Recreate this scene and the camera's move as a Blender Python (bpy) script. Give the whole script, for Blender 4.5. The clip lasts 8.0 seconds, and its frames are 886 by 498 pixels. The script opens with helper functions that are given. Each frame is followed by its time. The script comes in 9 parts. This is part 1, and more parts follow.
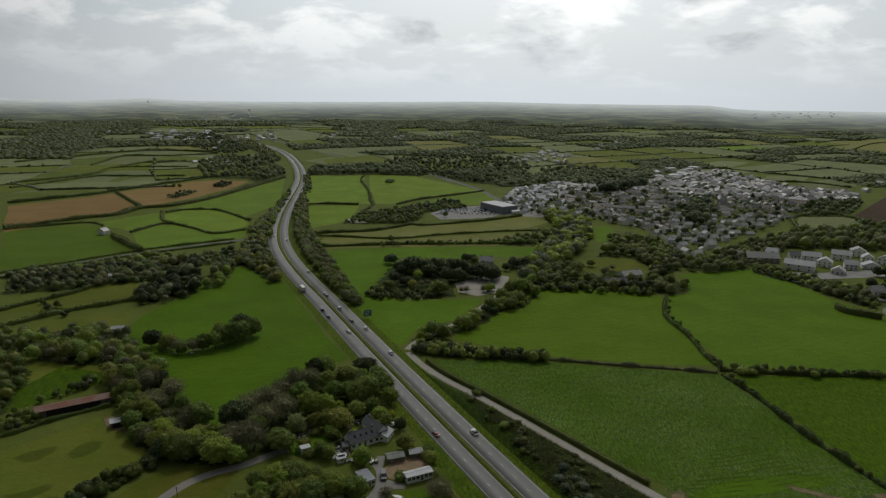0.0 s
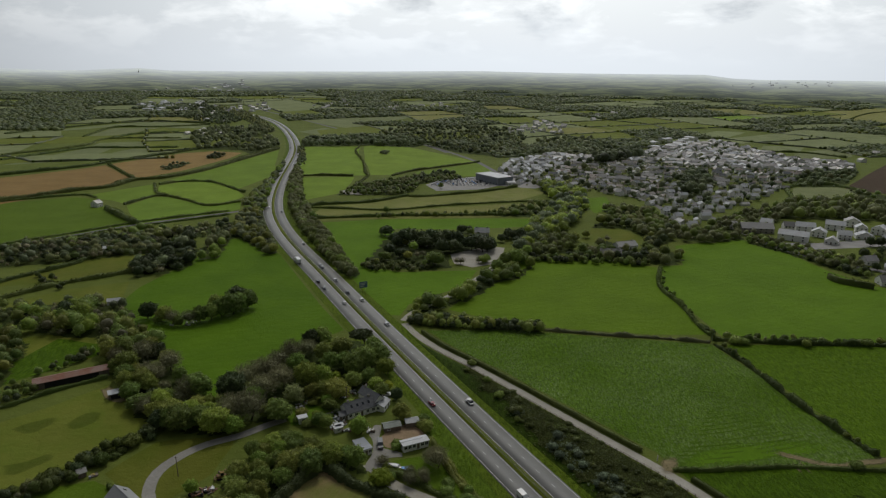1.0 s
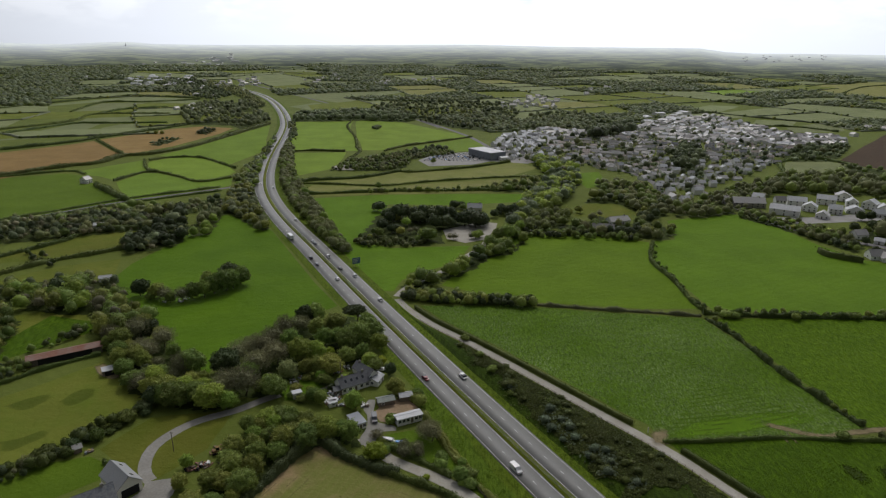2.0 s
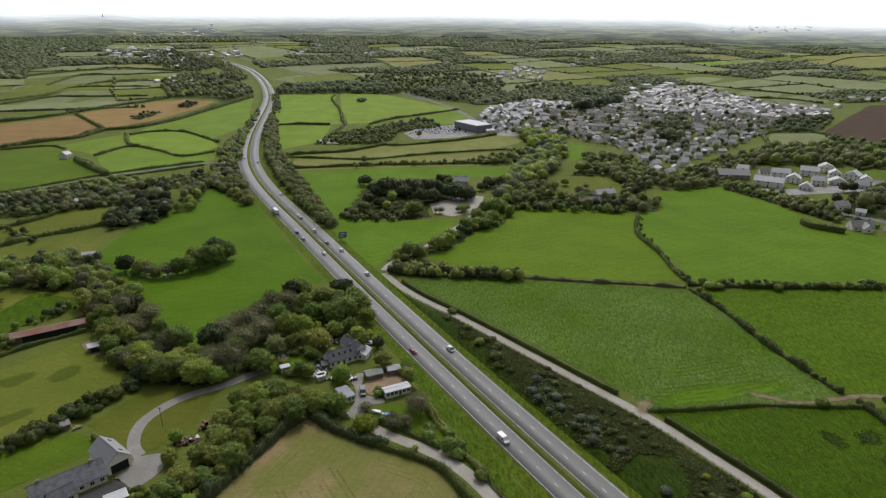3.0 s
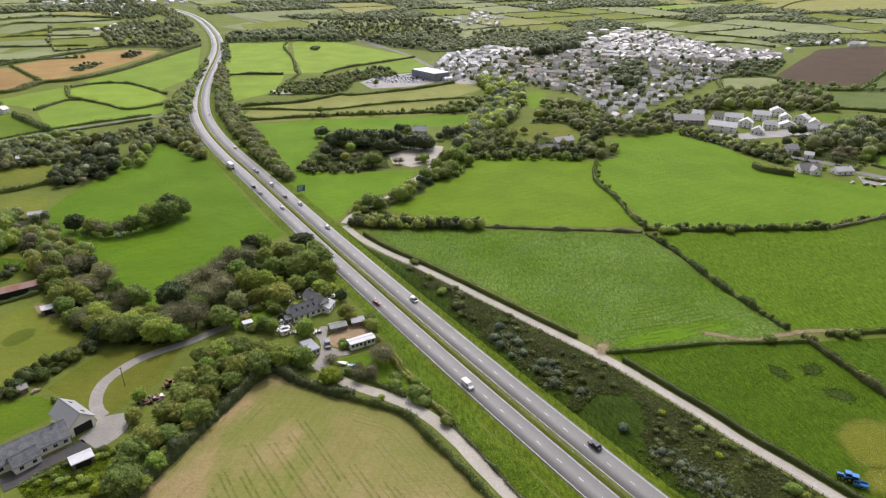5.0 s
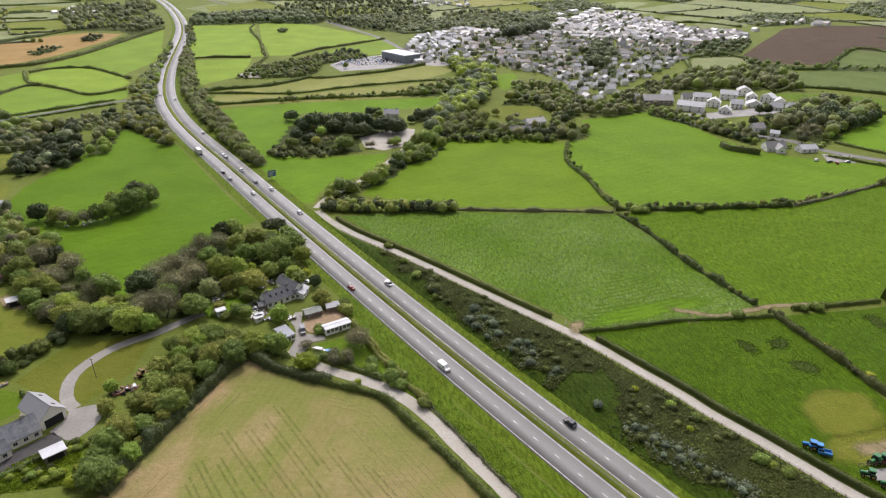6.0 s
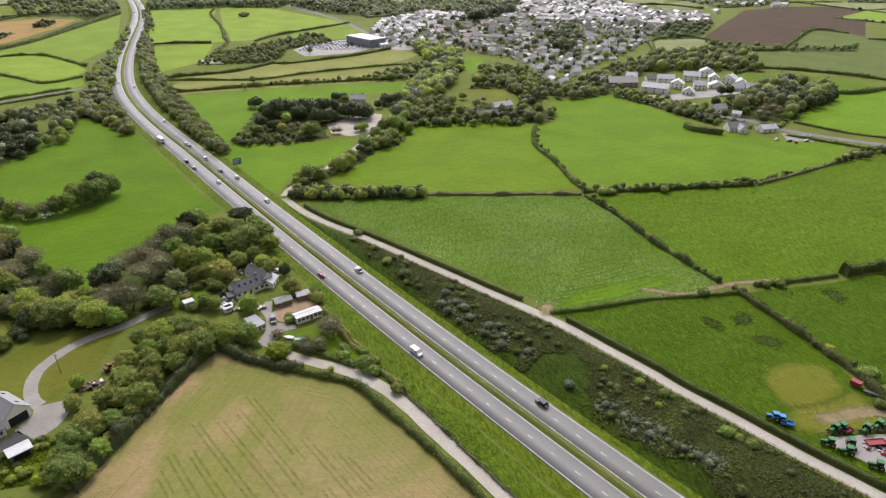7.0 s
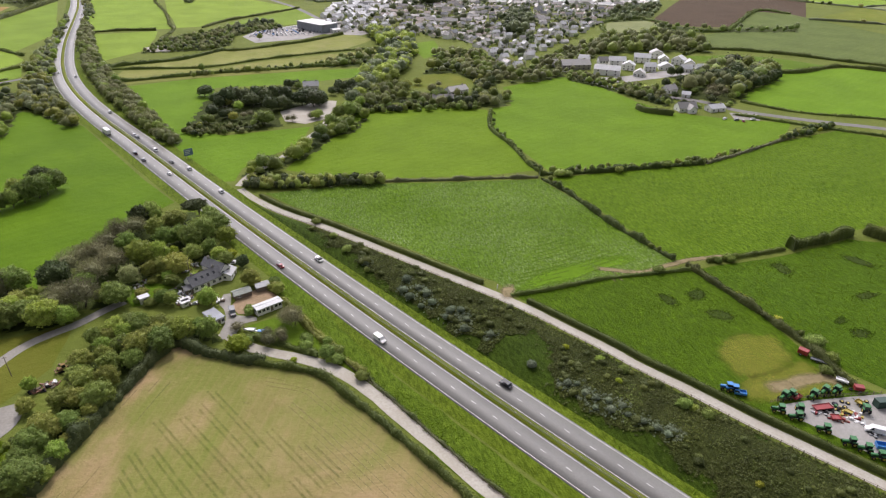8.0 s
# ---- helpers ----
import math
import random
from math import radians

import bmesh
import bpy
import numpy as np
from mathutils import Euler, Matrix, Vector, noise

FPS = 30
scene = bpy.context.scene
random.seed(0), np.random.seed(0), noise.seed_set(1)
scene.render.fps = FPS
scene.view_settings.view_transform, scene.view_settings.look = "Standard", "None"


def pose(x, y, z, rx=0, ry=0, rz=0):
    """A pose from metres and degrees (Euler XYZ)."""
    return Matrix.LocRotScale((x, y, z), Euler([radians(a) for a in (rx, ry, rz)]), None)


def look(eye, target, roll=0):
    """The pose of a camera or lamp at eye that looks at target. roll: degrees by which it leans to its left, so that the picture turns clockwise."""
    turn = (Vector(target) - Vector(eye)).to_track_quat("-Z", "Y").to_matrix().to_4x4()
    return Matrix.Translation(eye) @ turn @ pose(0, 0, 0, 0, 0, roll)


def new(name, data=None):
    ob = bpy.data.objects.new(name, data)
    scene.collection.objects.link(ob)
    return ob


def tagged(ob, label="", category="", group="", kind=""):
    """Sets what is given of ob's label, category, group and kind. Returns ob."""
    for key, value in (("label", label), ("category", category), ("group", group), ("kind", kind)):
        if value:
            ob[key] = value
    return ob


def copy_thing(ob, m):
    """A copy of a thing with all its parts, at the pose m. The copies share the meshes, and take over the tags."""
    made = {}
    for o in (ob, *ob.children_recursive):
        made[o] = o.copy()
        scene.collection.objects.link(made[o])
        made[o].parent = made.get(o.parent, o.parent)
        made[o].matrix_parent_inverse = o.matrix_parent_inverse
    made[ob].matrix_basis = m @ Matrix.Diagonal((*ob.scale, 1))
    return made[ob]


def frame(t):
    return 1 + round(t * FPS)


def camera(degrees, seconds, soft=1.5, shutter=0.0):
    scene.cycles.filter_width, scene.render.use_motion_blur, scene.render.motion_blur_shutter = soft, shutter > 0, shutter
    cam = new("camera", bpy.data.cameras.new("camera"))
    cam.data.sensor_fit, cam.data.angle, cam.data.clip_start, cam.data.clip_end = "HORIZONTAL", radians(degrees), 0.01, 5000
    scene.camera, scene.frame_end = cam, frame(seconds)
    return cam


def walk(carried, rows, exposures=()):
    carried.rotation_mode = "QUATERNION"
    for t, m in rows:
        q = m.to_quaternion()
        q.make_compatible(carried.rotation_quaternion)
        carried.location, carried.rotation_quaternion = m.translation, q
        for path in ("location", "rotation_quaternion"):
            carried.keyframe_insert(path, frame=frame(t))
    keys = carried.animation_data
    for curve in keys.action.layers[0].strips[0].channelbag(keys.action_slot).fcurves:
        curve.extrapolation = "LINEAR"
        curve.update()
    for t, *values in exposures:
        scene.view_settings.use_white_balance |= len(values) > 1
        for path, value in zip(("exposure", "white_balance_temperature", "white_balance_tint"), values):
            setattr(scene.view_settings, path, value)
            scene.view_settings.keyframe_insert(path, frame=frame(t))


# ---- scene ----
cam = camera(69.27, 8.0, soft=1.2)
walk(cam, [
    (0, pose(0.00, 0.00, 135.00, 77.00, -0.80, 0.00)),
    (0.5, pose(0.07, 0.09, 134.94, 75.50, -0.76, -0.19)),
    (1, pose(0.10, 0.02, 135.06, 74.45, -0.73, -0.43)),
    (1.5, pose(0.09, 0.09, 135.00, 73.41, -0.70, -0.68)),
    (3, pose(0.07, 0.32, 134.83, 69.96, -0.70, -2.36)),
    (3.5, pose(0.09, 0.29, 134.86, 68.81, -0.64, -3.05)),
    (4, pose(0.05, 0.32, 134.80, 67.68, -0.67, -3.81)),
    (4.5, pose(0.06, 0.36, 134.83, 66.55, -0.66, -4.92)),
    (6, pose(0.01, 0.35, 134.68, 64.15, -0.69, -8.68)),
    (6.5, pose(0.07, 0.35, 134.76, 63.47, -0.69, -10.12)),
    (7, pose(0.09, 0.33, 134.71, 62.86, -0.72, -11.63)),
    (7.5, pose(0.11, 0.27, 134.74, 62.24, -0.74, -13.30)),
    (8, pose(-0.19, 0.12, 134.71, 61.66, -0.81, -15.65)),
], exposures=[(0, -2.95, 6400, 7), (0.5, -2.85, 6400, 7), (1.0, -2.69, 6350, 8), (1.5, -2.52, 6300, 10), (3.0, -1.85, 6200, 14), (3.5, -1.58, 6200, 15), (4.5, -1.12, 6250, 18), (6, -1.03, 6300, 19), (8, -1.05, 6350, 20)])

# ---------------------------------------------------------------- light
world = bpy.data.worlds.new("sky")
scene.world = world
world.use_nodes = True
SUN_AZ, SUN_EL = 8.0, 48.0     # degrees: to the right of the first view, above the horizon
sun_way = Vector((math.sin(radians(SUN_AZ)) * math.cos(radians(SUN_EL)), math.cos(radians(SUN_AZ)) * math.cos(radians(SUN_EL)), math.sin(radians(SUN_EL))))


def build_sky(nt):
    nodes, links = nt.nodes, nt.links
    nodes.clear()
    out = nodes.new("ShaderNodeOutputWorld")
    bg = nodes.new("ShaderNodeBackground")
    sky = nodes.new("ShaderNodeTexSky")
    sky.sky_type, sky.sun_disc = "NISHITA", False
    sky.sun_elevation, sky.sun_rotation = radians(SUN_EL), radians(SUN_AZ)
    sky.air_density, sky.dust_density = 1.0, 3.0
    coord = nodes.new("ShaderNodeTexCoord")
    # clouds lie on a flat deck overhead: the direction is divided by its height
    sep = nodes.new("ShaderNodeSeparateXYZ")
    links.new(coord.outputs["Generated"], sep.inputs[0])
    low = nodes.new("ShaderNodeMath"); low.operation = "MAXIMUM"; low.inputs[1].default_value = 0.0
    links.new(sep.outputs["Z"], low.inputs[0])
    lift = nodes.new("ShaderNodeMath"); lift.operation = "ADD"; lift.inputs[1].default_value = 0.34
    links.new(low.outputs[0], lift.inputs[0])
    flat = nodes.new("ShaderNodeVectorMath"); flat.operation = "DIVIDE"
    comb = nodes.new("ShaderNodeCombineXYZ")
    for axis in "XYZ":
        links.new(lift.outputs[0], comb.inputs[axis])
    links.new(coord.outputs["Generated"], flat.inputs[0])
    links.new(comb.outputs[0], flat.inputs[1])
    big = nodes.new("ShaderNodeTexNoise"); big.inputs["Scale"].default_value = 3.6
    big.inputs["Detail"].default_value = 9; big.inputs["Roughness"].default_value = 0.56; big.inputs["Distortion"].default_value = 0.25
    links.new(flat.outputs[0], big.inputs["Vector"])
    cover = nodes.new("ShaderNodeValToRGB")
    cover.color_ramp.elements[0].position, cover.color_ramp.elements[1].position = 0.44, 0.56
    links.new(big.outputs["Fac"], cover.inputs[0])
    shade = nodes.new("ShaderNodeTexNoise"); shade.inputs["Scale"].default_value = 2.2
    shade.inputs["Detail"].default_value = 7; shade.inputs["Roughness"].default_value = 0.58
    links.new(flat.outputs[0], shade.inputs["Vector"])
    grey = nodes.new("ShaderNodeValToRGB")
    grey.color_ramp.elements[0].position, grey.color_ramp.elements[1].position = 0.50, 0.66
    grey.color_ramp.elements[0].color = (1.06, 1.06, 1.05, 1)
    grey.color_ramp.elements[1].color = (0.50, 0.52, 0.54, 1)
    links.new(shade.outputs["Fac"], grey.inputs[0])
    sky_dim = nodes.new("ShaderNodeVectorMath"); sky_dim.operation = "SCALE"; sky_dim.inputs["Scale"].default_value = 0.10
    links.new(sky.outputs[0], sky_dim.inputs[0])
    # thin bright veil everywhere, thickest near the horizon
    veil = nodes.new("ShaderNodeMapRange")
    veil.inputs["From Min"].default_value, veil.inputs["From Max"].default_value = 0.0, 0.22
    veil.inputs["To Min"].default_value, veil.inputs["To Max"].default_value = 0.85, 0.35
    links.new(sep.outputs["Z"], veil.inputs["Value"])
    mix_veil = nodes.new("ShaderNodeMixRGB"); mix_veil.inputs[2].default_value = (0.77, 0.81, 0.87, 1)
    links.new(veil.outputs[0], mix_veil.inputs[0]); links.new(sky_dim.outputs[0], mix_veil.inputs[1])
    mix = nodes.new("ShaderNodeMixRGB")
    links.new(cover.outputs[0], mix.inputs[0]); links.new(mix_veil.outputs[0], mix.inputs[1]); links.new(grey.outputs[0], mix.inputs[2])
    fade = nodes.new("ShaderNodeMapRange")
    fade.inputs["From Min"].default_value, fade.inputs["From Max"].default_value = 0.01, 0.12
    links.new(sep.outputs["Z"], fade.inputs["Value"])
    mix2 = nodes.new("ShaderNodeMixRGB"); mix2.inputs[1].default_value = (0.80, 0.835, 0.88, 1)
    links.new(fade.outputs[0], mix2.inputs[0]); links.new(mix.outputs[0], mix2.inputs[2])
    # the haze towards the sun's side is far brighter than the cloud bases overhead and behind
    side = nodes.new("ShaderNodeVectorMath"); side.operation = "DOT_PRODUCT"
    side.inputs[1].default_value = (math.sin(radians(SUN_AZ)), math.cos(radians(SUN_AZ)), 0)
    links.new(coord.outputs["Generated"], side.inputs[0])
    front = nodes.new("ShaderNodeMapRange"); front.interpolation_type = "SMOOTHSTEP"
    front.inputs["From Min"].default_value, front.inputs["From Max"].default_value = 0.0, 1.0
    front.inputs["To Min"].default_value, front.inputs["To Max"].default_value = 1.0, 4.6
    links.new(side.outputs["Value"], front.inputs["Value"])
    near_sun = nodes.new("ShaderNodeVectorMath"); near_sun.operation = "DOT_PRODUCT"
    near_sun.inputs[1].default_value = tuple(sun_way)
    links.new(coord.outputs["Generated"], near_sun.inputs[0])
    glow = nodes.new("ShaderNodeMapRange")
    glow.inputs["From Min"].default_value, glow.inputs["From Max"].default_value = 0.50, 0.80
    glow.inputs["To Min"].default_value, glow.inputs["To Max"].default_value = 1.0, 1.75
    links.new(near_sun.outputs["Value"], glow.inputs["Value"])
    total = nodes.new("ShaderNodeMath"); total.operation = "MULTIPLY"
    links.new(front.outputs[0], total.inputs[0]); links.new(glow.outputs[0], total.inputs[1])
    front = total
    lit = nodes.new("ShaderNodeVectorMath"); lit.operation = "SCALE"
    links.new(mix2.outputs[0], lit.inputs[0]); links.new(front.outputs[0], lit.inputs["Scale"])
    links.new(lit.outputs[0], bg.inputs[0])
    bg.inputs[1].default_value = 1.0
    links.new(bg.outputs[0], out.inputs[0])


build_sky(world.node_tree)
sun = new("sun", bpy.data.lights.new("sun", "SUN"))
sun.data.energy, sun.data.angle, sun.data.color = 4.4, radians(1.2), (1.0, 0.95, 0.87)
sun.matrix_world = look(sun_way * 400, (0, 0, 0))


# ---------------------------------------------------------------- materials
def node_mat(name):
    m = bpy.data.materials.new(name)
    m.use_nodes = True
    nt = m.node_tree
    nt.nodes.clear()
    out = nt.nodes.new("ShaderNodeOutputMaterial")
    bsdf = nt.nodes.new("ShaderNodeBsdfPrincipled")
    nt.links.new(bsdf.outputs[0], out.inputs[0])
    return m, nt, bsdf


def noise_fac(nt, vec, scale, detail=4, rough=0.6, lo=0.35, hi=0.65):
    n = nt.nodes.new("ShaderNodeTexNoise")
    n.inputs["Scale"].default_value, n.inputs["Detail"].default_value, n.inputs["Roughness"].default_value = scale, detail, rough
    nt.links.new(vec, n.inputs["Vector"])
    r = nt.nodes.new("ShaderNodeMapRange")
    r.inputs["From Min"].default_value, r.inputs["From Max"].default_value = lo, hi
    nt.links.new(n.outputs["Fac"], r.inputs["Value"])
    return r.outputs[0]


def blend(nt, fac, a, b, amount=1.0):
    """Mixes two colours or colour sockets by fac."""
    m = nt.nodes.new("ShaderNodeMixRGB")
    if amount != 1.0:
        k = nt.nodes.new("ShaderNodeMath"); k.operation = "MULTIPLY"; k.inputs[1].default_value = amount
        nt.links.new(fac, k.inputs[0])
        fac = k.outputs[0]
    nt.links.new(fac, m.inputs[0])
    for slot, c in ((1, a), (2, b)):
        if isinstance(c, tuple):
            m.inputs[slot].default_value = (*c, 1)
        else:
            nt.links.new(c, m.inputs[slot])
    return m.outputs[0]


def vary(nt, colour, amount=0.3, island=False, hue=0.02):
    """Brightness and hue differ from object to object, or from clump to clump."""
    if island:
        src = nt.nodes.new("ShaderNodeNewGeometry").outputs["Random Per Island"]
    else:
        src = nt.nodes.new("ShaderNodeObjectInfo").outputs["Random"]
    hsv = nt.nodes.new("ShaderNodeHueSaturation")
    r = nt.nodes.new("ShaderNodeMapRange")
    r.inputs["To Min"].default_value, r.inputs["To Max"].default_value = 1 - amount, 1 + amount
    nt.links.new(src, r.inputs["Value"])
    nt.links.new(r.outputs[0], hsv.inputs["Value"])
    mul = nt.nodes.new("ShaderNodeMath"); mul.operation = "MULTIPLY"; mul.inputs[1].default_value = 7.31
    frac = nt.nodes.new("ShaderNodeMath"); frac.operation = "FRACT"
    nt.links.new(src, mul.inputs[0]); nt.links.new(mul.outputs[0], frac.inputs[0])
    r2 = nt.nodes.new("ShaderNodeMapRange")
    r2.inputs["To Min"].default_value, r2.inputs["To Max"].default_value = 0.5 - hue, 0.5 + hue
    nt.links.new(frac.outputs[0], r2.inputs["Value"])
    nt.links.new(r2.outputs[0], hsv.inputs["Hue"])
    nt.links.new(colour, hsv.inputs["Color"])
    return hsv.outputs[0]


def bump(nt, bsdf, height, strength=0.4, distance=0.05):
    b = nt.nodes.new("ShaderNodeBump")
    b.inputs["Strength"].default_value, b.inputs["Distance"].default_value = strength, distance
    nt.links.new(height, b.inputs["Height"])
    nt.links.new(b.outputs[0], bsdf.inputs["Normal"])


def surface(name, a, b, fine=3.0, coarse=0.2, c=None, rough=0.75, spec=0.3, metal=0.0, relief=0.3, depth=0.03, differ=0.0, island=False, hue=0.01):
    """A plain worn surface: fine grain from a to b, broad stains towards c."""
    m, nt, bsdf = node_mat(name)
    vec = nt.nodes.new("ShaderNodeTexCoord").outputs["Object"]
    f1 = noise_fac(nt, vec, fine)
    col = blend(nt, f1, a, b)
    col = blend(nt, noise_fac(nt, vec, coarse, 3), col, c or tuple(0.75 * k for k in a), 0.6)
    if differ or island:
        col = vary(nt, col, differ, island, hue)
    nt.links.new(col, bsdf.inputs["Base Color"])
    bsdf.inputs["Roughness"].default_value = rough
    bsdf.inputs["Specular IOR Level"].default_value = spec
    bsdf.inputs["Metallic"].default_value = metal
    if relief:
        bump(nt, bsdf, f1, relief, depth)
    return m


def grass(name, a, b, c, stripe=None, gap=3.0, streak=0.0, dry=None, dry_amount=0.0, spec=0.03, patch=0.03, fleck=None, comb=0.0, comb_turn=20, green=None):
    """Turf: blades' fine mottle, tufts, broad patches, and mowing or tractor lines at the angle 'stripe'."""
    m, nt, bsdf = node_mat(name)
    vec = nt.nodes.new("ShaderNodeTexCoord").outputs["Object"]
    fine = noise_fac(nt, vec, 0.8, 9, 0.8, 0.36, 0.64)
    tuft = noise_fac(nt, vec, 0.2, 7, 0.75, 0.38, 0.62)
    broad = noise_fac(nt, vec, patch, 4, 0.6, 0.35, 0.65)
    col = blend(nt, fine, a, b)
    col = blend(nt, tuft, col, c, 0.55)
    col = blend(nt, broad, col, tuple(0.72 * k for k in a), 0.6)
    if dry:
        d = noise_fac(nt, vec, 0.05, 6, 0.7, 0.45, 0.62)
        col = blend(nt, d, col, dry, dry_amount)
    if green:
        swirl = nt.nodes.new("ShaderNodeTexNoise")
        swirl.inputs["Scale"].default_value, swirl.inputs["Detail"].default_value, swirl.inputs["Distortion"].default_value = 0.013, 7, 1.4
        swirl.inputs["Roughness"].default_value = 0.62
        nt.links.new(vec, swirl.inputs["Vector"])
        lo = nt.nodes.new("ShaderNodeMapRange"); lo.inputs["From Min"].default_value, lo.inputs["From Max"].default_value = 0.40, 0.57
        nt.links.new(swirl.outputs["Fac"], lo.inputs["Value"])
        col = blend(nt, lo.outputs[0], col, green, 0.85)
    if comb:
        # wind-combed blades: long light and dark streaks
        turn = nt.nodes.new("ShaderNodeMapping"); turn.inputs["Rotation"].default_value = (0, 0, radians(comb_turn)); turn.inputs["Scale"].default_value = (1.0, 0.28, 1.0)
        nt.links.new(vec, turn.inputs["Vector"])
        thick = noise_fac(nt, vec, 0.022, 5, 0.65, 0.36, 0.62)
        dark = noise_fac(nt, turn.outputs[0], 0.9, 7, 0.8, 0.42, 0.60)
        col = blend(nt, dark, tuple(0.46 * k for k in a), col)
        lightc = fleck or tuple(1.35 * k for k in b)
        spots = nt.nodes.new("ShaderNodeMath"); spots.operation = "MULTIPLY"
        nt.links.new(noise_fac(nt, turn.outputs[0], 1.6, 5, 0.85, 0.50, 0.66), spots.inputs[0]); nt.links.new(thick, spots.inputs[1])
        col = blend(nt, spots.outputs[0], col, lightc, comb)
    elif fleck:
        col = blend(nt, noise_fac(nt, vec, 1.3, 4, 0.8, 0.52, 0.66), col, fleck, 0.6)
    if stripe is not None:
        mp = nt.nodes.new("ShaderNodeMapping"); mp.inputs["Rotation"].default_value = (0, 0, radians(stripe))
        nt.links.new(vec, mp.inputs["Vector"])
        wv = nt.nodes.new("ShaderNodeTexWave")
        wv.inputs["Scale"].default_value = 0.314 / gap
        wv.inputs["Distortion"].default_value, wv.inputs["Detail"].default_value, wv.inputs["Detail Scale"].default_value = 2.5, 3, 0.6
        nt.links.new(mp.outputs[0], wv.inputs["Vector"])
        rr = nt.nodes.new("ShaderNodeMapRange"); rr.inputs["From Min"].default_value = 0.62
        nt.links.new(wv.outputs["Fac"], rr.inputs["Value"])
        col = blend(nt, rr.outputs[0], col, dry or tuple(0.6 * k for k in a), streak)
    col = vary(nt, col, 0.12, False, 0.006)
    nt.links.new(col, bsdf.inputs["Base Color"])
    bsdf.inputs["Roughness"].default_value = 0.8
    bsdf.inputs["Specular IOR Level"].default_value = spec
    bsdf.inputs["Sheen Weight"].default_value, bsdf.inputs["Sheen Roughness"].default_value = 0.05, 0.4
    bsdf.inputs["Sheen Tint"].default_value = (0.75, 0.9, 0.35, 1)
    bump(nt, bsdf, fine if comb else tuft, 0.6, 0.4)
    return m


def worn(name, a, b, strength=1.0):
    """Trodden or faded ground that thins out towards its rim, where the grass shows through."""
    m, nt, bsdf = node_mat(name)
    vec = nt.nodes.new("ShaderNodeTexCoord").outputs["Object"]
    col = blend(nt, noise_fac(nt, vec, 1.2, 6, 0.7), a, b)
    col = blend(nt, noise_fac(nt, vec, 0.18, 4), col, tuple(0.75 * k for k in a), 0.5)
    nt.links.new(col, bsdf.inputs["Base Color"])
    bsdf.inputs["Roughness"].default_value, bsdf.inputs["Specular IOR Level"].default_value = 0.9, 0.1
    rim = nt.nodes.new("ShaderNodeAttribute"); rim.attribute_name = "rim"
    grain = nt.nodes.new("ShaderNodeTexNoise")
    grain.inputs["Scale"].default_value, grain.inputs["Detail"].default_value, grain.inputs["Roughness"].default_value = 0.35, 8, 0.72
    nt.links.new(vec, grain.inputs["Vector"])
    add = nt.nodes.new("ShaderNodeMath"); add.operation = "ADD"
    nt.links.new(rim.outputs["Fac"], add.inputs[0]); nt.links.new(grain.outputs["Fac"], add.inputs[1])
    cut = nt.nodes.new("ShaderNodeMapRange"); cut.interpolation_type = "SMOOTHSTEP"
    cut.inputs["From Min"].default_value, cut.inputs["From Max"].default_value, cut.inputs["To Max"].default_value = 0.62, 1.25, strength
    nt.links.new(add.outputs[0], cut.inputs["Value"])
    clear = nt.nodes.new("ShaderNodeBsdfTransparent")
    mx = nt.nodes.new("ShaderNodeMixShader")
    out = next(n for n in nt.nodes if n.type == "OUTPUT_MATERIAL")
    nt.links.new(cut.outputs[0], mx.inputs[0]); nt.links.new(clear.outputs[0], mx.inputs[1]); nt.links.new(bsdf.outputs[0], mx.inputs[2]); nt.links.new(mx.outputs[0], out.inputs[0])
    return m


WORN = {"earth": worn("trodden_earth", (0.25, 0.20, 0.105), (0.33, 0.27, 0.155), 0.9), "yellowed": worn("yellowed_grass", (0.160, 0.205, 0.010), (0.275, 0.235, 0.055), 0.66),
        "green": worn("darker_green_grass", (0.085, 0.132, 0.012), (0.115, 0.160, 0.016), 0.42), "fresh": worn("fresh_mown_grass", (0.112, 0.232, 0.005), (0.152, 0.272, 0.008), 0.75), "regrowth": worn("green_regrowth", (0.120, 0.162, 0.026), (0.155, 0.190, 0.036), 0.6), "straw": worn("pale_straw_lines", (0.340, 0.300, 0.125), (0.400, 0.340, 0.160), 0.9), "rush": worn("dark_rushes", (0.036, 0.060, 0.007), (0.056, 0.090, 0.011), 0.9)}


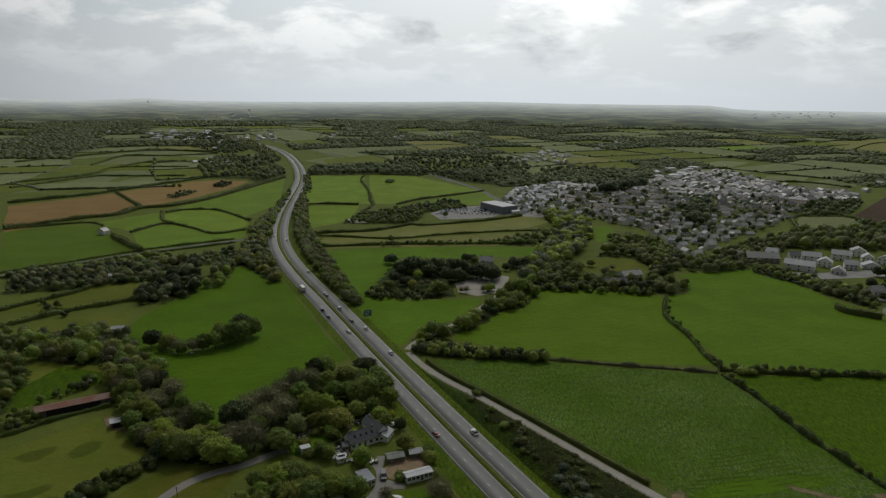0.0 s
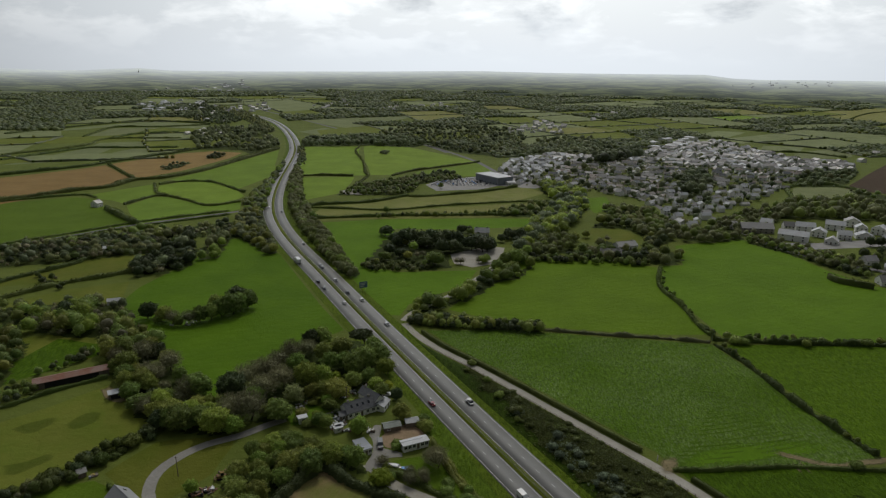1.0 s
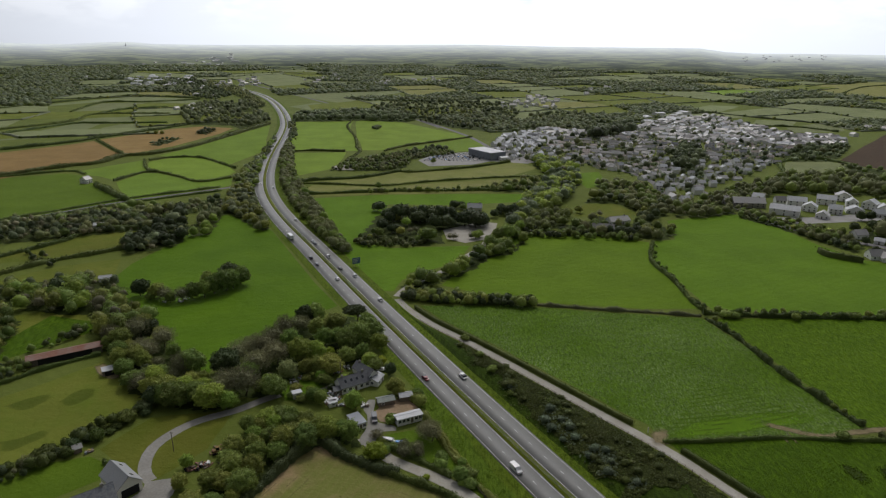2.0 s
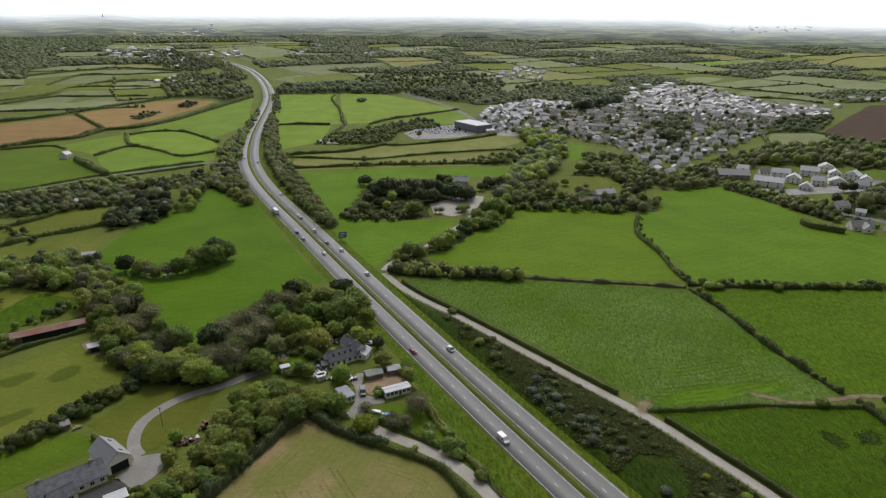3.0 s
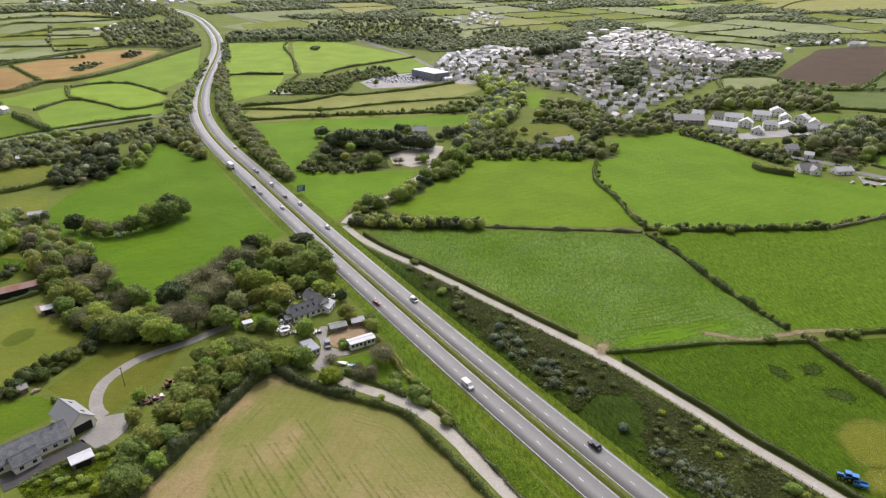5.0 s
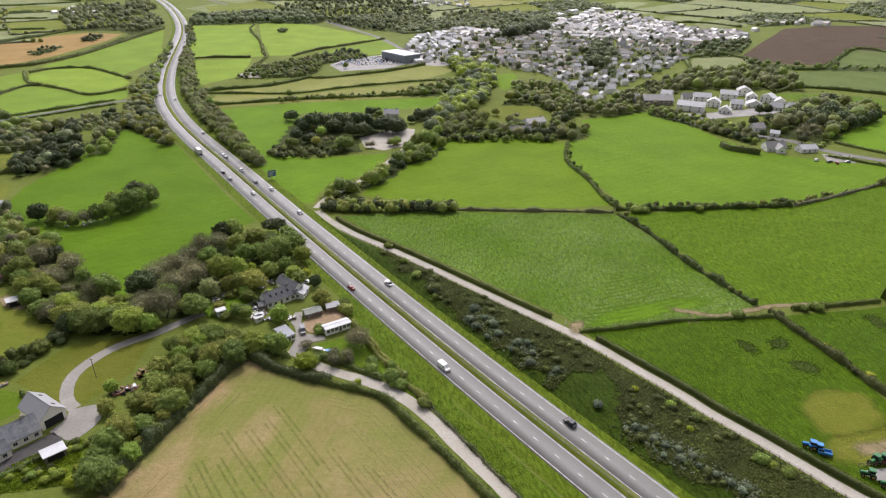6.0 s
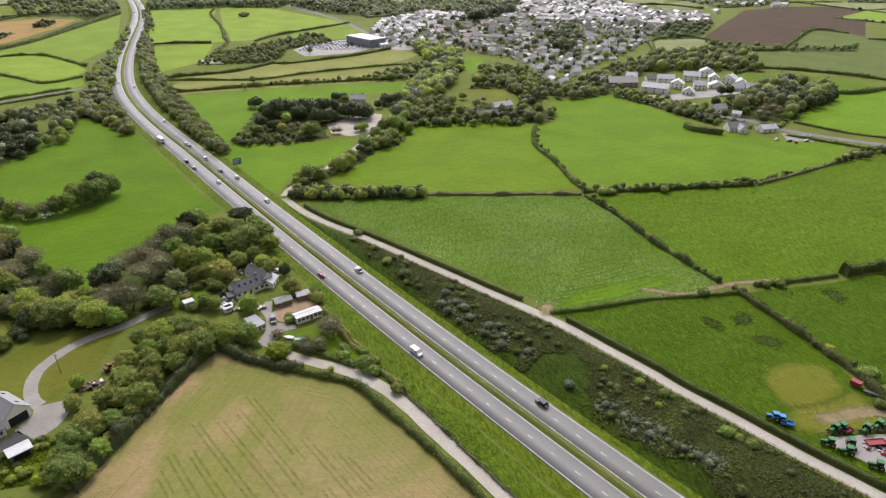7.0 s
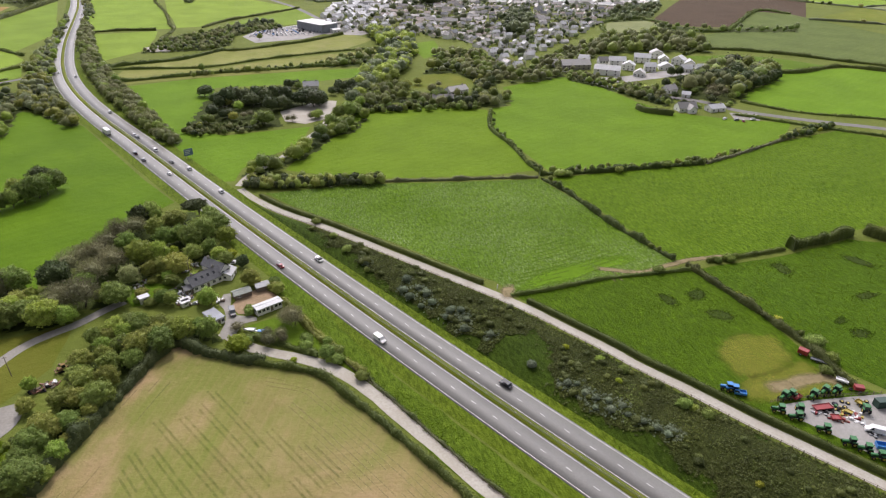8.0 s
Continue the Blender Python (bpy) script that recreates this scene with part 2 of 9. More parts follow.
def leaves(name, a, b, differ=0.28, glow=0.38):
    """Leaf mass: spray to spray and tree to tree it differs; some light passes through."""
    m, nt, bsdf = node_mat(name)
    vec = nt.nodes.new("ShaderNodeTexCoord").outputs["Object"]
    col = blend(nt, noise_fac(nt, vec, 1.1, 4, 0.7, 0.3, 0.7), a, b)
    col = blend(nt, noise_fac(nt, vec, 0.11, 2, 0.5, 0.4, 0.6), col, tuple(0.62 * k for k in b), 0.5)
    warm = noise_fac(nt, vec, 0.07, 1, 0.5, 0.45, 0.62)
    col = blend(nt, warm, col, (a[0] * 1.1, a[1], a[2]), 0.3)
    col = vary(nt, col, differ, True, 0.008)
    col = vary(nt, col, 0.26, False, 0.014)
    nt.links.new(col, bsdf.inputs["Base Color"])
    bsdf.inputs["Roughness"].default_value = 0.6
    bsdf.inputs["Specular IOR Level"].default_value = 0.18
    bsdf.inputs["Sheen Weight"].default_value, bsdf.inputs["Sheen Roughness"].default_value = 0.04, 0.5
    tr = nt.nodes.new("ShaderNodeBsdfTranslucent")
    nt.links.new(col, tr.inputs[0])
    mx = nt.nodes.new("ShaderNodeMixShader"); mx.inputs[0].default_value = glow
    out = next(n for n in nt.nodes if n.type == "OUTPUT_MATERIAL")
    nt.links.new(bsdf.outputs[0], mx.inputs[1]); nt.links.new(tr.outputs[0], mx.inputs[2]); nt.links.new(mx.outputs[0], out.inputs[0])
    return m


def plain(name, c, rough=0.5, metal=0.0, spec=0.5, differ=0.0):
    m, nt, bsdf = node_mat(name)
    vec = nt.nodes.new("ShaderNodeTexCoord").outputs["Object"]
    col = blend(nt, noise_fac(nt, vec, 1.7, 4), c, tuple(0.8 * k for k in c), 0.5)
    if differ:
        col = vary(nt, col, differ, False, 0.0)
    nt.links.new(col, bsdf.inputs["Base Color"])
    bsdf.inputs["Roughness"].default_value, bsdf.inputs["Metallic"].default_value = rough, metal
    bsdf.inputs["Specular IOR Level"].default_value = spec
    return m


def hazy_hills():
    """Backdrop of the horizon: far land, haze painted in as glow, stronger farther off."""
    m, nt, bsdf = node_mat("hazy_hills")
    vec = nt.nodes.new("ShaderNodeTexCoord").outputs["Object"]
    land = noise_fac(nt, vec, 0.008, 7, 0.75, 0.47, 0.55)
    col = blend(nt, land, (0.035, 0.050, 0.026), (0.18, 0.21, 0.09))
    nt.links.new(col, bsdf.inputs["Base Color"])
    bsdf.inputs["Roughness"].default_value, bsdf.inputs["Specular IOR Level"].default_value = 1.0, 0.0
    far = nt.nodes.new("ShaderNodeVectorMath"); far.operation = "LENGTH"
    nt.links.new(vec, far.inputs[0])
    # the haze is put into the emission, set by distance from the middle
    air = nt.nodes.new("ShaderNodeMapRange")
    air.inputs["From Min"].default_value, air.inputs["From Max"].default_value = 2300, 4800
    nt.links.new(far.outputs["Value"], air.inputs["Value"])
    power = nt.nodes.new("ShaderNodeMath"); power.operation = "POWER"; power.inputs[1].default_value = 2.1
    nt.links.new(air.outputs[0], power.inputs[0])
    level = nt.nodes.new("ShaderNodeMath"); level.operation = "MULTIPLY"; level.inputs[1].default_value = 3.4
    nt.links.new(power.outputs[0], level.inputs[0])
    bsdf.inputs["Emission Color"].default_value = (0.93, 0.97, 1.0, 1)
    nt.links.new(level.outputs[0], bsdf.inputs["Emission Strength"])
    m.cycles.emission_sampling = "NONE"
    return m


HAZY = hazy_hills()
GRASS = {
    "lush": grass("lush_grass", (0.128, 0.236, 0.010), (0.168, 0.284, 0.016), (0.138, 0.238, 0.012), 62, 6.0, 0.14),
    "deep": grass("deep_green_grass", (0.102, 0.196, 0.006), (0.134, 0.236, 0.010), (0.110, 0.198, 0.008), 62, 6.0, 0.14),
    # grass of fields farther off, lightened in colour to stand in for haze
    "spring": grass("haze_lightened_grass", (0.180, 0.282, 0.028), (0.222, 0.330, 0.042), (0.190, 0.285, 0.032), 62, 6.0, 0.12),
    "flower": grass("flowering_meadow", (0.100, 0.212, 0.007), (0.160, 0.282, 0.018), (0.104, 0.204, 0.010), 35, 4.0, 0.05, (0.115, 0.20, 0.02), 0.3, fleck=(0.30, 0.38, 0.19), comb=0.9, comb_turn=-30),
    "long": grass("long_grass", (0.094, 0.190, 0.005), (0.150, 0.250, 0.012), (0.118, 0.212, 0.008), 78, 9.0, 0.25, comb=0.4, comb_turn=-12),
    "rough": grass("rough_pasture", (0.076, 0.160, 0.005), (0.130, 0.226, 0.009), (0.056, 0.108, 0.006), 40, 5.0, 0.12, patch=0.05, comb=0.4, comb_turn=30),
    "moor": grass("dull_rough_grazing", (0.098, 0.138, 0.034), (0.140, 0.178, 0.048), (0.110, 0.135, 0.040), 62, 7.0, 0.2),
    "bramble": grass("bramble_floor", (0.040, 0.054, 0.012), (0.066, 0.080, 0.020), (0.048, 0.050, 0.016), None, comb=0.5),
    "pasture": grass("grazed_pasture", (0.146, 0.168, 0.022), (0.190, 0.206, 0.035), (0.164, 0.174, 0.028), None, 3, 0, (0.105, 0.148, 0.014), 0.6),
    "lawn": grass("garden_lawn", (0.095, 0.170, 0.010), (0.130, 0.205, 0.016), (0.105, 0.175, 0.014), 20, 3.0, 0.08),
    # pale meadow colour, raised further for the haze over distant land
    "pale": grass("pale_hay_meadow_hazed", (0.225, 0.245, 0.062), (0.285, 0.295, 0.085), (0.250, 0.255, 0.072), None, 3, 0, (0.30, 0.270, 0.11), 0.6),
    "hay": grass("olive_hay_meadow", (0.182, 0.205, 0.048), (0.228, 0.246, 0.064), (0.200, 0.214, 0.056), 75, 7.0, 0.12, (0.235, 0.225, 0.085), 0.5),
    # far meadow colour, lightened and greyed with painted haze
    "dull": grass("haze_greyed_meadow", (0.215, 0.250, 0.108), (0.268, 0.298, 0.132), (0.232, 0.258, 0.118), 70, 8.0, 0.15),
    "stubble": grass("mown_stubble", (0.245, 0.196, 0.080), (0.335, 0.262, 0.125), (0.215, 0.186, 0.066), 22, 2.6, 0.09, (0.345, 0.245, 0.138), 0.75, green=(0.150, 0.178, 0.036)),
    "straw": grass("straw_field", (0.320, 0.205, 0.074), (0.385, 0.250, 0.098), (0.280, 0.190, 0.074), 85, 6.0, 0.2),
    "soil": grass("ploughed_soil", (0.076, 0.046, 0.032), (0.098, 0.060, 0.043), (0.068, 0.042, 0.030), 15, 5.0, 0.25),
    "floor": grass("scrubby_ground", (0.120, 0.160, 0.028), (0.160, 0.200, 0.040), (0.112, 0.136, 0.030), None),
    # wood-floor scrub, its colour darkened further to stand in for tree shade
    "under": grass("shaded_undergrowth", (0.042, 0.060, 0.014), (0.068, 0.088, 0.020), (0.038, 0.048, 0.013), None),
    "verge": grass("verge_grass", (0.128, 0.206, 0.012), (0.205, 0.280, 0.026), (0.104, 0.160, 0.016), None, comb=0.35),
    "bank": grass("bank_scrub_ground", (0.050, 0.088, 0.008), (0.086, 0.132, 0.012), (0.052, 0.072, 0.010), None, comb=0.3),
    "mown": grass("fresh_mown_line", (0.060, 0.118, 0.004), (0.090, 0.160, 0.006), (0.060, 0.110, 0.004), None),
}
LEAF = {
    "fresh": leaves("fresh_leaves", (0.381, 0.482, 0.095), (0.274, 0.364, 0.069), glow=0.42),
    "mid": leaves("green_leaves", (0.270, 0.350, 0.084), (0.187, 0.251, 0.058)),
    "dark": leaves("dark_leaves", (0.092, 0.122, 0.044), (0.060, 0.084, 0.030), glow=0.25),
    "olive": leaves("olive_leaves", (0.347, 0.380, 0.090), (0.253, 0.284, 0.066)),
    "grey": leaves("grey_twigs", (0.255, 0.252, 0.132), (0.190, 0.188, 0.098), glow=0.25),
    "silver": leaves("silver_leaves", (0.270, 0.325, 0.215), (0.190, 0.238, 0.150)),
    "yellow": leaves("yellow_green_leaves", (0.38, 0.43, 0.046), (0.28, 0.33, 0.034)),
    "bramble": leaves("bramble_leaves", (0.122, 0.150, 0.044), (0.086, 0.108, 0.030)),
    "hedge": leaves("hedge_leaves", (0.160, 0.205, 0.050), (0.110, 0.144, 0.035)),
    # two leaf colours paled and greyed to stand in for haze over far trees
    "sallow": leaves("haze_paled_leaves", (0.330, 0.365, 0.150), (0.245, 0.275, 0.112)),
    "copse": leaves("haze_greyed_leaves", (0.265, 0.312, 0.158), (0.192, 0.232, 0.116)),
}
TUFT = {"rush": leaves("dark_rush_tufts", (0.110, 0.170, 0.028), (0.080, 0.125, 0.020), glow=0.45), "green": leaves("green_tufts", (0.21, 0.32, 0.022), (0.155, 0.25, 0.016), glow=0.5), "pale": leaves("pale_seed_heads", (0.27, 0.33, 0.17), (0.19, 0.26, 0.10), glow=0.5)}
BARK = surface("bark", (0.09, 0.075, 0.055), (0.13, 0.115, 0.09), 6, 0.6, relief=0.6)
ASPHALT = surface("asphalt", (0.150, 0.149, 0.136), (0.188, 0.187, 0.171), 2.2, 0.05, (0.130, 0.129, 0.117), rough=0.6, spec=0.45, relief=0.15, depth=0.01)
LANE_TAR = surface("old_tarmac", (0.16, 0.155, 0.15), (0.21, 0.20, 0.19), 1.5, 0.1, rough=0.85, relief=0.15, depth=0.01)
TRACK = surface("pale_grit_track", (0.365, 0.345, 0.295), (0.470, 0.448, 0.390), 1.4, 0.12, (0.315, 0.285, 0.225), rough=0.9, relief=0.3, depth=0.02)
GRIT = surface("grey_grit", (0.250, 0.240, 0.215), (0.335, 0.322, 0.290), 1.4, 0.12, (0.205, 0.192, 0.165), rough=0.9, relief=0.3, depth=0.02)
DIRT = surface("bare_earth", (0.30, 0.205, 0.125), (0.38, 0.27, 0.17), 1.2, 0.25, (0.22, 0.17, 0.09), rough=0.9, relief=0.3)
CONCRETE = surface("yard_concrete", (0.30, 0.29, 0.27), (0.36, 0.35, 0.33), 1.0, 0.08, (0.22, 0.21, 0.19), rough=0.85)
PAINT_LINE = surface("road_paint", (0.62, 0.62, 0.60), (0.74, 0.74, 0.72), 5, 0.3, (0.45, 0.45, 0.43), rough=0.7, relief=0)
OLD_SLATE = surface("old_slate_roof", (0.085, 0.095, 0.108), (0.160, 0.170, 0.185), 1.6, 0.45, (0.25, 0.25, 0.235), rough=0.5, spec=0.4, differ=0.2)
VILLAGE_ROOF = surface("mixed_village_roofs", (0.250, 0.241, 0.230), (0.375, 0.360, 0.342), 1.5, 0.3, (0.34, 0.305, 0.27), rough=0.46, spec=0.5, differ=0.55, island=True, hue=0.0)
SLATE = surface("slate_roof", (0.245, 0.240, 0.232), (0.360, 0.350, 0.335), 3.5, 0.3, (0.31, 0.285, 0.26), rough=0.42, spec=0.5, differ=0.45)
BARN_SLATE = surface("pale_slate_roof", (0.25, 0.26, 0.27), (0.34, 0.35, 0.36), 3.5, 0.3, (0.30, 0.295, 0.28), rough=0.4, spec=0.5)
TILE = surface("brown_tile_roof", (0.290, 0.240, 0.205), (0.390, 0.325, 0.280), 3.5, 0.3, rough=0.5, spec=0.4, differ=0.3)
PALE_ROOF = surface("pale_sheet_roof", (0.50, 0.51, 0.52), (0.60, 0.61, 0.62), 1.5, 0.2, (0.42, 0.42, 0.42), rough=0.5, spec=0.3)
DARK_SLATE = surface("dark_slate_roof", (0.085, 0.088, 0.096), (0.150, 0.154, 0.165), 2.0, 0.4, (0.19, 0.19, 0.185), rough=0.45, spec=0.45)
RUST = surface("rusty_sheet", (0.22, 0.09, 0.055), (0.30, 0.14, 0.09), 2.0, 0.2, (0.30, 0.24, 0.21), rough=0.75)
WHITE_WALL = surface("white_render", (0.82, 0.81, 0.79), (0.88, 0.87, 0.85), 1.5, 0.2, (0.74, 0.72, 0.68), rough=0.85, relief=0.1, differ=0.06)
CREAM_WALL = surface("cream_render", (0.76, 0.73, 0.63), (0.83, 0.80, 0.71), 1.5, 0.2, (0.68, 0.64, 0.54), rough=0.85, relief=0.1, differ=0.08)
STONE_WALL = surface("granite_wall", (0.26, 0.24, 0.21), (0.36, 0.335, 0.30), 2.5, 0.4, (0.21, 0.195, 0.17), rough=0.9, differ=0.15)
SHED_GREEN = surface("green_grey_sheet", (0.22, 0.25, 0.22), (0.30, 0.33, 0.29), 2.0, 0.3, (0.18, 0.19, 0.16), rough=0.55)
GREY_CLAD = surface("grey_cladding", (0.24, 0.26, 0.29), (0.30, 0.32, 0.35), 2.0, 0.2, rough=0.5)
TIMBER = surface("weathered_timber", (0.16, 0.13, 0.10), (0.23, 0.19, 0.15), 5, 0.5, rough=0.85, differ=0.2)
GLASS = plain("dark_window_glass", (0.02, 0.025, 0.03), 0.08, 0, 0.6)
FRAME = plain("white_frame", (0.72, 0.72, 0.70), 0.5)
RUBBER = plain("black_rubber", (0.018, 0.018, 0.019), 0.8, 0, 0.2)
STEEL = plain("galvanised_steel", (0.42, 0.43, 0.43), 0.5, 0.8)
OLD_TAR = surface("dark_patched_tarmac", (0.050, 0.049, 0.048), (0.078, 0.076, 0.073), 1.5, 0.15, (0.095, 0.09, 0.083), rough=0.95, spec=0.15, relief=0.15, depth=0.01)
OLD_YELLOW = surface("rusted_yellow_paint", (0.30, 0.20, 0.06), (0.22, 0.12, 0.06), 3.0, 0.6, (0.14, 0.08, 0.05), rough=0.8)
SIGN_BLUE = plain("blue_sign_face", (0.10, 0.16, 0.30), 0.5)
DARK = plain("near_black", (0.015, 0.015, 0.015), 0.9)


# ---------------------------------------------------------------- tools
HILL_AZ = (-60, -34.8, -30.1, -27, -24.8, -23, -21.9, -16.5, -4.3, 3.3, 10.8, 22.4, 24.6, 30.5, 34.8, 60)
HILL_TOP = (100, 110, 97, 100, 121, 108, 103, 102, 114, 125, 118, 120, 92, 97, 97, 95)


def gz(x, y):
    """Height of the land: level round the road, rising to the far hills."""
    az = math.degrees(math.atan2(x, y))
    top = np.interp(az, HILL_AZ, HILL_TOP)
    s = min(1.1, max(0.0, (math.hypot(x, y) - 1300) / 3500))
    return float(top * s ** 1.4)


def link_mesh(name, me, material, parent=None, label=""):
    if material is not None:
        me.materials.append(material)
    ob = new(name, me)
    ob.parent = parent
    if label:
        ob["label"] = label
    return ob


def part(name, bm, material, parent, label=""):
    me = bpy.data.meshes.new(name)
    bm.to_mesh(me)
    bm.free()
    return link_mesh(name, me, material, parent, label)


def mesh_of(name, verts, faces):
    """A mesh from arrays; faces all have the same number of corners."""
    verts, faces = np.asarray(verts, np.float32), np.asarray(faces, np.int32)
    me = bpy.data.meshes.new(name)
    n = faces.shape[1]
    me.vertices.add(len(verts))
    me.vertices.foreach_set("co", verts.ravel())
    me.loops.add(faces.size)
    me.loops.foreach_set("vertex_index", faces.ravel())
    me.polygons.add(len(faces))
    me.polygons.foreach_set("loop_start", np.arange(0, faces.size, n, dtype=np.int32))
    me.update(calc_edges=True)
    return me


def empty(name, m, label, category, group="", kind=""):
    ob = new(name)
    ob.matrix_world = m
    return tagged(ob, label, category, group, kind)


def box(bm, x0, x1, y0, y1, z0, z1, bevel=0.0):
    made = bmesh.ops.create_cube(bm, size=1.0)["verts"]
    for v in made:
        v.co = Vector((x0 + (v.co.x + .5) * (x1 - x0), y0 + (v.co.y + .5) * (y1 - y0), z0 + (v.co.z + .5) * (z1 - z0)))
    if bevel:
        edges = list({e for v in made for e in v.link_edges})
        bmesh.ops.bevel(bm, geom=edges, offset=bevel, segments=1, affect="EDGES")
    return bm


def boxed(*a, bevel=0.0):
    return box(bmesh.new(), *a, bevel=bevel)


def prism(profile, x0, x1):
    """A closed profile of (y, z) points drawn out along x."""
    bm = bmesh.new()
    ends = [[bm.verts.new((x, y, z)) for y, z in profile] for x in (x0, x1)]
    n = len(profile)
    for i in range(n):
        bm.faces.new((ends[0][i], ends[0][(i + 1) % n], ends[1][(i + 1) % n], ends[1][i]))
    bm.faces.new(ends[0][::-1]); bm.faces.new(ends[1])
    bmesh.ops.recalc_face_normals(bm, faces=bm.faces)
    return bm


def wheel_bm(r, w, sides=14):
    bm = bmesh.new()
    bmesh.ops.create_cone(bm, cap_ends=True, segments=sides, radius1=r, radius2=r, depth=w, matrix=Matrix.Rotation(radians(90), 4, "X"))
    bmesh.ops.bevel(bm, geom=[e for e in bm.edges if len(e.link_faces) == 2 and any(len(f.verts) > 4 for f in e.link_faces)], offset=r * 0.12, segments=1, affect="EDGES")
    return bm


def smooth_line(pts, step):
    """A Catmull-Rom line through plan points, sampled about every step metres."""
    p = [np.array(q, float) for q in pts]
    p = [2 * p[0] - p[1]] + p + [2 * p[-1] - p[-2]]
    out = []
    for i in range(1, len(p) - 2):
        n = max(1, int(np.linalg.norm(p[i + 1] - p[i]) / step))
        for k in range(n):
            t = k / n
            out.append(0.5 * (2 * p[i] + (p[i + 1] - p[i - 1]) * t + (2 * p[i - 1] - 5 * p[i] + 4 * p[i + 1] - p[i + 2]) * t * t + (3 * p[i] - p[i - 1] - 3 * p[i + 1] + p[i + 2]) * t ** 3))
    out.append(p[-2])
    return np.array(out)


def normals(line):
    d = np.gradient(line, axis=0)
    d /= np.linalg.norm(d, axis=1)[:, None]
    return np.stack([d[:, 1], -d[:, 0]], 1)      # to the right of the way


def even(line, step):
    """The same line in equal steps."""
    s = np.r_[0, np.cumsum(np.linalg.norm(np.diff(line, axis=0), axis=1))]
    k = np.arange(0, s[-1], step)
    return np.stack([np.interp(k, s, line[:, 0]), np.interp(k, s, line[:, 1])], 1)


def ribbon(name, line, left, right, z, material, thick=0.0, parent=None):
    """A strip along a line between two sideways distances (numbers, or one per point)."""
    n = normals(line)
    h = np.array([gz(*p) for p in line]) + z + np.clip((np.hypot(*line.T) - 1200) / 2000, 0, 1) * 0.6
    l, r = line + n * np.reshape(left, (-1, 1)), line + n * np.reshape(right, (-1, 1))
    m = len(line)
    v = np.r_[np.c_[l, h], np.c_[r, h]]
    f = [(i, i + m, i + m + 1, i + 1) for i in range(m - 1)]
    if thick:
        v = np.r_[v, np.c_[l, h - thick], np.c_[r, h - thick]]
        f += [(i + 1, i + 1 + 2 * m, i + 2 * m, i) for i in range(m - 1)] + [(i + m, i + 3 * m, i + 3 * m + 1, i + m + 1) for i in range(m - 1)]
    return link_mesh(name, mesh_of(name, v, f), material, parent)


def inside(poly, x, y):
    hit, n = False, len(poly)
    for i in range(n):
        (x1, y1), (x2, y2) = poly[i], poly[i - 1]
        if (y1 > y) != (y2 > y) and x < (x2 - x1) * (y - y1) / (y2 - y1) + x1:
            hit = not hit
    return hit


FIELD_SHAPES = []


def field(kind, pts, z=0.05, label="", name="field", soft=False):
    """A field laid on the land, cut fine enough to follow it and to have a wavering edge."""
    FIELD_SHAPES.append(pts)
    rng = random.Random(len(FIELD_SHAPES))
    z += 0.004 * (len(FIELD_SHAPES) % 9)
    far = max(math.hypot(*p) for p in pts)
    if soft:
        pts = [tuple(p) for p in even(smooth_line([*pts, pts[0]], 2), 2.5)]
    ring = []
    for i, p in enumerate(pts):
        q = pts[(i + 1) % len(pts)]
        n = max(1, min(12, int(math.dist(p, q) / (6 if far < 400 else 40))))
        for k in range(n):
            w = 0 if k == 0 else (0.5 if far < 400 else 1.5)
            ring.append((p[0] + (q[0] - p[0]) * k / n + rng.uniform(-w, w), p[1] + (q[1] - p[1]) * k / n + rng.uniform(-w, w)))
    bm = bmesh.new()
    bm.faces.new([bm.verts.new((x, y, 0)) for x, y in ring])
    bmesh.ops.triangulate(bm, faces=bm.faces)
    if far > 1250:
        for _ in range(3):
            long = [e for e in bm.edges if e.calc_length() > 120]
            if long:
                bmesh.ops.subdivide_edges(bm, edges=long, cuts=1)
                bmesh.ops.triangulate(bm, faces=bm.faces)
    bmesh.ops.recalc_face_normals(bm, faces=bm.faces)
    if sum(f.normal.z * f.calc_area() for f in bm.faces) < 0:
        bmesh.ops.reverse_faces(bm, faces=bm.faces)
    for v in bm.verts:
        v.co.z = gz(v.co.x, v.co.y) + z + min(1, max(0, (math.hypot(v.co.x, v.co.y) - 1200) / 1500)) * 0.5
    labels = {"spring": "light yellow-green field of young spring grass", "lush": "smooth bright green grass field", "flower": "green meadow flecked with pale seed heads", "long": "long green grass field with faint mowing lines",
              "rough": "rough tussocky green pasture", "moor": "dull green rough grazing", "deep": "smooth deep green grass field", "hay": "olive green hay meadow", "pasture": "close-grazed olive green pasture", "lawn": "mown green garden lawn", "pale": "pale yellowish green hay meadow",
              "dull": "dull green meadow far off", "stubble": "mown straw-coloured field with green wheel lines", "straw": "dry orange straw field", "soil": "bare brown ploughed field", "under": "undergrowth"}
    return tagged(part(name, bm, GRASS[kind], None), label or labels[kind] + " beside hedges", "field", kind="structure")


def rimmed(name, v, f, rim, material, label, category):
    me = mesh_of(name, v, f)
    at = me.attributes.new("rim", "FLOAT", "POINT")
    at.data.foreach_set("value", np.asarray(rim, np.float32))
    return tagged(link_mesh(name, me, material), label, category, kind="structure")


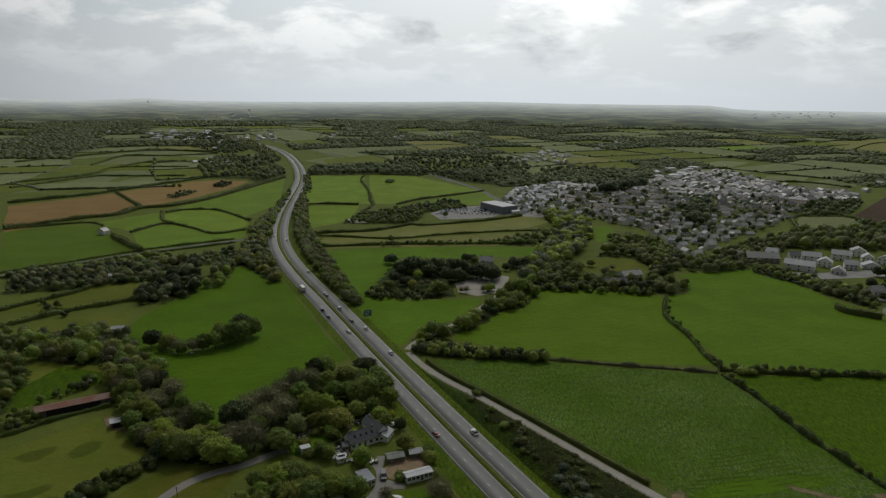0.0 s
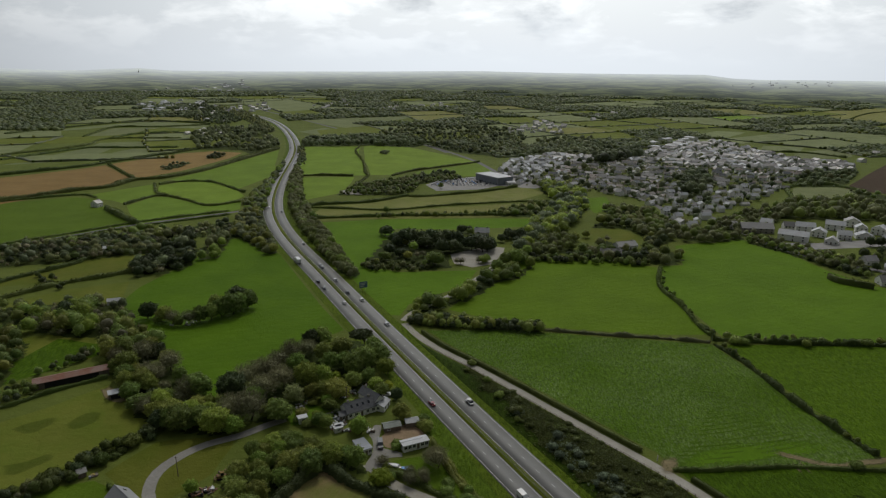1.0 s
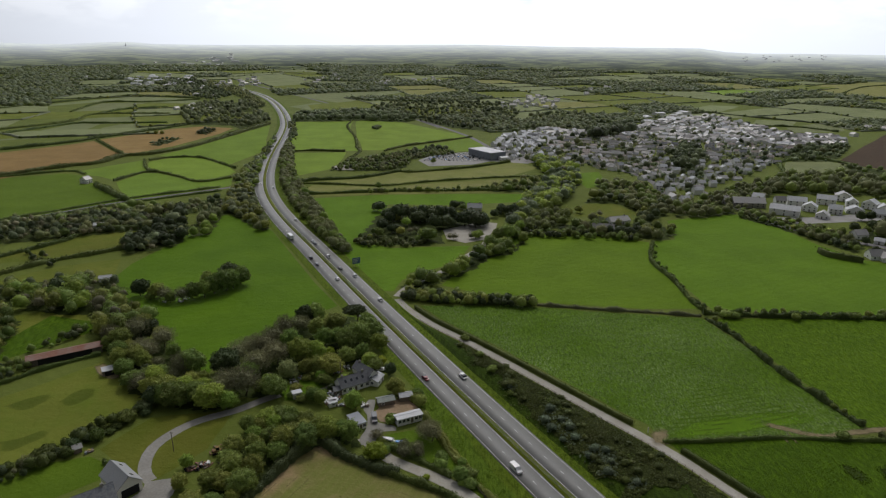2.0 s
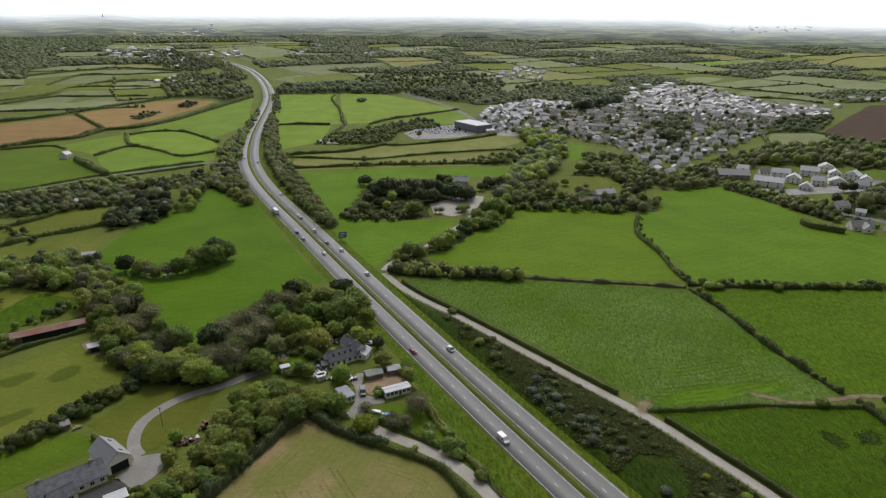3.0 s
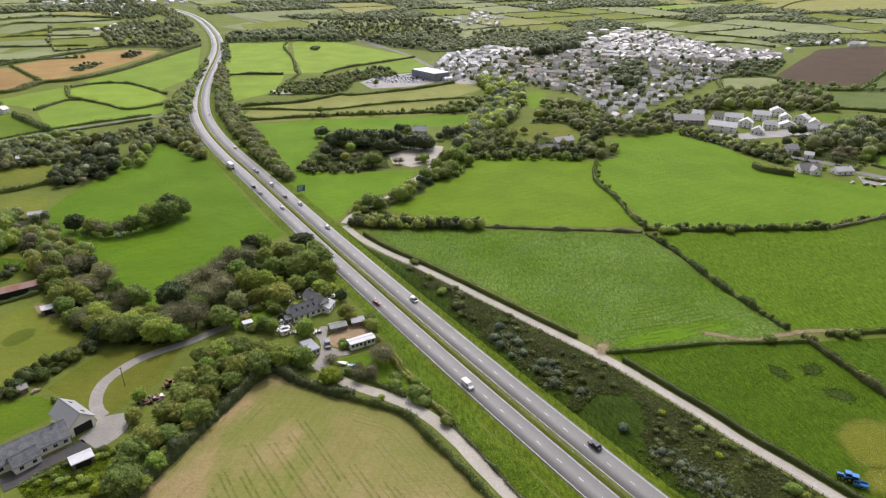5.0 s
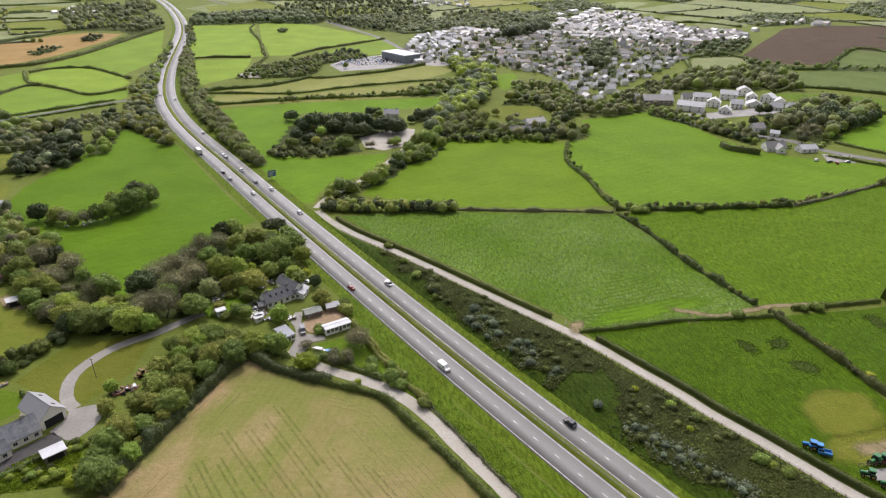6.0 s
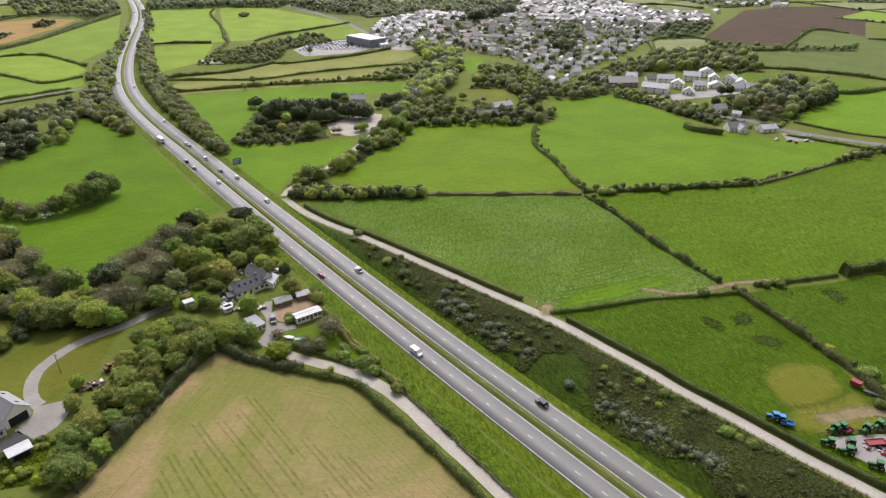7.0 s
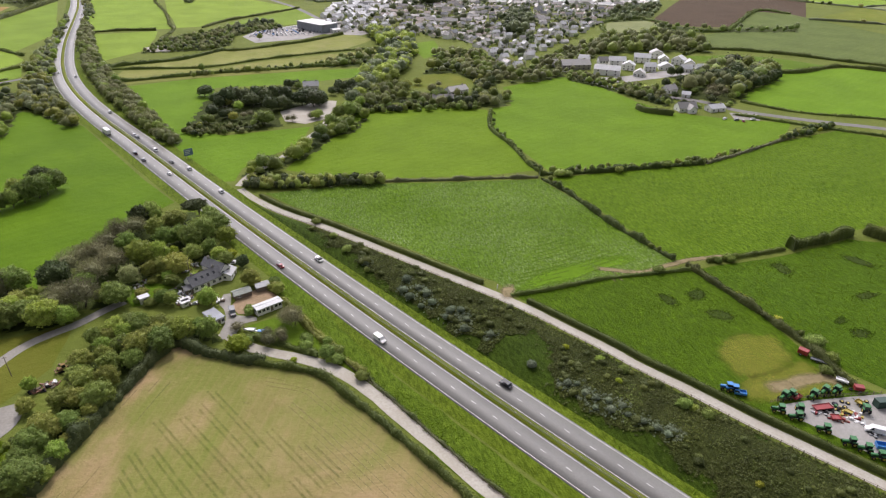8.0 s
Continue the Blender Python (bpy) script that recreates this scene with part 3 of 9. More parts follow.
def worn_patch(pts, material, label, name="worn_patch", z=0.13):
    """A rounded patch of worn ground, thin at its rim."""
    ring = even(smooth_line([*pts, pts[0]], 2), 2.0)
    mid = ring.mean(0)
    v, rim, n = [], [], len(ring)
    for k, r in ((1.08, 0.0), (0.8, 0.55), (0.45, 0.9), (0.02, 1.0)):
        v += [(*(mid + (p - mid) * k), z) for p in ring]
        rim += [r] * n
    f = [(j * n + i, j * n + (i + 1) % n, (j + 1) * n + (i + 1) % n, (j + 1) * n + i) for j in range(3) for i in range(n)]
    return rimmed(name, v, f, rim, material, label, "ground patch")


def worn_track(pts, width, material, label, name="worn_track", z=0.135):
    """A trodden way, thin along both sides and at its ends."""
    line = even(smooth_line(pts, 2), 2.0)
    nn, m = normals(line), len(line)
    v, rim = [], []
    for side, r in ((-0.62, -0.05), (-0.2, 0.62), (0.2, 0.62), (0.62, -0.05)):
        v += [(*p, z) for p in line + nn * side * width]
        rim += [r * min(1, i / 3, (m - 1 - i) / 3) for i in range(m)]
    f = [(j * m + i, (j + 1) * m + i, (j + 1) * m + i + 1, j * m + i + 1) for j in range(3) for i in range(m - 1)]
    return rimmed(name, v, f, rim, material, label, "track")


# ---------------------------------------------------------------- plants
def ico(level):
    bm = bmesh.new()
    bmesh.ops.create_icosphere(bm, subdivisions=level, radius=1.0)
    bm.verts.ensure_lookup_table()
    v = np.array([p.co[:] for p in bm.verts], np.float32)
    f = np.array([[q.index for q in g.verts] for g in bm.faces], np.int32)
    bm.free()
    return v, f


ICO = {1: ico(1), 2: ico(2), 3: ico(3), 4: ico(4)}


def clump_arrays(centres, radii, level, rng, rough=0.25):
    """Lumpy leaf masses: many small uneven balls, each its own island."""
    v, f = ICO[level]
    c, r = np.asarray(centres, np.float32), np.asarray(radii, np.float32)
    n = len(c)
    if r.ndim == 1:
        r = np.repeat(r[:, None], 3, 1)
    a = rng.uniform(0, 6.283, n)
    ca, sa = np.cos(a)[:, None], np.sin(a)[:, None]
    vv = np.repeat(v[None], n, 0)
    vv = np.stack([vv[..., 0] * ca - vv[..., 1] * sa, vv[..., 0] * sa + vv[..., 1] * ca, vv[..., 2]], 2)
    vv = vv * (1 + rng.uniform(-rough, rough, (n, len(v), 1))) * r[:, None, :] + c[:, None, :]
    ff = (f[None] + (np.arange(n) * len(v))[:, None, None]).reshape(-1, 3)
    return vv.reshape(-1, 3), ff


def leaf_arrays(centres, out, size, rng, thin=1.0, tilt=0.6):
    """Loose leaf sprays: small triangles that stand out from the mass; thin ones are twigs that point outwards."""
    n = len(centres)
    s = (size * rng.uniform(0.6, 1.4, n))[:, None]
    if thin < 1:
        b = out + rng.normal(size=(n, 3)) * 0.35 + np.array((0, 0, 0.35)); b /= np.linalg.norm(b, axis=1)[:, None]
        a = np.cross(b, rng.normal(size=(n, 3))); a /= np.linalg.norm(a, axis=1)[:, None] + 1e-6
        v = np.stack([centres - a * s * thin * 0.5, centres + a * s * thin * 0.5, centres + b * s * 1.6], 1)
        return v.reshape(-1, 3), np.arange(3 * n).reshape(-1, 3)
    a = rng.normal(size=(n, 3)); a /= np.linalg.norm(a, axis=1)[:, None]
    b = np.cross(a, out + rng.normal(size=(n, 3)) * tilt); b /= np.linalg.norm(b, axis=1)[:, None] + 1e-6
    v = np.stack([centres - a * s * 0.5, centres + a * s * 0.5, centres + b * s], 1)
    return v.reshape(-1, 3), np.arange(3 * n).reshape(-1, 3)


def merge(*sets):
    vs, fs, k = [], [], 0
    for v, f in sets:
        vs.append(v); fs.append(f + k); k += len(v)
    return np.concatenate(vs), np.concatenate(fs)


def crown_mesh(rng, r, h, lobes, sprays, level, spray_size, base=0.35, flat=False, sparse=False):
    """A crown: one uneven mass with rounded boughs that run into each other, clad in loose leaf sprays; sparse ones are mostly twigs."""
    ang = np.arange(lobes) * 2.4 + rng.uniform(0, 6)
    up = np.linspace(-0.45, 0.95, lobes) + rng.uniform(-0.1, 0.1, lobes)
    up = np.clip(up, -0.8, 0.98)
    bough = np.stack([np.cos(ang) * np.sqrt(1 - up ** 2), np.sin(ang) * np.sqrt(1 - up ** 2), up], 1)
    reach = rng.uniform(0.14, 0.40, lobes)
    breadth = rng.uniform(0.05, 0.12, lobes) * (12 / lobes) ** 0.7
    lean = rng.uniform(-0.14, 0.14, 2)
    mid = h * (base + (1 - base) * 0.45)
    axes = np.array((r * rng.uniform(0.88, 1.06), r * rng.uniform(0.88, 1.06), h * (1 - base) * (0.40 if flat else 0.56)))
    off = rng.uniform(0, 90)

    def shell(d):
        lift = (np.exp(-(1 - d @ bough.T) / breadth) * reach).max(1)
        rough = np.array([noise.noise((p[0] * 3.1 + off, p[1] * 3.1, p[2] * 3.1)) * 0.12 + noise.noise((p[0] * 8, p[1] * 8 + off, p[2] * 8)) * 0.07 for p in d.tolist()])
        return 0.74 + lift + rough

    def place(d, k):
        p = d * (shell(d) * k)[:, None] * axes
        p[:, :2] += lean * r * (p[:, 2:] / axes[2])
        p[:, 2] = np.where(p[:, 2] < 0, p[:, 2] * 0.8, p[:, 2]) + mid
        return p

    v, f = ICO[level]
    d = v / np.linalg.norm(v, axis=1)[:, None]
    sets = [(place(d.astype(float), np.full(len(d), 0.60 if sparse else 0.92)), f)]
    if sprays:
        o = rng.normal(size=(int(sprays * 1.5), 3)); o /= np.linalg.norm(o, axis=1)[:, None]
        o = o[o[:, 2] > -0.62][:sprays]
        n = len(o)
        near = (o @ bough.T).argmax(1)
        at = place(o, rng.uniform(0.45, 1.06, n) if sparse else rng.uniform(0.90, 1.09, n))
        out = at - (bough[near] * 0.55 * axes + np.array((0, 0, mid)))
        out /= np.linalg.norm(out, axis=1)[:, None] + 1e-6
        sets.append(leaf_arrays(at, out, np.full(n, spray_size), rng, 0.22 if sparse else 1.0))
    me = mesh_of("crown", *merge(*sets))
    smooth = np.zeros(len(me.polygons), bool)
    smooth[:len(f)] = True
    me.polygons.foreach_set("use_smooth", smooth)
    return me


def trunk_mesh(rng, r, h, limbs, sides=7):
    """A tapered, slightly bent trunk with limbs that run up into the crown."""
    vs, fs = [], []

    def limb(p0, p1, r0, r1):
        p0, p1 = np.array(p0, float), np.array(p1, float)
        bend = (p0 + p1) / 2 + rng.normal(size=3) * np.linalg.norm(p1 - p0) * 0.06
        base = sum(len(v) for v in vs)
        ring = np.linspace(0, 2 * np.pi, sides, endpoint=False)
        w = (p1 - p0) / np.linalg.norm(p1 - p0)
        u = np.cross(w, (0.3, 0.9, 0.1)); u /= np.linalg.norm(u)
        t = np.cross(w, u)
        for p, q in ((p0, r0), (bend, (r0 + r1) / 2), (p1, r1)):
            vs.append(p + np.outer(np.cos(ring), u) * q + np.outer(np.sin(ring), t) * q)
        for k in range(2):
            for i in range(sides):
                j = (i + 1) % sides
                fs.append((base + k * sides + i, base + k * sides + j, base + (k + 1) * sides + j, base + (k + 1) * sides + i))

    top = np.array((rng.uniform(-.3, .3), rng.uniform(-.3, .3), h * 0.55))
    limb((0, 0, -0.2), top, r, r * 0.6)
    for i in range(limbs):
        a = 6.283 * i / limbs + rng.uniform(-.4, .4)
        s = top * rng.uniform(0.55, 1.0)
        limb(s, (s[0] + math.cos(a) * h * 0.28, s[1] + math.sin(a) * h * 0.28, h * rng.uniform(0.65, 0.85)), r * 0.45, r * 0.15)
    return mesh_of("trunk", np.concatenate(vs), np.array(fs))


TREE_WORDS = {"sallow": "pale grey-green sallow tree", "copse": "grey-green copse tree", "fresh": "leafy fresh green broadleaf tree in spring leaf", "mid": "full mid-green broadleaf tree in a tree belt", "dark": "dark evergreen tree with a dense crown",
              "olive": "olive green tree coming into leaf", "grey": "grey-brown tree with twiggy half-bare crown", "silver": "pale silvery bush on the grass bank",
              "yellow": "bright yellow-green bush in full leaf", "bramble": "low brown-green bramble bush", "hedge": "dark green hedgerow bush"}
PROTO = {}


def tree_proto(kind, near, shape, k):
    """One tree of a kind, kept far below in the store until it is copied out: built once per kind, size class and shape."""
    key = (kind, near, shape, k)
    if key not in PROTO:
        seed = sum(ord(ch) for ch in kind) * 31 + near * 7 + k * 101 + sum(ord(ch) for ch in shape)
        rng = np.random.default_rng(seed)
        base = {"tree": 0.08, "pine": 0.42, "bush": 0.0}[shape]
        r, h = {"tree": (0.50, 1.0), "pine": (0.62, 1.0), "bush": (0.62, 0.8)}[shape]
        if near:
            lumps, sprays, level = (30, 2500, 4) if shape != "bush" else (14, 900, 3)
        else:
            lumps, sprays, level = (18, 460, 3) if shape != "bush" else (7, 120, 2)
        size = (0.052 if near else 0.085) * (1 if shape != "bush" else 1.7)
        if kind == "grey":
            sprays = int(sprays * 1.5)
        crown = crown_mesh(rng, r, h, lumps, sprays, level, size, base, shape == "pine", kind == "grey")
        crown.materials.append(LEAF[kind])
        trunk = None
        if shape != "bush" or near:
            trunk = trunk_mesh(rng, 0.03 if shape != "bush" else 0.02, h, 5 if near else 3, 7 if near else 5)
            trunk.materials.append(BARK)
        PROTO[key] = crown, trunk
    return PROTO[key]


def tree(x, y, kind, height, near=True, shape="tree", rng=random, wide=1.0, label="", group=""):
    crown, trunk = tree_proto(kind, near, shape, rng.randrange(5 if near else 3))
    name = "bush" if shape == "bush" else "tree"
    top = empty(name, pose(x, y, gz(x, y), 0, 0, rng.uniform(0, 360)) @ Matrix.Diagonal((height * wide, height * wide, height, 1)), label or TREE_WORDS[kind], name, group)
    for nm, me in (("crown", crown), ("trunk", trunk)):
        if me:
            ob = new(nm, me)
            ob.parent = top
    return top


def scatter(poly, gap, rng, most=9999):
    xs, ys = [p[0] for p in poly], [p[1] for p in poly]
    out, tries = [], 0
    area = (max(xs) - min(xs)) * (max(ys) - min(ys))
    goal = min(60000, int(area / gap ** 2 * 2.2) + 20)
    cells = {}
    while tries < goal and len(out) < most:
        tries += 1
        x, y = rng.uniform(min(xs), max(xs)), rng.uniform(min(ys), max(ys))
        if not inside(poly, x, y):
            continue
        k = (int(x // gap), int(y // gap))
        if any(math.dist((x, y), q) < gap * 0.8 for i in (-1, 0, 1) for j in (-1, 0, 1) for q in cells.get((k[0] + i, k[1] + j), ())):
            continue
        cells.setdefault(k, []).append((x, y))
        out.append((x, y))
    return out


FAR_TREES = {}


def far_tree(x, y, kind, height, rng, wide=1.0, shape="tree"):
    """A tree of a far wood: it goes into that wood's one mesh."""
    k = rng.randrange(3)
    close = math.hypot(x, y) < 560
    key = (kind, shape, k, close)
    if key not in FAR_TREES:
        g = np.random.default_rng(k * 17 + len(kind) + len(shape))
        base = {"tree": 0.02, "pine": 0.3, "bush": 0.0}[shape]
        lumps, sprays, leaf, level = (14, 290, 0.082, 2) if close and shape != "bush" else (7, 170, 0.10, 2) if close else (9, 90, 0.10, 2) if shape != "bush" else (5, 50, 0.12, 1)
        me = crown_mesh(g, 0.5, 1.0, lumps, sprays, level, leaf, base, shape == "pine", kind == "grey")
        v = np.empty(len(me.vertices) * 3, np.float32); me.vertices.foreach_get("co", v)
        f = np.empty(len(me.loops), np.int32); me.loops.foreach_get("vertex_index", f)
        bpy.data.meshes.remove(me)
        FAR_TREES[key] = v.reshape(-1, 3), f.reshape(-1, 3)
    v, f = FAR_TREES[key]
    a = rng.uniform(0, 6.283)
    w = np.empty_like(v)
    w[:, 0] = (v[:, 0] * math.cos(a) - v[:, 1] * math.sin(a)) * height * wide + x
    w[:, 1] = (v[:, 0] * math.sin(a) + v[:, 1] * math.cos(a)) * height * wide + y
    w[:, 2] = v[:, 2] * height + gz(x, y)
    return w, f


WOOD_WORDS = {"sallow": "belt of pale grey-green sallows", "copse": "grey-green copse of small trees", "fresh": "belt of fresh green trees in spring leaf", "mid": "belt of mid-green broadleaf trees", "dark": "dark evergreen trees among lighter ones", "olive": "olive green trees coming into leaf",
              "grey": "grey-brown half-bare trees in a belt", "hedge": "dark green bushes in a row", "yellow": "bright yellow-green bushes", "bramble": "brown-green scrub", "silver": "pale grey bushes"}


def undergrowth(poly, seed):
    """The floor of a wood: nettles and brambles in a ragged sheet, darkened for shade."""
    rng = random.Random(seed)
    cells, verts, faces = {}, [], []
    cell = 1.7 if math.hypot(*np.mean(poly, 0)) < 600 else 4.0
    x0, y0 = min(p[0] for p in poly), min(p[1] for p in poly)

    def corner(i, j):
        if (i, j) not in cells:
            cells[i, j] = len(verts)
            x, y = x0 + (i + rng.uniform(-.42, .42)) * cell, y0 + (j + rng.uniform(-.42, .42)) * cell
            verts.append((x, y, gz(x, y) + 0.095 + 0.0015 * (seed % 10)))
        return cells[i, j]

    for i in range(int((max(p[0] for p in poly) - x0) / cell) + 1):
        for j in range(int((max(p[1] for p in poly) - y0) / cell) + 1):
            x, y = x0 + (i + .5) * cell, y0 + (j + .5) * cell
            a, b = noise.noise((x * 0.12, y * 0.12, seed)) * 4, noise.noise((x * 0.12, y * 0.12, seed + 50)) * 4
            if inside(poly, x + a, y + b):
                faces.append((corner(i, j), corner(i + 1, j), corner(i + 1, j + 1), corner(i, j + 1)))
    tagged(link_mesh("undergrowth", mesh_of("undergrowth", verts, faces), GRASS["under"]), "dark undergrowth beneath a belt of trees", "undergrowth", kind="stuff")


# leaf kinds swapped with distance, so that haze is painted into their colour
HAZED_KIND = {"fresh": "sallow", "mid": "copse", "olive": "sallow", "grey": "sallow"}


def wood(poly, gap, mix, low, high, seed=1, reach=300, shape="tree", under=True):
    """Trees over a patch of the plan, on a floor of undergrowth; those close to the road are things of their own, the rest one wood per kind."""
    rng = random.Random(seed)
    far = {}
    mid = np.mean(poly, 0)
    distant = math.hypot(*mid) > 560
    if distant:
        gap *= 0.8
    # past 400 m most leaf colours give way to haze-paled ones
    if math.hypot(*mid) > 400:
        hazed_mix = {}
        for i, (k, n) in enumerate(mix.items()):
            k = HAZED_KIND.get(k, k) if i % 3 or math.hypot(*mid) > 950 else k
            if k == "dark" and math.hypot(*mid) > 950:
                hazed_mix["copse"] = hazed_mix.get("copse", 0) + n * 0.6
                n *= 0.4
            hazed_mix[k] = hazed_mix.get(k, 0) + n
        mix = hazed_mix
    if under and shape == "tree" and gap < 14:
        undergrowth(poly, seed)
    for x, y in scatter(poly, gap, rng):
        kind = rng.choices(list(mix), list(mix.values()))[0]
        s = "pine" if kind == "dark" and shape == "tree" and rng.random() < 0.3 else shape
        tall, wide = rng.uniform(low, high), rng.uniform(0.85, 1.30)
        if rng.random() < 0.3:
            tall, wide = tall * rng.uniform(0.45, 0.75), wide * 1.15
        if math.hypot(x, y) < reach:
            tree(x, y, kind, tall, True, s, rng, wide)
        else:
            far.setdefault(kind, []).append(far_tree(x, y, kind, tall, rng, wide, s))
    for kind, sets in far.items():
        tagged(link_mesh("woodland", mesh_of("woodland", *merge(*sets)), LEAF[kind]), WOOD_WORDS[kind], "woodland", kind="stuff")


def stuff_clumps(name, pts, radii, kind, seed, label, category, level=1, squash=0.9, sprays=0, spray=0.4, core=0.84):
    rng = np.random.default_rng(seed)
    pts, radii = np.array(pts, float), np.array(radii, float)
    body = radii * (core if sprays else 1.0)
    sets = [clump_arrays(pts, np.c_[body, body, body * squash], level, rng, 0.3)]
    if sprays:
        k = rng.integers(0, len(pts), sprays * len(pts))
        o = rng.normal(size=(len(k), 3)); o /= np.linalg.norm(o, axis=1)[:, None]
        o[:, 2] = np.abs(o[:, 2])
        flat = np.array((1, 1, squash))
        sets.append(leaf_arrays(pts[k] + o * flat * (radii[k] * rng.uniform(0.7, 1.25, len(k)))[:, None], o, radii[k] * spray, rng))
    return tagged(link_mesh(name, mesh_of(name, *merge(*sets)), LEAF[kind]), label, category, kind="stuff")


HEDGES = []


def hedge(pts, high=1.8, width=1.6, kind="hedge", ragged=0.35, label="", clipped=False):
    """A field hedge: one run of uneven leaf clumps, higher bushes here and there."""
    HEDGES.append(pts)
    if not clipped:
        high, width = high * 1.2, width * 1.1
    seed = len(HEDGES) + 40
    rng = np.random.default_rng(seed)
    line = even(smooth_line(pts, 4), 1.0)
    near = np.hypot(*line.T).min() < 380
    step = 0.8 if near else max(1.8, high * 0.6)
    line = even(line, step)
    m = len(line)
    n = normals(line)
    knots = np.arange(0, m + 6, 6)
    bush = np.interp(np.arange(m), knots, rng.uniform(0, 1, len(knots))) ** 2.0
    fine = np.array([noise.noise((p[0] * 0.4, p[1] * 0.4, seed)) for p in line.tolist()])
    tall = high * (1 + rng.uniform(-.05, .05, m)) if clipped else high * np.maximum(0.25, 1 - ragged * 0.7 + ragged * 1.9 * bush + ragged * 0.8 * fine)
    wide = width * (1 + rng.uniform(-.05, .05, m)) if clipped else width * (0.8 + 0.5 * bush + 0.3 * fine)
    k = 7 if near else 5
    arc = np.linspace(0, math.pi, k)
    squarish = 0.45 if clipped else 0.75
    across, lift = np.sign(np.cos(arc)) * np.abs(np.cos(arc)) ** squarish, np.sin(arc) ** squarish
    ground = np.array([gz(*p) for p in line])
    mid = line + n * (rng.uniform(-.12, .12, m) * width * (0 if clipped else 1))[:, None]

    def skin(at, a, z, grow):
        """Points of the hedge's outside: along it, across it and upwards."""
        at = np.asarray(at)
        p = mid[at] + n[at] * (a * wide[at] * 0.5 * grow)[:, None]
        return np.c_[p, ground[at] + z * tall[at] * grow]

    rows = np.repeat(np.arange(m), k)
    body = skin(rows, np.tile(across, m), np.tile(lift, m), 0.92)
    body[:, :2] += rng.uniform(-.06, .06, (m * k, 2)) * width
    body[:, 2] += np.tile(np.where(lift > 0.1, 1, 0), m) * rng.uniform(-.06, .06, m * k) * high
    i, j = np.meshgrid(np.arange(m - 1), np.arange(k - 1), indexing="ij")
    a0 = (i * k + j).ravel()
    faces = np.concatenate([np.stack([a0, a0 + 1, a0 + k + 1], 1), np.stack([a0, a0 + k + 1, a0 + k], 1)])
    ends = [[e * k + 0, e * k + q, e * k + q + 1] for e in (0, m - 1) for q in range(1, k - 1)]
    faces = np.concatenate([faces, np.array(ends)])
    count = int(m * step * (34.0 if near else 3.5) * (high + width) / 3.2)
    at = rng.integers(0, m, count)
    turn = rng.uniform(0.04, math.pi - 0.04, count)
    ca, sa = np.sign(np.cos(turn)) * np.abs(np.cos(turn)) ** squarish, np.sin(turn) ** squarish
    spots = skin(at, ca, sa, 1.0) + rng.normal(size=(count, 3)) * np.array((step * 0.4, step * 0.4, 0.06 * high * (0.4 if clipped else 1)))
    out = np.c_[n[at] * np.cos(turn)[:, None], np.sin(turn)]
    sets = [(body, faces), leaf_arrays(spots, out, np.full(count, (0.36 if near else 0.9) * (0.8 if clipped else 1)), rng)]
    label = label or ("clipped dark green hedge beside a track" if clipped else "uneven field hedge of dark green bushes")
    return tagged(link_mesh("hedge", mesh_of("hedge", *merge(*sets)), LEAF[kind]), label, "hedge", kind="stuff")


def tufts(poly, count, size, kind, seed, label, thin=0.0, but=()):
    """Standing tufts of grass, three blades each, thicker in patches."""
    rng = np.random.default_rng(seed)
    xs, ys = [p[0] for p in poly], [p[1] for p in poly]
    c = []
    for x, y in zip(rng.uniform(min(xs), max(xs), count), rng.uniform(min(ys), max(ys), count)):
        if inside(poly, x, y) and not any(inside(p, x, y) for p in but) and noise.noise((x * 0.05, y * 0.05, seed)) + 0.6 * noise.noise((x * 0.3, y * 0.3, seed)) > thin:
            c.append((x, y, 0.08))
    c = np.repeat(np.array(c), 3, 0)
    n = len(c)
    a = rng.uniform(0, 6.283, n)
    w = np.stack([np.cos(a), np.sin(a), np.zeros(n)], 1) * (size * rng.uniform(0.5, 1.2, n))[:, None] * 0.5
    tip = c + rng.normal(size=(n, 3)) * size * 0.35
    tip[:, 2] = 0.1 + size * rng.uniform(0.35, 0.9, n)
    v = np.stack([c - w, c + w, tip], 1).reshape(-1, 3)
    me = mesh_of("grass_tufts", v, np.arange(3 * n).reshape(-1, 3))
    return tagged(link_mesh("grass_tufts", me, TUFT[kind]), label, "grass tufts", kind="stuff")


# ---------------------------------------------------------------- plan
ROAD = [(223.3, -174), (132.6, 0), (101.3, 60), (38.1, 180), (-21.3, 300), (-78.4, 420), (-107.4, 480), (-133.6, 540), (-154.9, 600), (-170.8, 660), (-183.1, 720), (-193.6, 780), (-202.6, 840), (-211, 900), (-219.4, 960), (-228.3, 1020), (-238.7, 1080), (-250.8, 1140), (-279.8, 1260), (-314, 1380), (-353, 1500), (-399.5, 1620), (-459, 1740), (-537.8, 1860), (-623.7, 1980), (-709.6, 2100)]
LANE = [(-17.1, 330.7), (-10.2, 316.1), (2.8, 296), (17.5, 278.7), (35.4, 255.8), (51.4, 234.6), (65.9, 215.3), (79.2, 197.8), (88.1, 184.9), (95.7, 171.6), (105.1, 155.4), (110, 145.2), (116.3, 135), (122.8, 123.7), (129.6, 111.5), (137.9, 98.5), (145.5, 86.7), (152.3, 75.7)]
FARM_TRACK = [(-23.1, 199.5), (-12.8, 187), (-0.1, 178.9), (8.6, 172.6), (13.5, 167.4), (20.9, 156.4), (27.3, 144.2), (34.3, 130.5), (38.4, 121.7), (43.2, 111.4), (46.1, 106.5), (52.8, 92.9)]
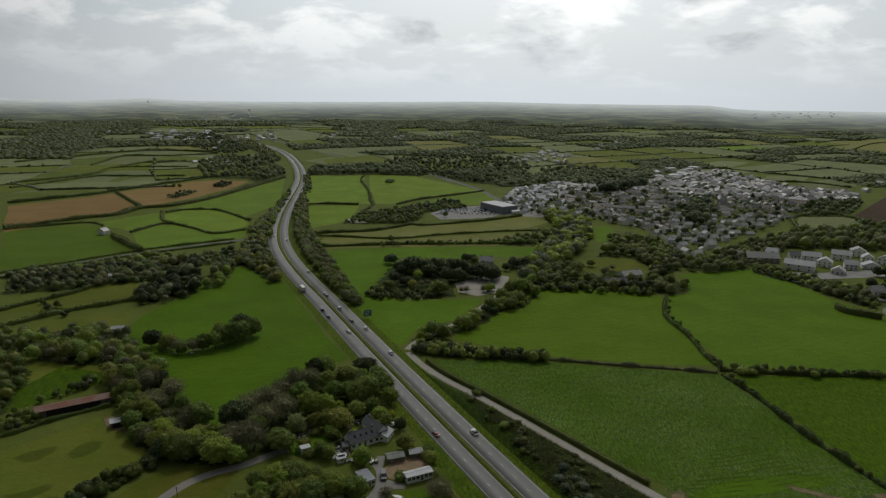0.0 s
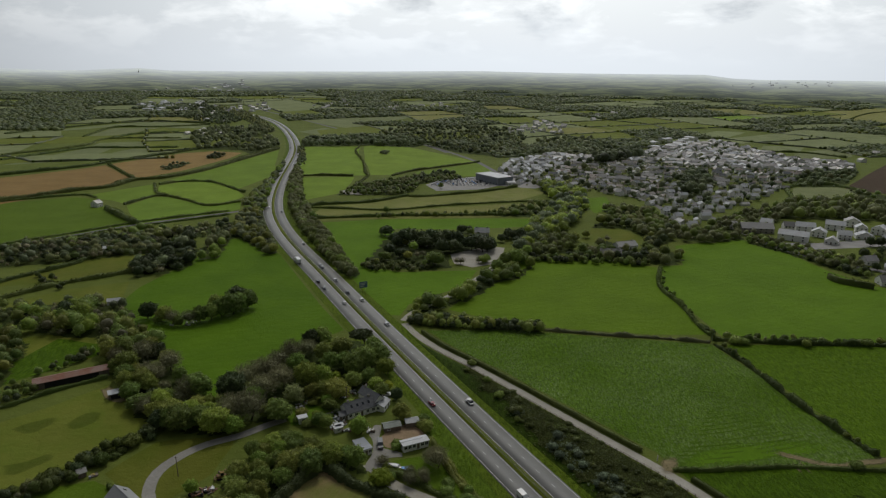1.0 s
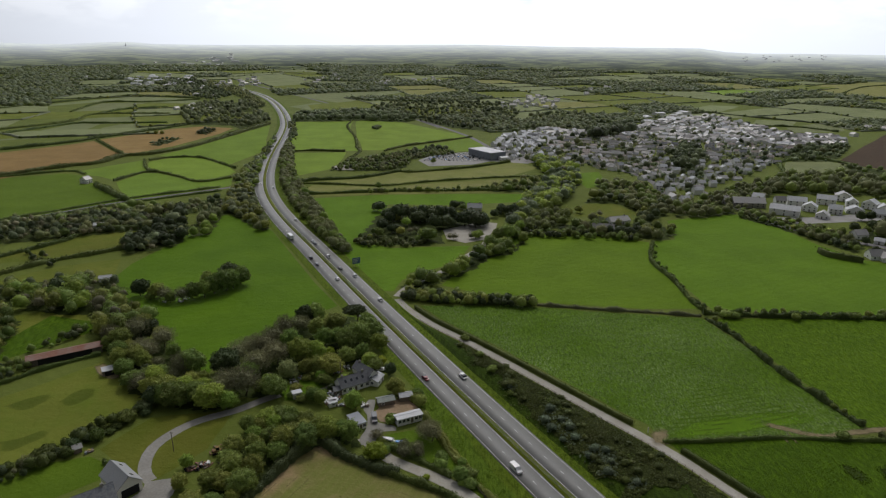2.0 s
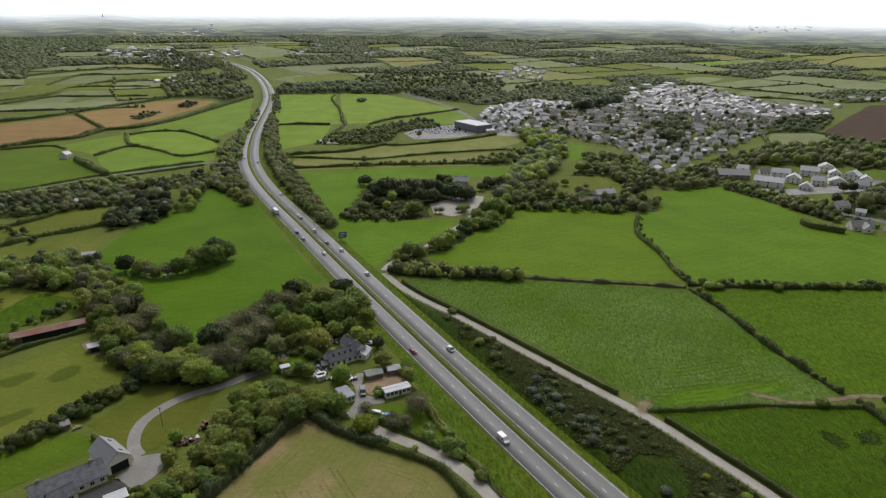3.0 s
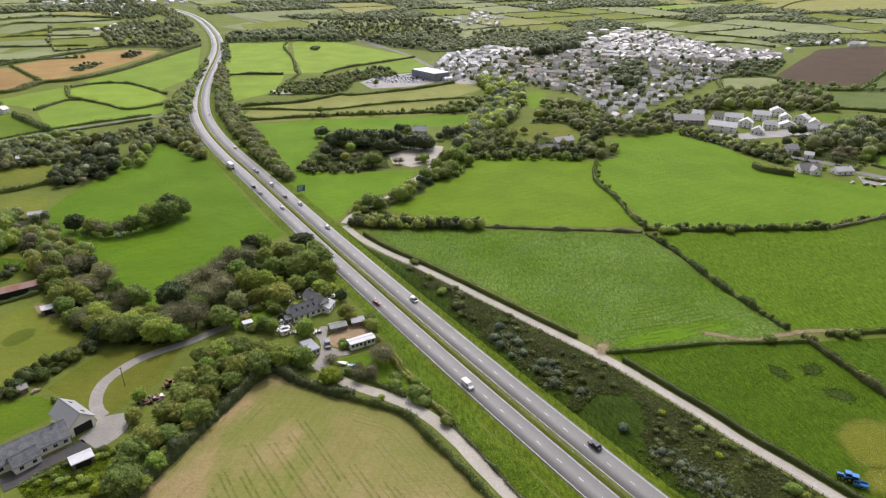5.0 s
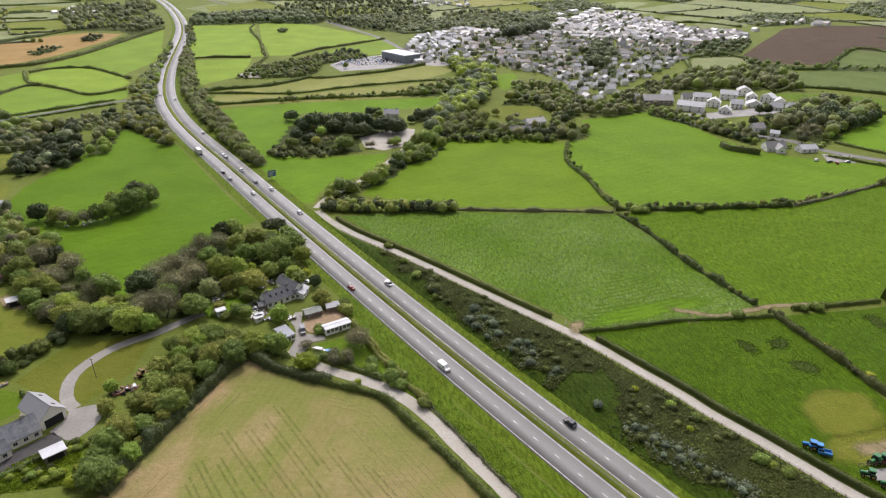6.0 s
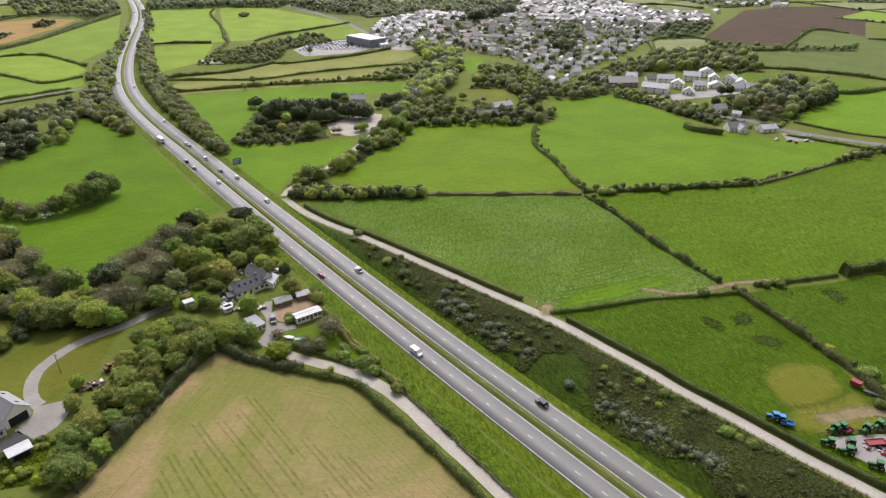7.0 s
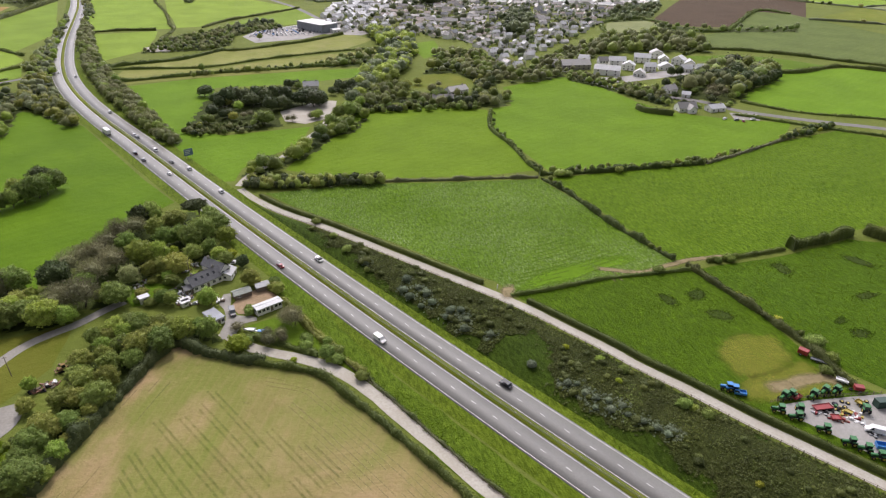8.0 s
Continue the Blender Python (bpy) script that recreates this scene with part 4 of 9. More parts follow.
LOOP_DRIVE = [(-59.3, 228.9), (-65.1, 225), (-72.9, 217.3), (-79.3, 213.8), (-86.2, 209.4), (-91.9, 202.5), (-95.4, 194.3), (-95, 186.3), (-91.8, 178.6), (-86.9, 173.5)]
WEST_LANE = [(-338.2, 471.1), (-300.2, 515.4), (-264.6, 555.6), (-199.7, 608.7), (-183.1, 622.6)]
VILLAGE_ROAD = [(444.5, 301.6), (417, 334.2), (392.7, 353.2), (364.3, 376.7), (342.9, 399.5), (332, 426.1), (297.1, 460.1), (280.2, 496.3), (272.5, 547.7), (267.8, 617.6)]
QUARRY_TRACK = [(-18, 334.9), (-12.5, 348.5), (0.4, 365.2), (14.7, 385.6), (25.1, 406.3), (39.1, 433.9), (46.3, 471.8)]
FAR_ROAD = [(17.4, 1099.1), (-23.8, 1216.5), (8.7, 1138.2), (58.5, 999.5), (88.1, 864.6), (95.7, 910.4)]
NORTH_ROAD = [(-579.1, 2069.2), (-473.7, 1898.7), (-366, 1735.7), (-189.4, 1434.1)]

# ---------------------------------------------------------------- ground and roads
def build_ground():
    rings = [0, 60, 120, 200, 300, 420, 560, 720, 900, 1100] + list(range(1300, 4950, 120)) + [4950]
    spokes = 180
    v = [(0, 0, 0)]
    for r in rings[1:]:
        for k in range(spokes):
            a = 2 * math.pi * k / spokes
            v.append((r * math.sin(a), r * math.cos(a), gz(r * math.sin(a), r * math.cos(a))))
    bm = bmesh.new()
    vs = [bm.verts.new(p) for p in v]
    for k in range(spokes):
        bm.faces.new((vs[0], vs[1 + (k + 1) % spokes], vs[1 + k]))
    for j in range(len(rings) - 2):
        for k in range(spokes):
            a, b = 1 + j * spokes + k, 1 + j * spokes + (k + 1) % spokes
            bm.faces.new((vs[a], vs[b], vs[b + spokes], vs[a + spokes]))
    bmesh.ops.recalc_face_normals(bm, faces=bm.faces)
    if bm.faces[0].normal.z < 0:
        bmesh.ops.reverse_faces(bm, faces=bm.faces)
    tagged(part("ground", bm, GRASS["floor"], None), "scrubby green land reaching to far hills", "ground", kind="structure")


build_ground()


def build_horizon():
    """The last hills before the sky."""
    rings, spokes = [2700] + list(range(2880, 4950, 120)) + [4949], 180
    v = []
    for i, r in enumerate(rings):
        for k in range(spokes):
            a = 2 * math.pi * k / spokes
            rr = r + (90 * noise.noise((k * 0.35, 1.5, 2.0)) if i == 0 else 0)
            v.append((rr * math.sin(a), rr * math.cos(a), gz(rr * math.sin(a), rr * math.cos(a)) + (0.2 if i == 0 else 2.0)))
    f = [(j * spokes + k, j * spokes + (k + 1) % spokes, (j + 1) * spokes + (k + 1) % spokes, (j + 1) * spokes + k) for j in range(len(rings) - 1) for k in range(spokes)]
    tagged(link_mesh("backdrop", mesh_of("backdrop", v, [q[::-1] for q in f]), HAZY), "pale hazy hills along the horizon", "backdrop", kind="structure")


build_horizon()
field('stubble', [(-40.7, 196.6), (-14.7, 180.2), (6.4, 169.3), (12.6, 160.2), (23.3, 140.8), (32.4, 123.3), (39.8, 108.2), (50.4, 87.3), (-81.7, 118.4), (-70, 137.5), (-61.3, 156.9), (-50.8, 178)])
field('flower', [(-4.4, 321.4), (46.2, 322.4), (94.6, 313.1), (143.2, 305.5), (156, 248.7), (164.1, 204), (149.8, 198.7), (129.5, 200.1), (108.4, 198.6), (84.8, 197.2), (82.6, 207.4), (68.8, 225.1), (37.2, 267), (8.7, 301.4)])
field('long', [(150.1, 305.5), (194.6, 306.2), (250.5, 305), (322.7, 328), (379, 339.2), (398.7, 317.2), (424.9, 278.4), (338.1, 210.1), (264, 210.3), (221.3, 202.3), (191.1, 201.8), (164.7, 204.8), (157.6, 251.6)])
field('rough', [(85.1, 198), (107.9, 197.4), (128.6, 198.4), (149.3, 197.9), (166, 196.5), (170.8, 165.6), (170, 138.5), (170.2, 121.4), (178.4, 112.3), (187.9, 104.4), (159.6, 80.4), (152.9, 88.6), (142.9, 104), (136.2, 114.7), (126.5, 128.7), (115.8, 147.7), (104.9, 167.4), (92.5, 184.5)])
field('rough', [(170.1, 196.4), (195.9, 196.9), (217.4, 197.8), (253.7, 203.2), (268.4, 196), (297, 177.7), (205, 105.3), (180.7, 114.4), (175.5, 124.5), (176.9, 143.4), (173.5, 169)])
field('lush', [(7.6, 352.4), (21.4, 384), (48.8, 434.3), (73.9, 465.5), (103.1, 461.9), (135.7, 453), (159.4, 441.4), (146.9, 395.9), (147.1, 318.6), (116, 318.1), (65.8, 326), (47.3, 328.8)])
field('lush', [(165, 444.7), (180.9, 447.3), (194.2, 501.6), (257.9, 528.4), (276.5, 489.2), (281.2, 437.6), (291.8, 403.6), (326.5, 378.2), (361.3, 361.8), (335, 337), (279, 316.3), (213.7, 307.2), (153.5, 317.1), (151.6, 346.8), (149, 401.8)])
field('deep', [(-168.5, 511.5), (-149.6, 503.9), (-117.4, 465), (-90.1, 405.6), (-67.4, 356.2), (-48.9, 320.6), (-56.8, 312), (-71.6, 292.2), (-86.1, 274.6), (-95, 261.2), (-93.2, 246.8), (-98.2, 248.1), (-112.3, 262.3), (-134.6, 289.7), (-147.9, 310.3), (-171.8, 334), (-186.7, 360.1), (-187.9, 387), (-180.9, 422), (-174.1, 467.7)])
field('lush', [(-108.7, 569.8), (-48.3, 587.3), (50.8, 595.3), (99, 596), (78.5, 562.8), (27.3, 550.1), (-36.1, 550.5), (-37.9, 500.7), (-35.9, 468.6), (-53.8, 439.7), (-25.5, 424), (29.1, 430.3), (19.6, 397.6), (-15.9, 360.8), (-19.9, 342.7), (-26.9, 343.1), (-43.6, 380.2), (-66.5, 435), (-96.1, 518.8)])
field('hay', [(-120.8, 596.7), (-116.1, 630.4), (-45.3, 620.5), (9.4, 644.7), (74.3, 665.2), (129.7, 675.5), (107.6, 615.4), (62.1, 602.1), (-43.3, 589.4), (-107.6, 578.4)])
field('hay', [(-118.7, 646), (-70.5, 660.9), (-37.9, 695.3), (-26.2, 704.4), (48.8, 725.5), (106, 771), (126.6, 730.5), (88.6, 685.7), (9.6, 655.8), (-45.9, 630.6), (-100.3, 632.4)])
field('spring', [(-243.3, 1158.9), (-138, 1176.6), (-134.1, 1099.1), (-108.5, 942.2), (-91.1, 844.2), (-184.6, 836.8)])
field('spring', [(-133.2, 1176.7), (-93.6, 1238.3), (-29.6, 1137.8), (25.7, 1051), (58.1, 993.3), (14.8, 941.5), (-31.9, 894.9), (-59.6, 852.7), (-88, 848.6), (-109, 970.1)])
field('spring', [(-31.3, 875.5), (14.4, 920), (58.8, 975.4), (83.7, 898.8), (72.7, 860.1), (27.5, 842.5), (-15.8, 834.3)])
field('spring', [(-181.2, 819.9), (-107.4, 831.4), (-106.9, 746.3), (-111.6, 713), (-140.4, 674.3), (-150.1, 680.4)])
field('spring', [(-272, 1112.5), (-225.1, 891.9), (-216.1, 824.6), (-230.1, 732.2), (-265.2, 767.5), (-314.5, 783.1), (-331.5, 794.8), (-311.6, 869.5), (-293.8, 982.1)])
field('spring', [(-326.9, 751.3), (-311.7, 775.7), (-273.9, 774.9), (-228.2, 725.6), (-210.5, 693.9), (-212.4, 670.8), (-231.5, 644.3), (-259.5, 663.8), (-290.2, 687.3), (-312.7, 708.8)])
field('spring', [(-378, 686.9), (-337.2, 761.9), (-311.6, 708.7), (-308.2, 690.7), (-318, 644.5), (-338.6, 660.8), (-358.6, 669.5)])
field('spring', [(-310.9, 634.2), (-304.7, 681.9), (-287.9, 681.4), (-231.6, 636.6), (-204.5, 662.2), (-195.3, 625.4), (-201.1, 613.5), (-264.8, 561.5), (-291, 598.2)])
field('lawn', [(-444.1, 638.6), (-383.1, 675.8), (-356, 664), (-334.5, 632.5), (-267.8, 557.6), (-301.9, 518.9), (-340.9, 475.5)])
field('straw', [(-540.7, 791.2), (-484.4, 871.5), (-468.4, 908.8), (-375.8, 791.8), (-382.5, 742.4), (-404.6, 717.3), (-439.4, 631.1)])
field('straw', [(-468.8, 918.6), (-445.3, 971.1), (-412.9, 1049.3), (-373.9, 1083.1), (-320.7, 1063), (-321.1, 993.8), (-344.9, 865.3), (-375, 795.6)])
field('pasture', [(-177.7, 217.5), (-156.9, 238.5), (-143.1, 256.5), (-125.1, 240.9), (-111.7, 229), (-110.4, 222.7), (-121.3, 211.8), (-125.8, 196.4), (-132, 190.4), (-150.5, 174.5)])
field('pasture', [(-113.1, 192.3), (-103.4, 212.4), (-84, 215.7), (-74.5, 219.4), (-74.9, 206.7), (-76.3, 192.9), (-80.1, 186.8), (-88, 175.5), (-93.1, 177.3), (-100, 183.6)])
field('lawn', [(-147.1, 169.1), (-128.7, 184.2), (-114.8, 188.6), (-108.2, 185.1), (-105.4, 176.2), (-118.6, 164.5), (-133.4, 147.4)])
field('pasture', [(-283.2, 384.2), (-256.9, 431.9), (-246.7, 455.8), (-211.1, 466.6), (-209.1, 429.5), (-238.3, 395.9)])
field('pasture', [(-253, 355.1), (-230.8, 381.3), (-199.2, 398), (-187.9, 362.9), (-192.6, 354.3), (-218.4, 357.5), (-240.3, 334.2)])
field('pasture', [(-229.1, 298.7), (-195.5, 313.2), (-180.5, 315.8), (-167, 301.3), (-164.7, 282.5), (-178.5, 280.4), (-210.1, 268.6)])
field('rough', [(-196.9, 245.7), (-192.7, 261.2), (-198.5, 278.4), (-193, 306.2), (-164.6, 298.3), (-163.4, 286.4), (-171.3, 277), (-180.1, 265.3)])
field('soil', [(507.4, 783.2), (634.2, 926.6), (766.3, 1068), (881.6, 1100.9), (1019.2, 1072.7), (704.6, 724.3), (590.6, 719.7), (541.6, 739.2)])
field('moor', [(459.9, 649.6), (575.8, 713.6), (714.3, 844.6), (750.2, 804.9), (746.2, 640.4), (757.7, 540.4), (637.8, 446), (598.2, 502.8), (569.3, 535.4), (531.2, 571.8), (476.1, 610.4)])
field('lawn', [(420.6, 580.3), (477.1, 574.3), (508.7, 553.6), (536.2, 508.3), (479.3, 496.3), (426.1, 524.3)])
field('lush', [(415.8, 479), (481.1, 498.3), (547, 498.6), (570.2, 476.8), (616, 428.9), (470.1, 314), (438.1, 353.9), (409.6, 370.7), (383.6, 387.2), (363.2, 419.1)])
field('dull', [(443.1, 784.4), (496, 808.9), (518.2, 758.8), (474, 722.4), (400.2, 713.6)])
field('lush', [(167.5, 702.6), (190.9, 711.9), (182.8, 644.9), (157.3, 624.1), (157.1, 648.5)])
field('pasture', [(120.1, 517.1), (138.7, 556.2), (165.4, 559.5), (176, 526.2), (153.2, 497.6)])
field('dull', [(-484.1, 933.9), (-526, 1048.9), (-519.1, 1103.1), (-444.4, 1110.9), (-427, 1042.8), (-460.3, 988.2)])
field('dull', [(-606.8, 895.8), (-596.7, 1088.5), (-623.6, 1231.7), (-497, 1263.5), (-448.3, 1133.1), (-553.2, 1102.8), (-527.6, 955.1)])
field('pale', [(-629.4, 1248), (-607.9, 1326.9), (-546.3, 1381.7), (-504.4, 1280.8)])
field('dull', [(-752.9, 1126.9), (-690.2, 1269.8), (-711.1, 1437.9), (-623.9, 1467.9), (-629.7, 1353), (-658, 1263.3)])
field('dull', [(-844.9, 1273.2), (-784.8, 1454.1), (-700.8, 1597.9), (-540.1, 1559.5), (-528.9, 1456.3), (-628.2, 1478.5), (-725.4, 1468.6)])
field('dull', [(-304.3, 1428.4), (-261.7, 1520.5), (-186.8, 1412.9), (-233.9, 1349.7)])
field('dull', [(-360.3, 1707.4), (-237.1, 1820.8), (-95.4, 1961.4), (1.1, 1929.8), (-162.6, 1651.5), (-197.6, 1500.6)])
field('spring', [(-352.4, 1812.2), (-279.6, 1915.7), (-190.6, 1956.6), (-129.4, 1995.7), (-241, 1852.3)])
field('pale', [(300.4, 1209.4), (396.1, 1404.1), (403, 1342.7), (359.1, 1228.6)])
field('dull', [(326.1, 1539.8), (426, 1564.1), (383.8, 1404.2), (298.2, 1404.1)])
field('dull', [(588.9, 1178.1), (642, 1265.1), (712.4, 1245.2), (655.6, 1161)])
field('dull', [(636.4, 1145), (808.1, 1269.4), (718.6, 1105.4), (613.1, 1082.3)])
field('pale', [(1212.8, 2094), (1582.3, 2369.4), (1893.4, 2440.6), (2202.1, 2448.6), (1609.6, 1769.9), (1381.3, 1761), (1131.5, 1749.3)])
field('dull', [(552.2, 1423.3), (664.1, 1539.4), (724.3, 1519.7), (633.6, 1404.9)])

ROAD_LINE = even(smooth_line(ROAD, 6), 6.0)
MEDIAN, EDGE = 1.35, 10.0


def build_road():
    """A dual carriageway: two strips of two lanes, a planted median with a steel barrier, white edge lines and dashes."""
    near = ROAD_LINE
    top = empty("road", Matrix(), "grey asphalt dual carriageway between green verges", "road", kind="structure")
    for s in (-1, 1):
        ribbon("carriageway", near, s * MEDIAN, s * EDGE, 0.14, ASPHALT, 0.14, top)
    ribbon("verge", near, -EDGE - 5.0, EDGE + 5.0, 0.07, GRASS["verge"], 0, top)
    ribbon("median", near, -MEDIAN - 0.02, MEDIAN + 0.02, 0.16, GRASS["pasture"], 0.1, top)
    for s in (-1, 1):
        for at in (1.85, 9.35):
            ribbon("edge_line", near, s * at - 0.09, s * at + 0.09, 0.146, PAINT_LINE, 0, top)
    fine = even(ROAD_LINE, 9.0)
    n = normals(fine)
    me = mesh_of("lane_dash", [(-.075, -1, 0), (.075, -1, 0), (.075, 1, 0), (-.075, 1, 0)], [(0, 1, 2, 3)])
    me.materials.append(PAINT_LINE)
    rest_v, rest_f = [], []
    for i, (p, q) in enumerate(zip(fine, n)):
        for s in (-1, 1):
            c = p + q * s * 5.6
            turn = math.degrees(math.atan2(-q[1], q[0]))
            if -30 < p[1] < 430:
                ob = new("lane_dash", me)
                ob.parent = top
                ob.matrix_world = pose(c[0], c[1], 0.147, 0, 0, math.degrees(math.atan2(q[1], q[0])))
            else:
                d = np.array((-q[1], q[0]))
                k = len(rest_v)
                for a, b in ((-.1, -1), (.1, -1), (.1, 1), (-.1, 1)):
                    w = c + q * a + d * b
                    rest_v.append((w[0], w[1], gz(*w) + 0.148 + min(1, max(0, (math.hypot(*w) - 1200) / 2000)) * 0.6))
                rest_f.append((k, k + 1, k + 2, k + 3))
    tagged(link_mesh("lane_dashes", mesh_of("lane_dashes", rest_v, rest_f), PAINT_LINE, top), kind="stuff")


build_road()


def build_barrier():
    top = empty("crash_barrier", Matrix(), "galvanised steel crash barrier along the median", "barrier")
    line = even(ROAD_LINE, 6.0)[:130]
    n = normals(line)
    for s in (-0.28, 0.28):
        v, f = [], []
        for p, q in zip(line, n):
            for off, z in ((0, 0.55), (0.06, 0.62), (0.0, 0.70), (0.06, 0.78), (0, 0.85)):
                w = p + q * (s + math.copysign(off, s))
                v.append((w[0], w[1], z))
        m = len(line)
        f = [(5 * i + k, 5 * i + k + 1, 5 * i + k + 6, 5 * i + k + 5) for i in range(m - 1) for k in range(4)]
        link_mesh("beam", mesh_of("beam", v, f), STEEL, top)
    post = bpy.data.meshes.new("post")
    bm = boxed(-0.05, 0.05, -0.22, 0.22, 0, 0.72)
    bm.to_mesh(post); bm.free(); post.materials.append(STEEL)
    for p, q in list(zip(line, n))[2:90]:
        ob = new("post", post)
        ob.parent = top
        ob.matrix_world = pose(p[0], p[1], 0.15, 0, 0, math.degrees(math.atan2(q[1], q[0])) + 90)


build_barrier()


def strip(name, pts, width, material, label, category="road", z=0.11, step=4.0, waver=0.0, seed=3):
    line = even(smooth_line(pts, step), step)
    rng = np.random.default_rng(seed)
    w = np.convolve(rng.uniform(-1, 1, len(line) + 4), np.ones(5) / 5, "valid") * waver
    return tagged(ribbon(name, line, -width / 2 - w, width / 2 + w[::-1], z, material), label, category, kind="structure")


strip("lane", LANE, 4.2, TRACK, "pale grit lane running beside the bank", waver=0.5)
strip("lane", QUARRY_TRACK, 4.0, TRACK, "pale grit track leading to a yard among trees", waver=0.6)
strip("farm_track", FARM_TRACK, 4.6, TRACK, "pale gravel farm track along a mown field", waver=0.7)
strip("driveway", LOOP_DRIVE, 4.2, GRIT, "grey gravel driveway curving across the grass", waver=0.4)
strip("lane", WEST_LANE, 5.0, LANE_TAR, "narrow grey lane between green fields")
strip("lane", VILLAGE_ROAD, 7.5, LANE_TAR, "grey village road past white bungalows")
strip("lane", FAR_ROAD, 7.0, LANE_TAR, "grey road into the village")
strip("lane", NORTH_ROAD, 8.0, LANE_TAR, "grey road beyond the dual carriageway")

# ---------------------------------------------------------------- hedges
LANE_LINE = even(smooth_line(LANE, 4), 4.0)
_n = normals(LANE_LINE)
_east = -1 if (_n[10] @ np.array((1, 0))) < 0 else 1
_h = LANE_LINE + _n * _east * 4.0
_gate = int(np.argmin(np.hypot(*(LANE_LINE - np.array([(83.7, 200.5)][0])).T)))
hedge([tuple(p) for p in _h[4:_gate - 1]], 1.9, 1.9, clipped=True)
hedge([tuple(p) for p in _h[_gate + 3:]], 1.9, 1.9, clipped=True)
hedge([(51.1, 323.7), (70.9, 320.5), (95.5, 316.2), (120.8, 312.6), (144.2, 307.8)], 1.3, 1.4, "grey", 0.6)
hedge([(144.8, 305.1), (150.8, 281.8), (154.4, 245.8), (159.4, 223.5), (163.5, 205.1)], 1.7, 2.0, "bramble", 0.75)
hedge([(161.9, 440.9), (147, 398.5), (148.4, 362.5), (146.5, 330), (147.7, 315.8)], 1.8, 2.0, "hedge", 0.7)
hedge([(145.9, 311.8), (181, 307.7), (213.2, 306.4), (250.5, 305)], 2.2, 2.6, "hedge", 0.75)
hedge([(250.5, 305), (276.3, 312.8), (330.7, 332), (355.7, 339.6)], 1.4, 1.6, "grey")
hedge([(84.5, 196.4), (97.7, 196.5), (107.9, 197.4), (128.8, 198.8), (149, 197.4), (166.3, 196.9)], 1.2, 1.3)
hedge([(166, 200.5), (167.8, 185.6), (170.8, 165.6), (172.1, 151.8), (173.2, 139.3), (171.8, 125.4), (172.2, 116.6)], 2.0, 2.2, "bramble")
hedge([(176.1, 200.9), (190.4, 200.9), (218, 202)], 1.5, 1.6)
hedge([(220, 202.6), (238.1, 203.7), (260.1, 207)], 4.0, 3.6)
hedge([(267.4, 207), (270.9, 198.3), (287, 185.7)], 4.2, 4.0)
hedge([(-14.7, 179.6), (6.3, 168.1), (12.3, 158.6), (23.1, 139.9), (32.2, 122.4), (39.5, 107.3), (46.6, 92.2)], 1.8, 1.9)
# dark leaf colour here stands in for the shade of overhanging trees
hedge([(-9.3, 178.8), (-14.7, 179.9), (-27.5, 187.3), (-39.7, 195.7), (-50.7, 177.4), (-61.2, 156.2), (-69.9, 137)], 3.0, 3.4, "dark", 0.5, "tall dark hedge beside a mown field")
hedge([(-118.8, 585.3), (-44.1, 601), (8.7, 606.3), (63.1, 611.8), (108.5, 620.5)], 2.4, 2.6)
hedge([(-127.8, 635.9), (-89.5, 632), (-45.7, 628.1), (9.5, 653), (75.2, 674), (131.3, 684.6)], 1.6, 1.8)
hedge([(-133.2, 636), (-119.6, 651.4), (-71, 666.6), (-32.3, 704.6)], 2.6, 3.0)
hedge([(-39.7, 734.4), (-32.3, 704.6), (-14, 700.9), (49.3, 732.3), (99.2, 771.1)], 2.2, 2.4)
hedge([(-140.9, 1176.5), (-138.7, 1099), (-111.5, 970.1), (-97, 866.9), (-90.3, 835.4), (-99.5, 764)], 2.0, 2.6)
hedge([(-183.8, 832.5), (-150.6, 840.6), (-107.9, 835.7)], 2.0, 2.6)
hedge([(-59, 843.7), (-31.7, 890), (14.7, 936), (66.3, 987.3)], 2.0, 2.6)
hedge([(-337.2, 761.9), (-309.1, 702.6), (-290.2, 687.3), (-259.5, 663.8), (-230.8, 639.2), (-204.5, 662.2)], 2.0, 2.4)
hedge([(-315.7, 639.4), (-305.8, 684.8), (-290.2, 687.3)], 2.0, 2.4)
hedge([(-329.7, 758.2), (-313.1, 779.4), (-275.1, 778.6), (-229.1, 728.9), (-215.6, 712.5)], 2.0, 2.4)
hedge([(-448.9, 646.2), (-389, 687.2), (-360, 672.3)], 2.0, 2.4)
hedge([(-448.9, 646.2), (-403, 714.2), (-379.3, 735.8), (-371.3, 784.2), (-342.5, 806.6), (-314.6, 878.7), (-297.1, 993.7), (-275.5, 1127.4)], 3.5, 5.0)
hedge([(-469.5, 918.6), (-374.6, 791.8)], 2.5, 3.0)
hedge([(-552.7, 810.3), (-493.9, 889.9), (-476.8, 933.9), (-452.6, 988.1), (-420.3, 1069.2), (-407, 1104)], 3.0, 4.0)
hedge([(-323.4, 617.7), (-294.9, 587.4), (-266, 555.6)], 3.5, 4.5)
hedge([(-333.7, 464), (-296.6, 508.7), (-261.3, 547.7), (-197, 599.4)], 1.6, 2.0)
hedge([(-342.8, 478.5), (-303.7, 522.4), (-268, 563.6), (-201.8, 615.9)], 1.6, 2.0)
hedge([(-285.1, 387.2), (-256.9, 431.9), (-247.4, 457.1), (-211.7, 468)], 2.5, 3.0)
hedge([(-265.2, 355.8), (-237.2, 393.7), (-222.5, 404.7), (-205.5, 420.8)], 2.5, 3.0)
hedge([(423.9, 585.3), (472.1, 605), (529.1, 569.3), (562.7, 528.6), (591.5, 496.5), (620.4, 443.1)], 2.4, 3.0)
